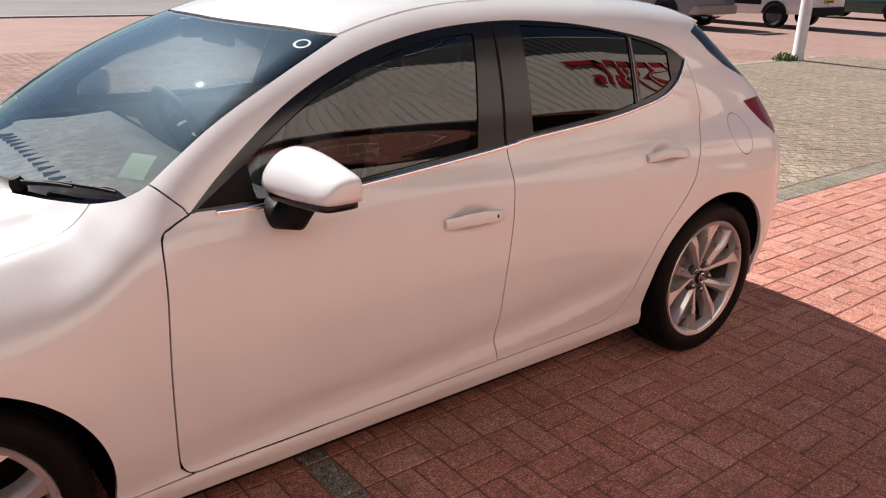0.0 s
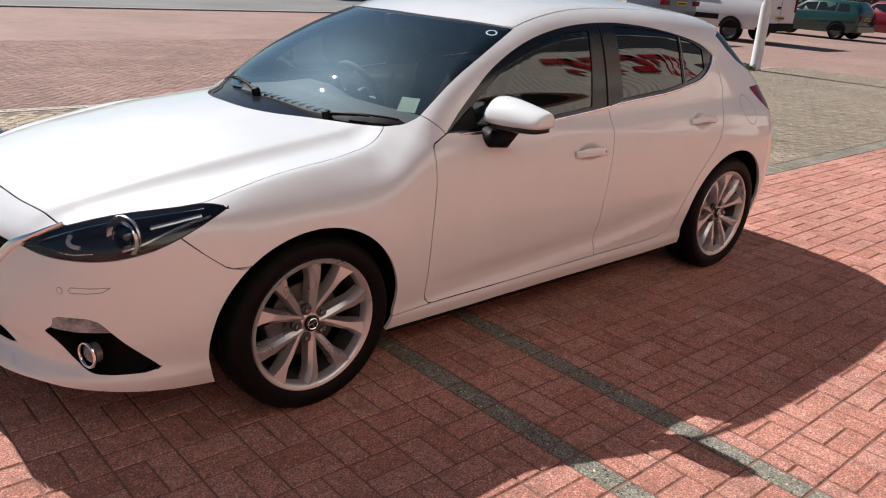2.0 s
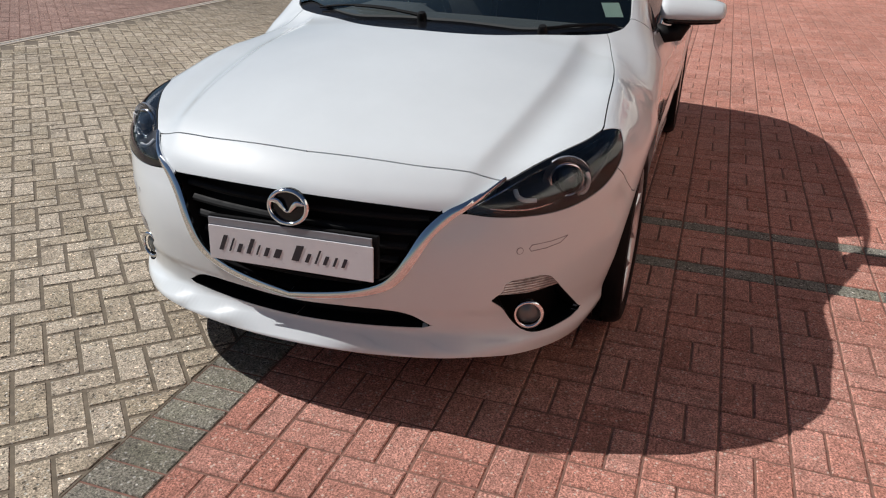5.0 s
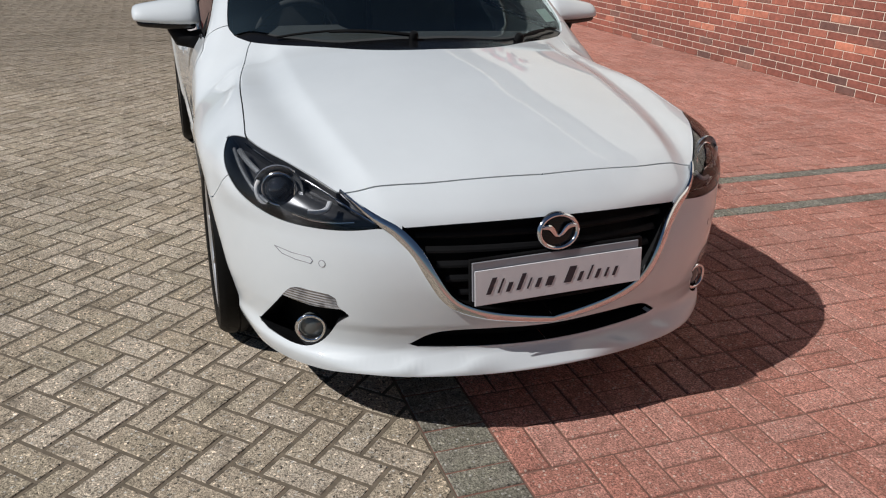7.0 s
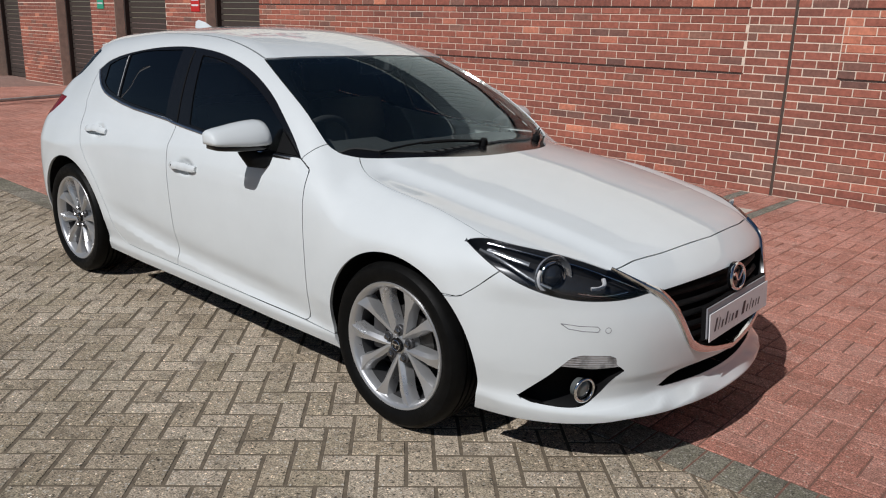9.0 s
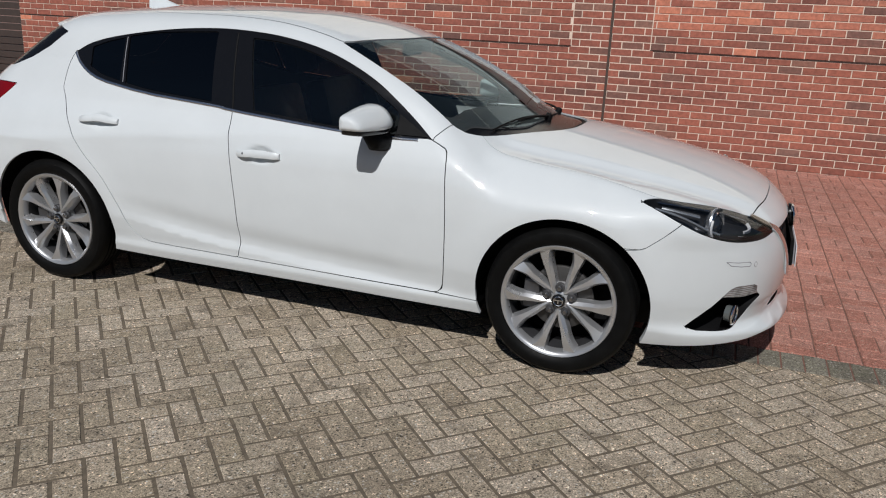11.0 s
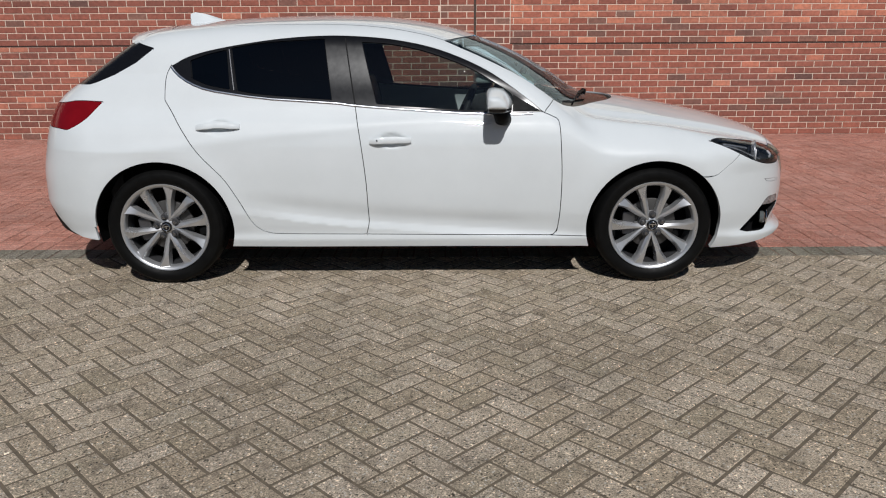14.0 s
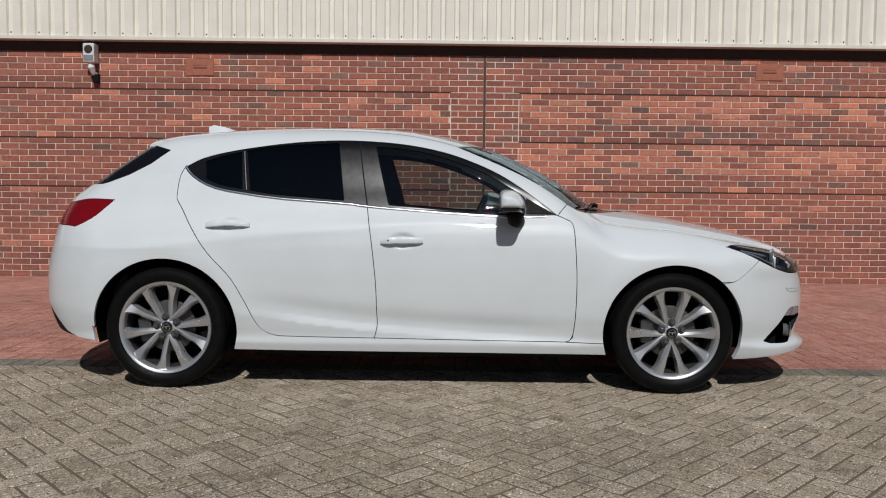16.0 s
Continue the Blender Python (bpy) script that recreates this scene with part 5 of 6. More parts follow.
# built facing -y (the right-hand wheels), spun round the y axis
SPIN = pose(0, 0, 0, 90)
tyre_prof = [(0.236, 0.070), (0.246, 0.092), (0.262, 0.104), (0.285, 0.1085), (0.303, 0.104), (0.314, 0.093), (0.321, 0.078), (0.3245, 0.05), (0.325, 0.0), (0.3245, -0.05), (0.321, -0.08), (0.303, -0.104), (0.262, -0.104), (0.236, -0.08)]


def tyre_mesh():
    tread = [(0.3245, 0.052)]
    for a, b in ((0.048, 0.040), (0.018, 0.010), (-0.010, -0.018), (-0.040, -0.048)):
        tread += [(0.325, a + 0.001), (0.317, a), (0.317, b), (0.325, b - 0.001)]
    return lathe([(0.229, 0.085), (0.236, 0.0925)] + tyre_prof[1:6] + [(0.321, 0.080)] + tread + [(0.3245, -0.052)] + tyre_prof[10:], 72, SPIN)


def rim_mesh():
    bm = bmesh.new()
    add_lathe(bm, [(0.2455, 0.086), (0.2475, 0.094), (0.2445, 0.0985), (0.238, 0.0965), (0.230, 0.092), (0.225, 0.082), (0.2205, 0.055)], 72, SPIN)
    return bm


def spoke_mesh(sign, centre):
    """One spoke of a pair, from the hub out to the rim: broad, with a ridge that crosses it, and a pointed facet at its end."""
    bm, rows = bmesh.new(), []
    for i in range(17):
        f = i / 16
        r = 0.030 + f * (0.239 - 0.030)
        ang = radians(centre + sign * (8.0 + 8.2 * math.sin(min(f / 0.6, 1) * math.pi / 2) + 2.3 * max(f - 0.7, 0) / 0.3))
        top = 0.064 + 0.031 * math.sin(f * math.pi / 2) - 0.006 * math.sin(f * math.pi)
        half = 0.0115 + 0.0045 * min(f / 0.5, 1) + 0.019 * (max(f - 0.5, 0) / 0.5) ** 2
        way, side = Vector((math.cos(ang), math.sin(ang))), Vector((-math.sin(ang), math.cos(ang)))
        ridge = sign * half * (-0.45 + 1.15 * f)
        fall, low = 0.010 + 0.006 * f, 0.002 + 0.018 * max(f - 0.66, 0) / 0.34
        one, two = (low, fall) if sign > 0 else (fall, low)
        sec = ((-half * 1.25, top - 0.050), (-half * 1.06, top - one - 0.012), (-half * 0.92, top - one), (ridge, top), (half * 0.92, top - two), (half * 1.06, top - two - 0.012), (half * 1.25, top - 0.050))
        rows.append([bm.verts.new((way.x * r + side.x * a, way.y * r + side.y * a, h)) for a, h in sec])
    for a, b in zip(rows, rows[1:]):
        for k in range(6):
            bm.faces.new((a[k], a[k + 1], b[k + 1], b[k]))
    bmesh.ops.transform(bm, matrix=SPIN, verts=bm.verts)
    bmesh.ops.recalc_face_normals(bm, faces=bm.faces)
    return bm


first = wheel_at(1.35, -1)
part("tyre", tyre_mesh(), RUBBER, first, "low-profile black tyre", smooth=True, auto=30)
part("rim", rim_mesh(), ALLOY, first, smooth=True, auto=40)
for k in range(5):
    for s in (1, -1):
        part("spoke", spoke_mesh(s, 126 + 72 * k), ALLOY, first, smooth=True, auto=28)
part("hub", lathe([(0.0, 0.064), (0.034, 0.064), (0.040, 0.060), (0.060, 0.056), (0.068, 0.046), (0.072, 0.02)], 40, SPIN), ALLOY, first, smooth=True, auto=40)
part("centre_cap", lathe([(0.0, 0.079), (0.024, 0.0785), (0.0285, 0.077), (0.030, 0.070)], 32, SPIN), BLACK_GLOSS, first, smooth=True, auto=40)
bm = bmesh.new()
add_lathe(bm, [(0.0175, 0.0795), (0.0195, 0.0810), (0.0215, 0.0795)], 24, SPIN)
add_box(bm, (-0.017, -0.0810, 0.002), (0.017, -0.0790, 0.006), 0, pose(0, 0, 0))
add_box(bm, (-0.0025, -0.0810, -0.010), (0.0025, -0.0790, 0.004), 0, pose(0, 0, 0))
part("cap_emblem", bm, CHROME, first)
for k in range(5):
    a = radians(90 + 72 * k)
    # dark disc under each nut stands in for the shade of its well
    part("nut_recess", lathe([(0.0, 0.0665), (0.0185, 0.0665), (0.0205, 0.064), (0.021, 0.05)], 18, SPIN @ Matrix.Translation((0.056 * math.cos(a), 0.056 * math.sin(a), 0.0))), ALLOY_DARK_SHADE, first)
    bm = lathe([(0.0, 0.082), (0.008, 0.082), (0.0125, 0.077), (0.0135, 0.050)], 6, SPIN @ Matrix.Translation((0.056 * math.cos(a), 0.056 * math.sin(a), 0.0)))
    part("wheel_nut", bm, plain("dark_steel", (0.22, 0.22, 0.225), 0.25, 0.9) if k == 0 else bpy.data.materials["dark_steel"], first)
part("brake_disc", lathe([(0.0, 0.02), (0.135, 0.02), (0.14, 0.018), (0.14, 0.0), (0.08, -0.03), (0.0, -0.03)], 40, SPIN), plain("worn_iron", (0.07, 0.067, 0.065), 0.5, 0.6), first, smooth=True, auto=30)
bm = bmesh.new()
add_box(bm, (-0.16, -0.045, -0.06), (-0.09, 0.02, 0.07), 0.012)
part("brake_caliper", bm, ALLOY_DARK_SHADE, first)
# the silver rim's inside is coloured dark in place of its shade
part("barrel", lathe([(0.2205, 0.055), (0.217, 0.03), (0.213, -0.02)], 48, SPIN), ALLOY_DARK_SHADE, first, smooth=True)
part("barrel_back", lathe([(0.213, -0.02), (0.214, -0.06), (0.222, -0.09), (0.15, -0.095), (0.0, -0.095)], 40, SPIN), BLACK_MATT, first)
for x, d, turn in ((-1.35, -1, -10), (1.35, 1, -17), (-1.35, 1, 24)):
    c = copy_thing(first, Matrix.Translation((x, 0.7775 * d, 0.325)) @ pose(0, 0, 0, 0, 0, 0 if d < 0 else 180) @ pose(0, 0, 0, 0, turn, 0))

# arches, floor pan and cabin
for x in (1.355, -1.355):
    for d in (1, -1):
        bm, rows = bmesh.new(), []
        for a in np.linspace(-0.25, math.pi + 0.25, 26):
            lx, lz = x + 0.384 * math.cos(a), 0.325 + 0.384 * math.sin(a)
            edge = on_skin(x=float(lx), z=max(float(lz), 0.16))[0].y - 0.018
            rows.append([bm.verts.new((lx, yy * d, lz)) for yy in (edge, 0.55)])
        for a, b in zip(rows, rows[1:]):
            bm.faces.new((a[0], a[1], b[1], b[0]))
        part("arch_liner", bm, BLACK_MATT, car)
        bm = bmesh.new()
        ringv = [bm.verts.new((x + 0.40 * math.cos(a), 0.56 * d, 0.325 + 0.40 * math.sin(a))) for a in np.linspace(-0.35, math.pi + 0.35, 22)]
        bm.faces.new(ringv)
        part("arch_wall", bm, BLACK_MATT, car)
bm = bmesh.new()
add_box(bm, (-2.02, -0.56, 0.27), (2.06, 0.56, 0.34), 0.02)
add_box(bm, (-1.55, -0.52, 0.16), (1.75, 0.52, 0.30), 0.02)
add_box(bm, (-0.90, -0.70, 0.155), (0.96, 0.79, 0.30), 0.02)
add_box(bm, (1.74, -0.62, 0.21), (1.98, 0.62, 0.26), 0.02)
add_box(bm, (-1.98, -0.62, 0.28), (-1.74, 0.62, 0.34), 0.02)
part("floor_pan", bm, BLACK_MATT, car)
bm = bmesh.new()
for lo, hi in (((0.62, -0.72, 0.30), (0.70, 0.72, 0.93)), ((0.70, -0.70, 0.60), (1.02, 0.70, 0.70)), ((-1.70, -0.70, 0.30), (-1.62, 0.70, 0.98))):
    part("bulkhead", box(lo, hi, 0.01), CABIN, car)
bm, rows = bmesh.new(), []
for x, z in ((1.02, 0.915), (0.86, 0.945), (0.70, 0.955), (0.55, 0.940), (0.44, 0.905), (0.40, 0.84), (0.44, 0.70), (0.50, 0.55)):
    rows.append([bm.verts.new((x + 0.03 - 0.10 * (y / 0.7) ** 2, y, z + (0.035 if abs(y + 0.38) < 0.2 and 0.45 < x < 0.6 else 0) - 0.02 * (y / 0.7) ** 2)) for y in np.linspace(-0.72, 0.72, 19)])
for a, b in zip(rows, rows[1:]):
    for k in range(18):
        bm.faces.new((a[k], b[k], b[k + 1], a[k + 1]))
part("dashboard", bm, DASH, car, "dark dashboard with air vents", smooth=True, auto=40)
for k in range(13):
    y = -0.36 + 0.06 * k
    part("vent_slot", box((0.882, y - 0.004, 0.930), (0.925, y + 0.004, 0.9465 - 0.02 * (y / 0.7) ** 2), 0.0), BLACK_MATT, car)
wheel_turn = Matrix.Translation((0.30, -0.37, 0.88)) @ pose(0, 0, 0, 0, -66, 0)
steer = empty("steering_wheel", (0, 0, 0))
steer.parent = car
part("wheel_rim", lathe([(0.185 + 0.016 * math.cos(a * math.pi / 4), 0.016 * math.sin(a * math.pi / 4)) for a in range(9)], 36, wheel_turn), CABIN, steer, smooth=True)
bm = bmesh.new()
add_box(bm, (-0.06, -0.07, -0.03), (0.06, 0.07, 0.02), 0.015, wheel_turn)
add_box(bm, (-0.02, -0.18, -0.01), (0.02, 0.18, 0.008), 0.005, wheel_turn)
part("wheel_boss", bm, CABIN, steer)


def cabin_seat(x, y, wide, back_z):
    s = empty("seat", (x, y, 0))
    s.parent = car
    bm = bmesh.new()
    add_box(bm, (-0.05, -wide / 2, 0.42), (0.45, wide / 2, 0.58), 0.05)
    part("seat_base", bm, SEAT, s, smooth=True, auto=50)
    bm = bmesh.new()
    add_box(bm, (-0.08, -wide / 2, 0.50), (0.07, wide / 2, back_z), 0.05, pose(0, 0, 0.5, 0, -14, 0) @ pose(0, 0, -0.5))
    part("seat_back", bm, SEAT, s, smooth=True, auto=50)
    return s


def head_rest(s, y, z):
    bm = bmesh.new()
    add_box(bm, (-0.05, y - 0.13, z), (0.05, y + 0.13, z + 0.18), 0.04, pose(-0.16, 0, 0, 0, -10, 0))
    part("head_rest", bm, SEAT, s, smooth=True, auto=50)


for y in (-0.37, 0.37):
    s = cabin_seat(-0.22, y, 0.50, 1.08)
    head_rest(s, 0, 1.09)
s = cabin_seat(-1.10, 0, 1.25, 1.02)
for y in (-0.4, 0.4):
    head_rest(s, y, 1.01)
bm = bmesh.new()
add_box(bm, (-0.012, -0.11, -0.035), (0.012, 0.11, 0.035), 0.01, Matrix.Translation((0.30, 0.0, 1.275)))
add_box(bm, (0.0, -0.02, 0.0), (0.10, 0.02, 0.06), 0.008, Matrix.Translation((0.32, 0.0, 1.265)))
part("rear_view_mirror", bm, CABIN, car)
HEADLINE = plain("pale_headlining", (0.30, 0.29, 0.27), 0.9)
bm, rows = bmesh.new(), []
for x in np.linspace(-1.5, 0.22, 16):
    rows.append([bm.verts.new((x, y, float(TOP(x + 0.1 * y * y)) - 0.155 * y * y - 0.035)) for y in np.linspace(-0.55, 0.55, 13)])
for a, b in zip(rows, rows[1:]):
    for k in range(12):
        bm.faces.new((a[k], b[k], b[k + 1], a[k + 1]))
part("headlining", bm, HEADLINE, car, smooth=True)


# ---- details on the wall ----
TERRA = plain("terracotta", (0.36, 0.13, 0.08), 0.8, vary=0.15, bump=0.3)
for x, z in ((-3.0, 2.655), (4.17, 2.675)):
    vent = empty("air_vent", WALL_TURN @ Vector((x, -0.010, z)), "terracotta air brick set in the wall", "vent", "air bricks")
    bm = bmesh.new()
    add_box(bm, (-0.172, -0.008, -0.104), (0.172, 0.02, 0.104), 0.004)
    part("vent_plate", bm, TERRA, vent)
    part("slot", box((-0.085, -0.011, -0.016), (0.085, -0.007, -0.006)), DARK_BROWN, vent)
    for k in range(6):
        part("vent_rib", box((-0.088 + k * 0.03, -0.012, 0.018), (-0.068 + k * 0.03, -0.007, 0.048), 0.003), TERRA, vent)
flood = empty("wall_lamp", WALL_TURN @ Vector((-4.33, 0, 2.68)), "white security light with a black foot on the brick wall", "light")
LAMP_WHITE = plain("white_lamp_case", (0.68, 0.69, 0.68), 0.4)
bm = bmesh.new()
add_box(bm, (-0.07, -0.16, 0.0), (0.07, -0.02, 0.23), 0.015)
part("lamp_case", bm, LAMP_WHITE, flood)
part("lamp_face", lathe([(0.0, 0.012), (0.045, 0.010), (0.052, 0.0)], 20, Matrix.Translation((0, -0.16, 0.155)) @ pose(0, 0, 0, 90)), DARK_BROWN, flood)
bm = bmesh.new()
add_box(bm, (-0.06, -0.167, 0.02), (0.06, -0.158, 0.085), 0.004)
part("lamp_panel", bm, plain("grey_panel", (0.25, 0.27, 0.28), 0.3), flood)
part("lamp_arm", tube([(0, -0.09, 0.0), (0.01, -0.10, -0.06), (0.02, -0.07, -0.12), (0.03, 0.0, -0.15)], [0.035, 0.045, 0.03, 0.04], 10), LAMP_WHITE, flood)
bm = bmesh.new()
add_box(bm, (0.0, -0.07, -0.24), (0.08, 0.0, -0.13), 0.012)
part("lamp_foot", bm, BLACK_MATT, flood)

# big red shapes of a sign on the cladding, no letters
RED_SIGN = plain("red_sign", (0.50, 0.02, 0.03), 0.4)
sign = empty("wall_sign", WALL_TURN @ Vector((-9.0, -0.15, 4.4)), "large slanted red sign shapes on the cream cladding", "sign")
for k in range(6):
    bm = bmesh.new()
    x = -1.9 + k * 0.66
    lean = Matrix(((1.45, 0, 0.5, 0), (0, 1, 0, 0), (0, 0, 1.6, 0), (0, 0, 0, 1)))
    add_box(bm, (x, -0.04, -0.27), (x + 0.13, 0.0, 0.27), 0.0, lean)
    add_box(bm, (x, -0.04, 0.14), (x + 0.5, 0.0, 0.27), 0.0, lean)
    add_box(bm, (x + (0.36 if k % 2 else 0.1), -0.04, -0.27 if k % 3 else -0.05), (x + (0.5 if k % 2 else 0.45), 0.0, -0.14 if k % 3 else 0.06), 0.0, lean)
    part("sign_shape", bm, RED_SIGN, sign)
# screws along the foot of the cladding
bm = bmesh.new()
for i in range(60):
    x = WALL_WEST + 0.128 + 0.345 * (30 + i)
    add_box(bm, (x, -0.106, 3.035), (x + 0.014, -0.098, 3.05))
screws = part("screw_row", bm, DARK_BROWN, clad)
screws["kind"] = "stuff"

# roller doors in the openings
SHUTTER = plain("brown_shutter", (0.060, 0.048, 0.042), 0.5, vary=0.12)
for n, (a, b) in enumerate(DOORS):
    door = empty("door_%d" % (n + 1), WALL_TURN @ Vector(((a + b) / 2, 0.27, 0)), "dark brown slatted roller door in a deep opening", "door", kind="structure")
    half = (b - a) / 2
    z = 0.0
    while z < 2.3:
        bm = bmesh.new()
        add_box(bm, (-half, -0.012, z + 0.004), (half, 0.012, z + 0.094), 0.006)
        part("slat", bm, SHUTTER, door)
        z += 0.1
    for s in (-1, 1):
        bm = bmesh.new()
        add_box(bm, (s * half - 0.05, -0.10, 0), (s * half + 0.05, 0.03, 2.3), 0.004)
        part("guide", bm, DARK_BROWN, door)
for x, z, c, lab in ((-9.5, 1.78, (0.55, 0.03, 0.03), "red and white notice on a brick pier"), (-12.95, 1.80, (0.05, 0.35, 0.22), "green and white notice on a brick pier")):
    s = empty("notice", WALL_TURN @ Vector((x, -0.016, z)), lab, "sign")
    bm = bmesh.new()
    add_box(bm, (-0.14, -0.004, -0.15), (0.14, 0.002, 0.15), 0.001)
    part("notice_board", bm, plain("notice_" + lab.split()[0], c, 0.4), s)
    for k in range(2):
        bm = bmesh.new()
        add_box(bm, (-0.11, -0.006, -0.06 + k * 0.09), (0.11, -0.0045, -0.03 + k * 0.09))
        part("line_bar", bm, PLATE, s)


# ---- yard: drain, kerb, road, post, fences ----
STEEL = plain("galvanised_steel", (0.42, 0.43, 0.44), 0.4, 0.7, vary=0.15)
drain = empty("slot_drain", (0, 0, 0), "narrow steel slot drain between two pavings", "drain", kind="structure")
bm = bmesh.new()
add_box(bm, (-14, DRAIN - 0.13, -0.02), (6, DRAIN - 0.08, 0.003))
add_box(bm, (-14, DRAIN - 0.05, -0.02), (6, DRAIN, 0.003))
part("drain_rails", bm, plain("pale_concrete", (0.42, 0.36, 0.30), 0.85, vary=0.2, bump=0.4), drain)
bm = bmesh.new()
x = -8.0
while x < 4:
    add_box(bm, (x, DRAIN - 0.08, -0.02), (x + 0.03, DRAIN - 0.05, 0.001))
    x += 0.06
bars = part("drain_bars", bm, STEEL, drain)
bars["kind"] = "stuff"
ROAD = Nodes("worn_asphalt")
asphalt = ROAD.mix(1.0, ROAD.ramp(ROAD.noise(60, 4), (0.3, (0.12, 0.118, 0.115)), (0.7, (0.20, 0.195, 0.19))), ROAD.ramp(ROAD.noise(0.3, 5), (0.3, 0.8), (0.7, 1.2)), "MULTIPLY")
road = tagged(new("road", mesh_of("road", [(-60, -29.5, 0.0), (30, -29.5, 0.0), (30, -19.3, 0.0), (-60, -19.3, 0.0)], [(0, 1, 2, 3)], ROAD.done(asphalt, 0.9))), "grey worn asphalt road past the yard", "road", kind="structure")
kerb = tagged(part("kerb", box((-60, -19.3, -0.02), (30, -19.1, 0.03), 0.01), plain("kerb_concrete", (0.30, 0.28, 0.26), 0.85, vary=0.2)), "low concrete kerb along the road", "kerb", kind="structure")

post = empty("lamp_post", (-13.05, -5.17, 0), "white painted lamp post with weeds at its foot", "lamp post")
POST_WHITE = plain("white_post_paint", (0.70, 0.69, 0.68), 0.45, vary=0.08, scale=5)
part("post_base", lathe([(0.0, 0.0), (0.125, 0.0), (0.125, 0.02), (0.105, 0.05), (0.105, 1.25), (0.085, 1.33)], 20), POST_WHITE, post, smooth=True, auto=40)
part("post_shaft", lathe([(0.075, 1.30), (0.055, 6.0), (0.0, 6.0)], 20), POST_WHITE, post, smooth=True, auto=40)
weeds = bmesh.new()
leaf = random.Random(5)
for k in range(70):
    a, r, h = leaf.uniform(0, 6.28), leaf.uniform(0.02, 0.30), leaf.uniform(0.03, 0.14)
    p = Vector((-13.05 + 0.25 + r * math.cos(a), -5.17 - 0.1 + 0.6 * r * math.sin(a), 0))
    q = Vector((math.cos(a + 1), math.sin(a + 1), 0)) * 0.03
    t = p + Vector((leaf.uniform(-0.06, 0.06), leaf.uniform(-0.06, 0.06), h))
    weeds.faces.new([weeds.verts.new(v) for v in (p - q, p + q, t + q * 0.4, t - q * 0.3)])
weed = tagged(part("weeds", weeds, plain("weed_green", (0.07, 0.13, 0.035), 0.7, vary=0.4)), "small green weeds growing by the post", "weeds", kind="stuff")

PALE = plain("black_fence_paint", (0.012, 0.012, 0.013), 0.45)
fence = empty("palisade_fence", (-17, -29.6, 0), "black steel palisade fence along the road", "fence")
for k in range(190):
    if k == 0:
        me = bpy.data.meshes.new("pale")
        bm = bmesh.new()
        add_box(bm, (-0.035, -0.008, 0.05), (0.035, 0.008, 2.3), 0.0)
        bm.faces.ensure_lookup_table()
        bm.to_mesh(me)
        bm.free()
        me.materials.append(PALE)
    ob = child("pale", me, fence)
    ob.location = (-14 + k * 0.155, 0, 0)
for z in (0.35, 1.95):
    part("rail", box((-14.2, 0.01, z), (15.5, 0.05, z + 0.06)), PALE, fence)
for k in range(11):
    part("post", box((-14 + k * 2.9, 0.01, 0), (-13.93 + k * 2.9, 0.09, 2.4)), PALE, fence)
shed = empty("dark_shed", (-24, -36, 0), "dark blue-black industrial shed behind the fence", "shed")
part("shed_wall", box((-12, -4, 0), (7, 4, 6), 0.02), plain("dark_sheet", (0.018, 0.022, 0.035), 0.5), shed)
for k in range(12):
    part("shed_rib", box((-11.5 + k * 1.55, 4.0, 0), (-11.4 + k * 1.55, 4.05, 6)), plain("dark_rib", (0.03, 0.035, 0.05), 0.5) if k == 0 else bpy.data.materials["dark_rib"], shed)
for n, (x, y, w, h, c, lab) in enumerate((( -6.5, -33, 2.4, 1.6, (0.28, 0.17, 0.08), "brown stacked crate behind the fence"), (-9.8, -33.5, 2.2, 1.4, (0.10, 0.16, 0.14), "dark green skip behind the fence"), (-2.5, -34, 3.0, 2.2, (0.35, 0.35, 0.33), "pale grey site cabin behind the fence"), (-12.6, -33, 1.8, 1.3, (0.30, 0.24, 0.14), "tan crate behind the fence"))):
    c_ = empty("crate", (x, y, 0), lab, "crate")
    part("crate_body", box((-w / 2, -1, -0.011), (w / 2, 1, h), 0.03), plain("crate_paint_" + "abcd"[n], c, 0.6, vary=0.25, scale=4), c_)
    for k in range(4):
        part("crate_rib", box((-w / 2 + 0.1 + k * (w - 0.3) / 3, 1.0, 0.1), (-w / 2 + 0.2 + k * (w - 0.3) / 3, 1.04, h), 0.01), bpy.data.materials["crate_paint_" + "abcd"[n]], c_)
barrier = empty("yellow_barrier", (-22.0, -27.0, 0), "yellow slotted plastic barrier by dark bins", "barrier")
YELLOW = plain("yellow_plastic", (0.65, 0.36, 0.03), 0.5)
for k in range(4):
    part("barrier_post", box((-0.8 + k * 0.5, -0.05, 0), (-0.68 + k * 0.5, 0.05, 1.1), 0.03), YELLOW, barrier)
for z in (0.15, 0.55, 0.95):
    part("barrier_rail", box((-0.8, -0.06, z), (0.82, 0.06, z + 0.16), 0.03), YELLOW, barrier)
for x, c, lab in ((-24.5, (0.012, 0.012, 0.014), "tall black wheeled bin"), (-26.0, (0.30, 0.015, 0.04), "dark red bin beside a black one")):
    b_ = empty("bin", (x, -27.0, 0), lab, "bin")
    part("bin_body", box((-0.6, -0.5, 0.0), (0.6, 0.5, 1.6), 0.06), plain("bin_" + lab.split()[0], c, 0.5), b_)
    part("bin_lid", box((-0.64, -0.55, 1.6), (0.64, 0.55, 1.72), 0.04), bpy.data.materials["bin_" + lab.split()[0]], b_)

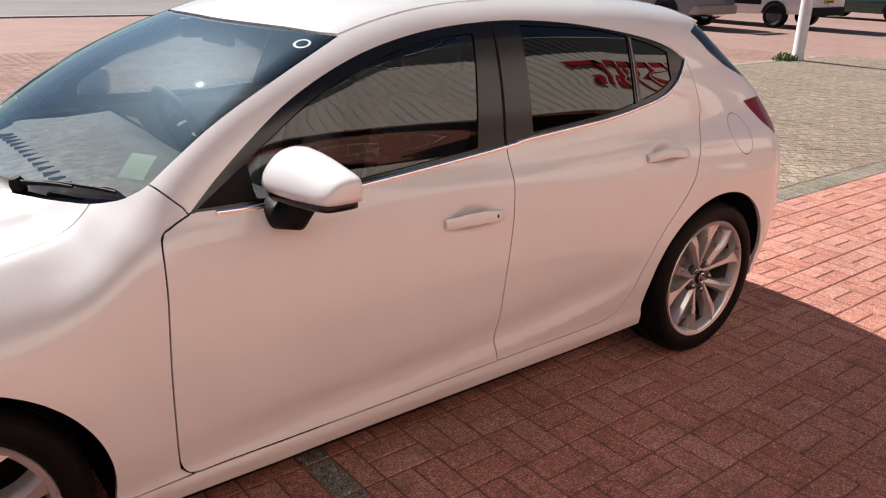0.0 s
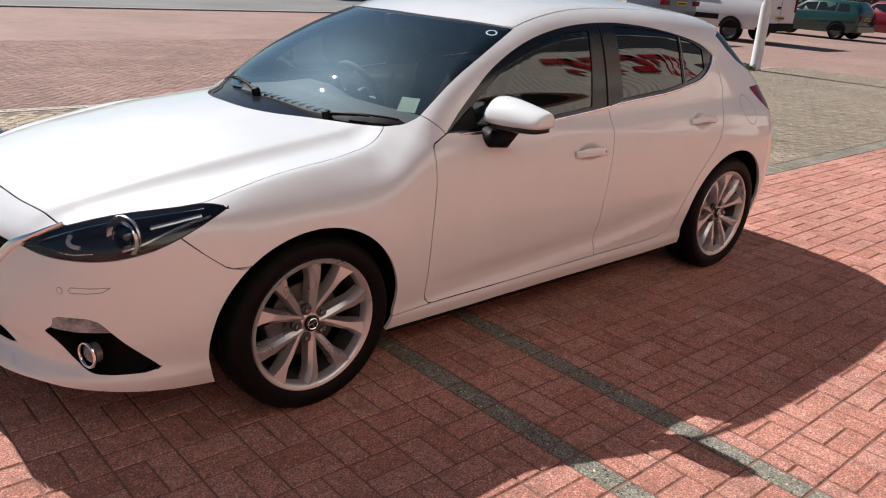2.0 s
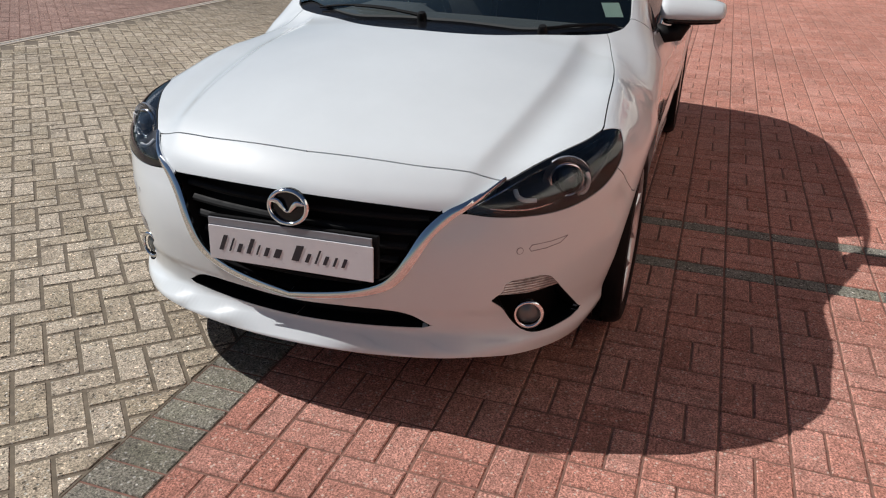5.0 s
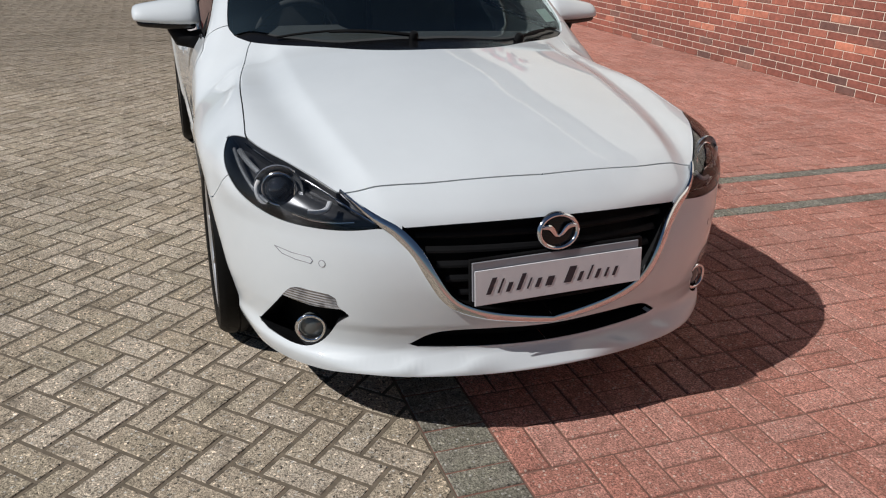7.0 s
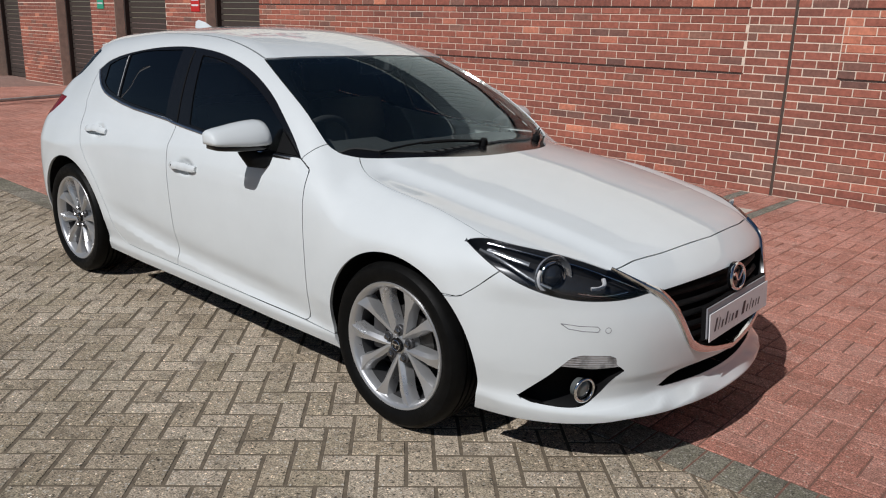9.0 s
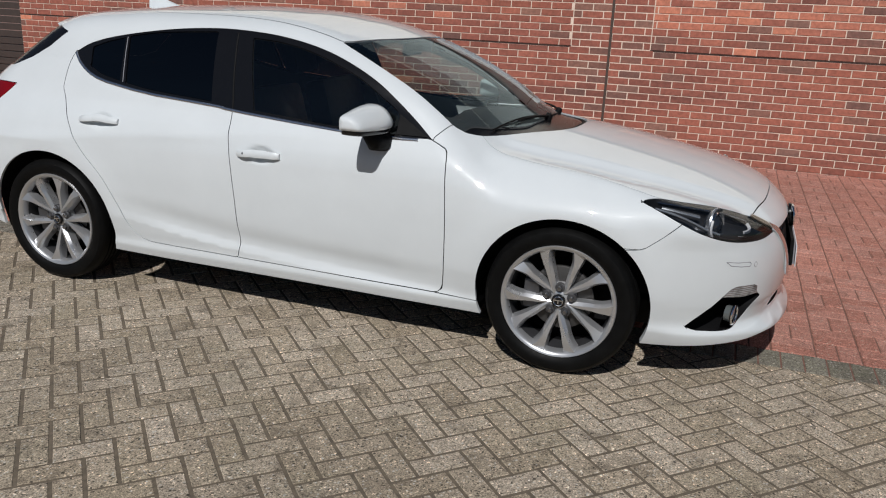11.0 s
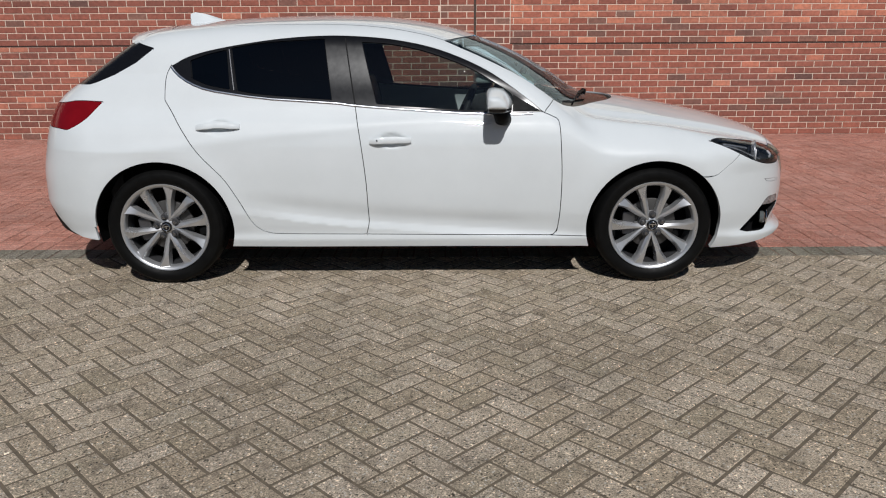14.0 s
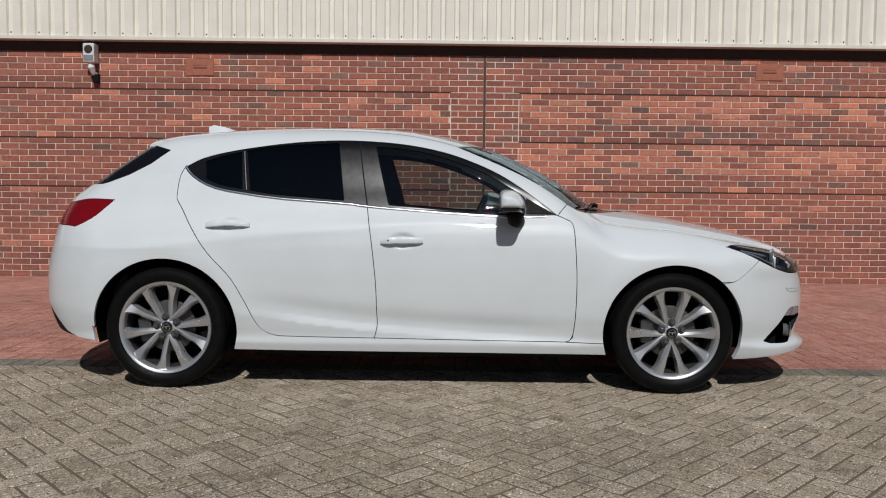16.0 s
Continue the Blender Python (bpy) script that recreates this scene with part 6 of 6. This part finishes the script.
# mesh fence panel on rubber feet, west of the car
mesh_fence = empty("mesh_fence", (-11.2, 1.25, 0), "grey temporary mesh fence panel on rubber feet", "fence")
run = Vector((-2.4, -2.85, 0))
along = run.normalized()
for f in (0.0, 1.0):
    part("fence_post", tube([run * f + Vector((0, 0, 0.05)), run * f + Vector((0, 0, 2.05))], 0.021, 10), STEEL, mesh_fence)
    bm = bmesh.new()
    add_box(bm, (-0.35, -0.12, 0), (0.35, 0.12, 0.14), 0.03, Matrix.Translation(run * f))
    part("rubber_foot", bm, BLACK_MATT, mesh_fence)
for z in (0.16, 2.0):
    part("fence_rail", tube([Vector((0, 0, z)), run + Vector((0, 0, z))], 0.019, 8), STEEL, mesh_fence)
for k in range(1, 24):
    part("wire", tube([run * (k / 24) + Vector((0, 0, 0.16)), run * (k / 24) + Vector((0, 0, 2.0))], 0.0022, 4), STEEL, mesh_fence)
for k in range(1, 9):
    part("wire", tube([Vector((0, 0, 0.16 + k * 0.2)), run + Vector((0, 0, 0.16 + k * 0.2))], 0.0022, 4), STEEL, mesh_fence)
bar = empty("barrier_pole", (0, 0, 0), "grey pole with a yellow end lying on the paving", "pole")
part("pole_tube", tube([(-11.3, 2.0, 0.07), (-12.2, 4.5, 0.07)], 0.03, 10), STEEL, bar)
bm = bmesh.new()
add_box(bm, (-0.07, -0.10, 0.0), (0.07, 0.10, 0.16), 0.02, Matrix.Translation((-11.9, 4.75, 0)))
part("pole_end", bm, YELLOW, bar)
for sx in (-11.3, -12.2):
    bm = bmesh.new()
    add_box(bm, (-0.09, -0.09, 0), (0.09, 0.09, 0.05), 0.01, Matrix.Translation((sx, 2.0 if sx > -12 else 4.5, 0)))
    part("pole_foot", bm, BLACK_MATT, bar)
far = empty("glazed_building", (-62, 8, 0), "low pale building with a long glazed shopfront, far off", "building")
part("facade", box((-4, -14, 0), (4, 6.5, 6), 0.05), plain("pale_render", (0.42, 0.40, 0.38), 0.7), far)
for k in range(6):
    w_ = part("window", box((4.0, -13 + k * 3.2, 0.7), (4.06, -10.2 + k * 3.2, 3.0), 0.01), plain("dark_shop_glass", (0.05, 0.06, 0.065), 0.08) if k == 0 else bpy.data.materials["dark_shop_glass"], far)
part("stall_riser", box((4.0, -14, 0), (4.08, 6.5, 0.6)), plain("dark_red_riser", (0.20, 0.03, 0.03), 0.5), far)


# pale worn painted blocks
for n, (x, y) in enumerate(((0.57, 4.02), (-6.95, 4.22))):
    part("paint_mark", box((x - 0.17, y - 0.19, 0.001), (x + 0.17, y + 0.19, 0.0035)), plain("worn_white_paint", (0.50, 0.46, 0.40), 0.8, vary=0.3, scale=25) if n == 0 else bpy.data.materials["worn_white_paint"], paving_line if n == 0 else paving_red)


# ---- parked vehicles ----
def add_loft(bm, stations):
    """Closed rings of points, joined one to the next, capped at both ends."""
    rings = [[bm.verts.new(p) for p in st] for st in stations]
    n = len(rings[0])
    for a, b in zip(rings, rings[1:]):
        for k in range(n):
            bm.faces.new((a[k], a[(k + 1) % n], b[(k + 1) % n], b[k]))
    bm.faces.new(rings[0])
    bm.faces.new(rings[-1][::-1])
    bmesh.ops.recalc_face_normals(bm, faces=bm.faces)


def vehicle(name, place, label, paint, length, width, wheel_r, wheels, stations, side_windows, rear_window, lamps, plate_z, extra=None, lower=None):
    """A parked vehicle that heads towards -y; stations run from tail to nose: (y from the tail, floor, belt, top, half-width, half-width of the roof)."""
    v = empty(name, place, label, "van" if "van" in name else "car", "vehicles parked in a row")
    rings = []
    for y, zf, zb, zt, w, wt in stations:
        right = [(w * 0.90, zf), (w * 0.985, zf + 0.12), (w, (zf + zb) / 2), (w * 0.985, zb - 0.06), (w * 0.95, zb), (wt + 0.04, zt - 0.09), (wt * 0.93, zt - 0.02), (wt * 0.5, zt)]
        ring_ = [(-x, -y, z) for x, z in right[::-1]]
        rings.append([(x, -y, z) for x, z in right] + ring_)
    bm = bmesh.new()
    add_loft(bm, rings)
    part("body", bm, paint, v, smooth=True, auto=38)

    def wall_x(y, z):
        for a, b in zip(stations, stations[1:]):
            if a[0] <= y <= b[0]:
                f = (y - a[0]) / (b[0] - a[0] + 1e-9)
                s = [p + f * (q - p) for p, q in zip(a, b)]
                g = min(max((z - s[2]) / (s[3] - 0.09 - s[2]), 0), 1)
                return s[4] * 0.95 + g * (s[5] + 0.04 - s[4] * 0.95)
        return width / 2
    for s in (1, -1):
        for quad in side_windows:
            bm = bmesh.new()
            pts = [Vector((s * (wall_x(y, z) + 0.006), -y, z)) for y, z in quad]
            bm.faces.new([bm.verts.new(p) for p in pts])
            part("window", bm, DARK_GLASS, v)
        for y in wheels:
            w = empty("wheel", (s * (width / 2 - 0.11), -y, wheel_r))
            w.parent = v
            spin = pose(0, 0, 0, 0, 90 * s, 0)
            part("tyre", lathe([(wheel_r * 0.66, 0.10), (wheel_r * 0.8, 0.125), (wheel_r * 0.97, 0.11), (wheel_r, 0.05), (wheel_r, -0.1), (wheel_r * 0.66, -0.1)], 28, spin), RUBBER, w, smooth=True, auto=35)
            part("rim", lathe([(0.0, 0.075), (wheel_r * 0.2, 0.08), (wheel_r * 0.5, 0.07), (wheel_r * 0.62, 0.10), (wheel_r * 0.68, 0.11)], 20, spin), ALLOY_DARK_SHADE if "green" in label or "van" in name else ALLOY, w, smooth=True, auto=35)
            bm = bmesh.new()
            add_lathe(bm, [(0.0, 0.0), (wheel_r * 1.16, 0.0)], 28, Matrix.Translation((s * (width / 2 + 0.004), -y, wheel_r)) @ spin)
            for vert in list(bm.verts):
                if vert.co.z < stations[1][1] - 0.02:
                    vert.co.z = stations[1][1] - 0.02
            part("wheel_arch", bm, BLACK_MATT, v)
        lx, lz0, lz1, lw = lamps
        bm = bmesh.new()
        add_box(bm, (s * lx - lw / 2, -0.10, lz0), (s * lx + lw / 2, 0.03, lz1), 0.025)
        part("tail_lamp", bm, RED_LENS, v)
    bm = bmesh.new()
    bm.faces.new([bm.verts.new((x, 0.006 - y, z)) for x, y, z in rear_window])
    part("rear_window", bm, DARK_GLASS, v)
    bm = bmesh.new()
    add_box(bm, (-0.26, 0.0, plate_z), (0.26, 0.035, plate_z + 0.11), 0.004)
    np_ = part("rear_plate", bm, plain("yellow_plate", (0.70, 0.47, 0.03), 0.4) if "yellow_plate" not in bpy.data.materials else bpy.data.materials["yellow_plate"], v)
    bm = bmesh.new()
    add_box(bm, (-0.21, 0.034, plate_z + 0.03), (0.21, 0.038, plate_z + 0.08))
    part("plate_bar", bm, INK, np_)
    bm = bmesh.new()
    add_box(bm, (-width / 2 + 0.06, -0.25, stations[1][1] - 0.04), (width / 2 - 0.06, 0.05, stations[1][1] + 0.20), 0.04)
    part("rear_bumper", bm, lower or paint, v)
    if extra:
        extra(v)
    return v


DARK_GLASS = plain("dark_parked_glass", (0.015, 0.018, 0.021), 0.05, vary=0.05)
SILVER = paint_material("silver_blue_paint", (0.13, 0.155, 0.19), 0.3)
VAN_WHITE = paint_material("van_white_paint", (0.68, 0.69, 0.72), 0.35)
GREEN = paint_material("dark_green_paint", (0.012, 0.055, 0.045), 0.3)
RED_PAINT = paint_material("dark_red_paint", (0.22, 0.012, 0.025), 0.3)


def suv_extra(v):
    for s in (1, -1):
        part("roof_rail", tube([(s * 0.70, -0.5, 1.83), (s * 0.70, -2.6, 1.83)], 0.02), BLACK_MATT, v)
    part("spoiler", box((-0.70, -0.25, 1.74), (0.70, 0.12, 1.80), 0.02), BLACK_GLOSS, v)


vehicle("suv_car", (-18.6, -10.7, 0), "silver-blue large sport utility car with black roof glass", SILVER, 4.85, 1.98, 0.38, (0.98, 3.90),
        [(0.0, 0.55, 1.12, 1.15, 0.84, 0.76), (0.06, 0.42, 1.16, 1.45, 0.93, 0.70), (0.35, 0.30, 1.18, 1.78, 0.98, 0.70), (1.2, 0.28, 1.20, 1.84, 0.99, 0.70), (2.6, 0.28, 1.18, 1.82, 0.99, 0.68), (3.1, 0.28, 1.16, 1.60, 0.99, 0.64), (3.6, 0.28, 1.12, 1.20, 0.98, 0.75), (4.5, 0.30, 1.02, 1.05, 0.93, 0.78), (4.85, 0.45, 0.80, 0.85, 0.78, 0.70)],
        [[(0.45, 1.24), (1.25, 1.24), (1.25, 1.68), (0.62, 1.66)], [(1.32, 1.24), (2.15, 1.22), (2.1, 1.68), (1.32, 1.68)], [(2.22, 1.22), (3.2, 1.20), (2.75, 1.62), (2.2, 1.68)]],
        [(-0.66, 0.08, 1.22), (0.66, 0.08, 1.22), (0.60, 0.32, 1.70), (-0.60, 0.32, 1.70)], (0.78, 0.98, 1.12, 0.34), 0.98, suv_extra, plain("champagne_trim", (0.33, 0.29, 0.26), 0.35, 0.3))


def van_extra(v):
    for s in (1, -1):
        part("rub_strip", box((s * 1.0 - 0.02, -2.9, 0.62), (s * 1.0 + 0.02, -1.5, 0.78), 0.01), BLACK_MATT, v)
        bm = bmesh.new()
        add_box(bm, (s * 1.0 - 0.012, -4.0, 1.22), (s * 1.0 + 0.012, -1.6, 1.25), 0.004)
        part("slide_track", bm, BLACK_MATT, v)
        for k in range(7):
            bm = bmesh.new()
            add_box(bm, (s * 1.006 - 0.004, -1.7 - k * 0.22, 1.45), (s * 1.006 + 0.004, -1.56 - k * 0.22, 1.62))
            part("name_bar", bm, INK, v)
    part("door_seam", box((-0.006, -0.02, 0.55), (0.006, 0.006, 2.0)), BLACK_MATT, v)
    part("door_catch", box((0.08, 0.0, 1.05), (0.24, 0.03, 1.12), 0.01), BLACK_MATT, v)


vehicle("panel_van", (-21.95, -9.3, 0), "white panel van with black rubbing strips and dark name bars", VAN_WHITE, 5.3, 2.02, 0.35, (1.05, 4.3),
        [(0.0, 0.50, 1.30, 2.02, 0.95, 0.84), (0.05, 0.42, 1.30, 2.08, 1.0, 0.86), (2.0, 0.34, 1.30, 2.12, 1.01, 0.86), (3.4, 0.34, 1.28, 2.08, 1.01, 0.84), (3.9, 0.34, 1.22, 1.75, 1.0, 0.78), (4.4, 0.34, 1.15, 1.25, 0.98, 0.85), (5.1, 0.36, 1.0, 1.05, 0.93, 0.80), (5.3, 0.45, 0.8, 0.85, 0.80, 0.70)],
        [[(3.05, 1.32), (3.95, 1.28), (3.6, 1.82), (3.05, 1.85)]], [(-0.70, 0.0, 1.45), (-0.15, 0.0, 1.45), (-0.15, 0.0, 1.46), (-0.70, 0.0, 1.46)], (0.93, 0.95, 1.35, 0.10), 0.72, van_extra, BLACK_MATT)
vehicle("small_hatchback", (-29.6, -9.7, 0), "dark green small hatchback with a black roof", GREEN, 3.9, 1.74, 0.31, (0.72, 3.25),
        [(0.0, 0.45, 0.95, 1.0, 0.76, 0.68), (0.06, 0.34, 0.98, 1.15, 0.84, 0.62), (0.3, 0.26, 1.0, 1.38, 0.87, 0.62), (1.2, 0.24, 1.0, 1.43, 0.87, 0.62), (2.1, 0.24, 0.98, 1.40, 0.87, 0.60), (2.6, 0.24, 0.96, 1.10, 0.87, 0.62), (2.8, 0.24, 0.95, 1.0, 0.87, 0.66), (3.7, 0.26, 0.82, 0.86, 0.80, 0.66), (3.9, 0.36, 0.65, 0.7, 0.66, 0.58)],
        [[(0.35, 1.02), (0.85, 1.02), (0.85, 1.30), (0.48, 1.29)], [(0.92, 1.02), (1.6, 1.01), (1.6, 1.31), (0.92, 1.31)], [(1.67, 1.01), (2.45, 0.99), (2.1, 1.28), (1.67, 1.31)]],
        [(-0.58, 0.07, 1.02), (0.58, 0.07, 1.02), (0.52, 0.27, 1.32), (-0.52, 0.27, 1.32)], (0.66, 0.66, 0.92, 0.20), 0.72)
vehicle("red_hatchback", (-33.95, -8.6, 0), "dark red family hatchback with silver wheels", RED_PAINT, 4.4, 1.84, 0.33, (0.85, 3.55),
        [(0.0, 0.45, 0.98, 1.02, 0.80, 0.70), (0.06, 0.34, 1.0, 1.1, 0.88, 0.66), (0.5, 0.26, 1.02, 1.42, 0.92, 0.64), (1.4, 0.24, 1.02, 1.52, 0.92, 0.64), (2.3, 0.24, 1.0, 1.48, 0.92, 0.62), (3.0, 0.24, 0.98, 1.08, 0.92, 0.64), (4.1, 0.26, 0.86, 0.9, 0.86, 0.68), (4.4, 0.36, 0.7, 0.75, 0.70, 0.6)],
        [[(0.62, 1.06), (1.35, 1.05), (1.35, 1.40), (0.85, 1.36)], [(1.42, 1.05), (2.75, 1.01), (2.3, 1.36), (1.42, 1.40)]],
        [(-0.60, 0.09, 1.06), (0.60, 0.09, 1.06), (0.54, 0.42, 1.34), (-0.54, 0.42, 1.34)], (0.72, 0.80, 1.0, 0.26), 0.78)

# scrub on a bank behind the parked row
scrub = bmesh.new()
bush = random.Random(11)
for k in range(2600):
    f, d = bush.uniform(0, 1), bush.uniform(0, 9)
    p = Vector((-42 - 38 * f - d * 0.7, -44 + 32 * f - d * 0.7, bush.uniform(0.1, 1.5 + d * 0.5)))
    u = Vector((bush.uniform(-1, 1), bush.uniform(-1, 1), bush.uniform(-1, 1))).normalized()
    w = u.orthogonal().normalized()
    s = bush.uniform(0.15, 0.45)
    scrub.faces.new([scrub.verts.new(p + q) for q in (u * s, w * s * 0.7, -u * s, -w * s * 0.7)])
n_ = Nodes("scrub_leaves")
scrub_ob = tagged(part("scrub", scrub, n_.done(n_.ramp(n_.island(), (0.0, (0.05, 0.06, 0.025)), (0.5, (0.10, 0.095, 0.05)), (1.0, (0.16, 0.13, 0.08))), 0.8)), "dull green and brown scrub on a bank", "bushes", kind="stuff")
bank = tagged(part("bank", box((-140, -120, -0.05), (-62, -40, 6.0), 0.5), plain("bank_earth", (0.12, 0.10, 0.06), 0.9, vary=0.3, scale=1)), "brown earth bank behind the yard", "bank", kind="structure")
box_red = empty("red_container", (-58, -10, 0), "plain red steel container at the yard's edge", "container")
part("container_body", box((-1.2, -3, 0.1), (1.2, 3, 2.7), 0.03), plain("container_red", (0.30, 0.03, 0.03), 0.5), box_red)
for k in range(12):
    part("container_rib", box((1.2, -2.8 + k * 0.5, 0.2), (1.23, -2.6 + k * 0.5, 2.6), 0.005), bpy.data.materials["container_red"], box_red)


# ---- single pieces of paving and wall ----
def single_pieces():
    for name, parent, polys, material, joint, chamfer in NEAR:
        for poly in polys:
            v, f = [], []
            block_faces(poly, v, f, joint, chamfer)
            if f:
                child(name, mesh_of(name, v, f, material), parent)
    for s, t, z0, z1, out, kind in WALL_NEAR:
        v, f = [], []
        brick_faces(v, f, s, t, z0, z1, out)
        child("brick", mesh_of("brick", v, f, BRICKS[kind]), wall)


single_pieces()
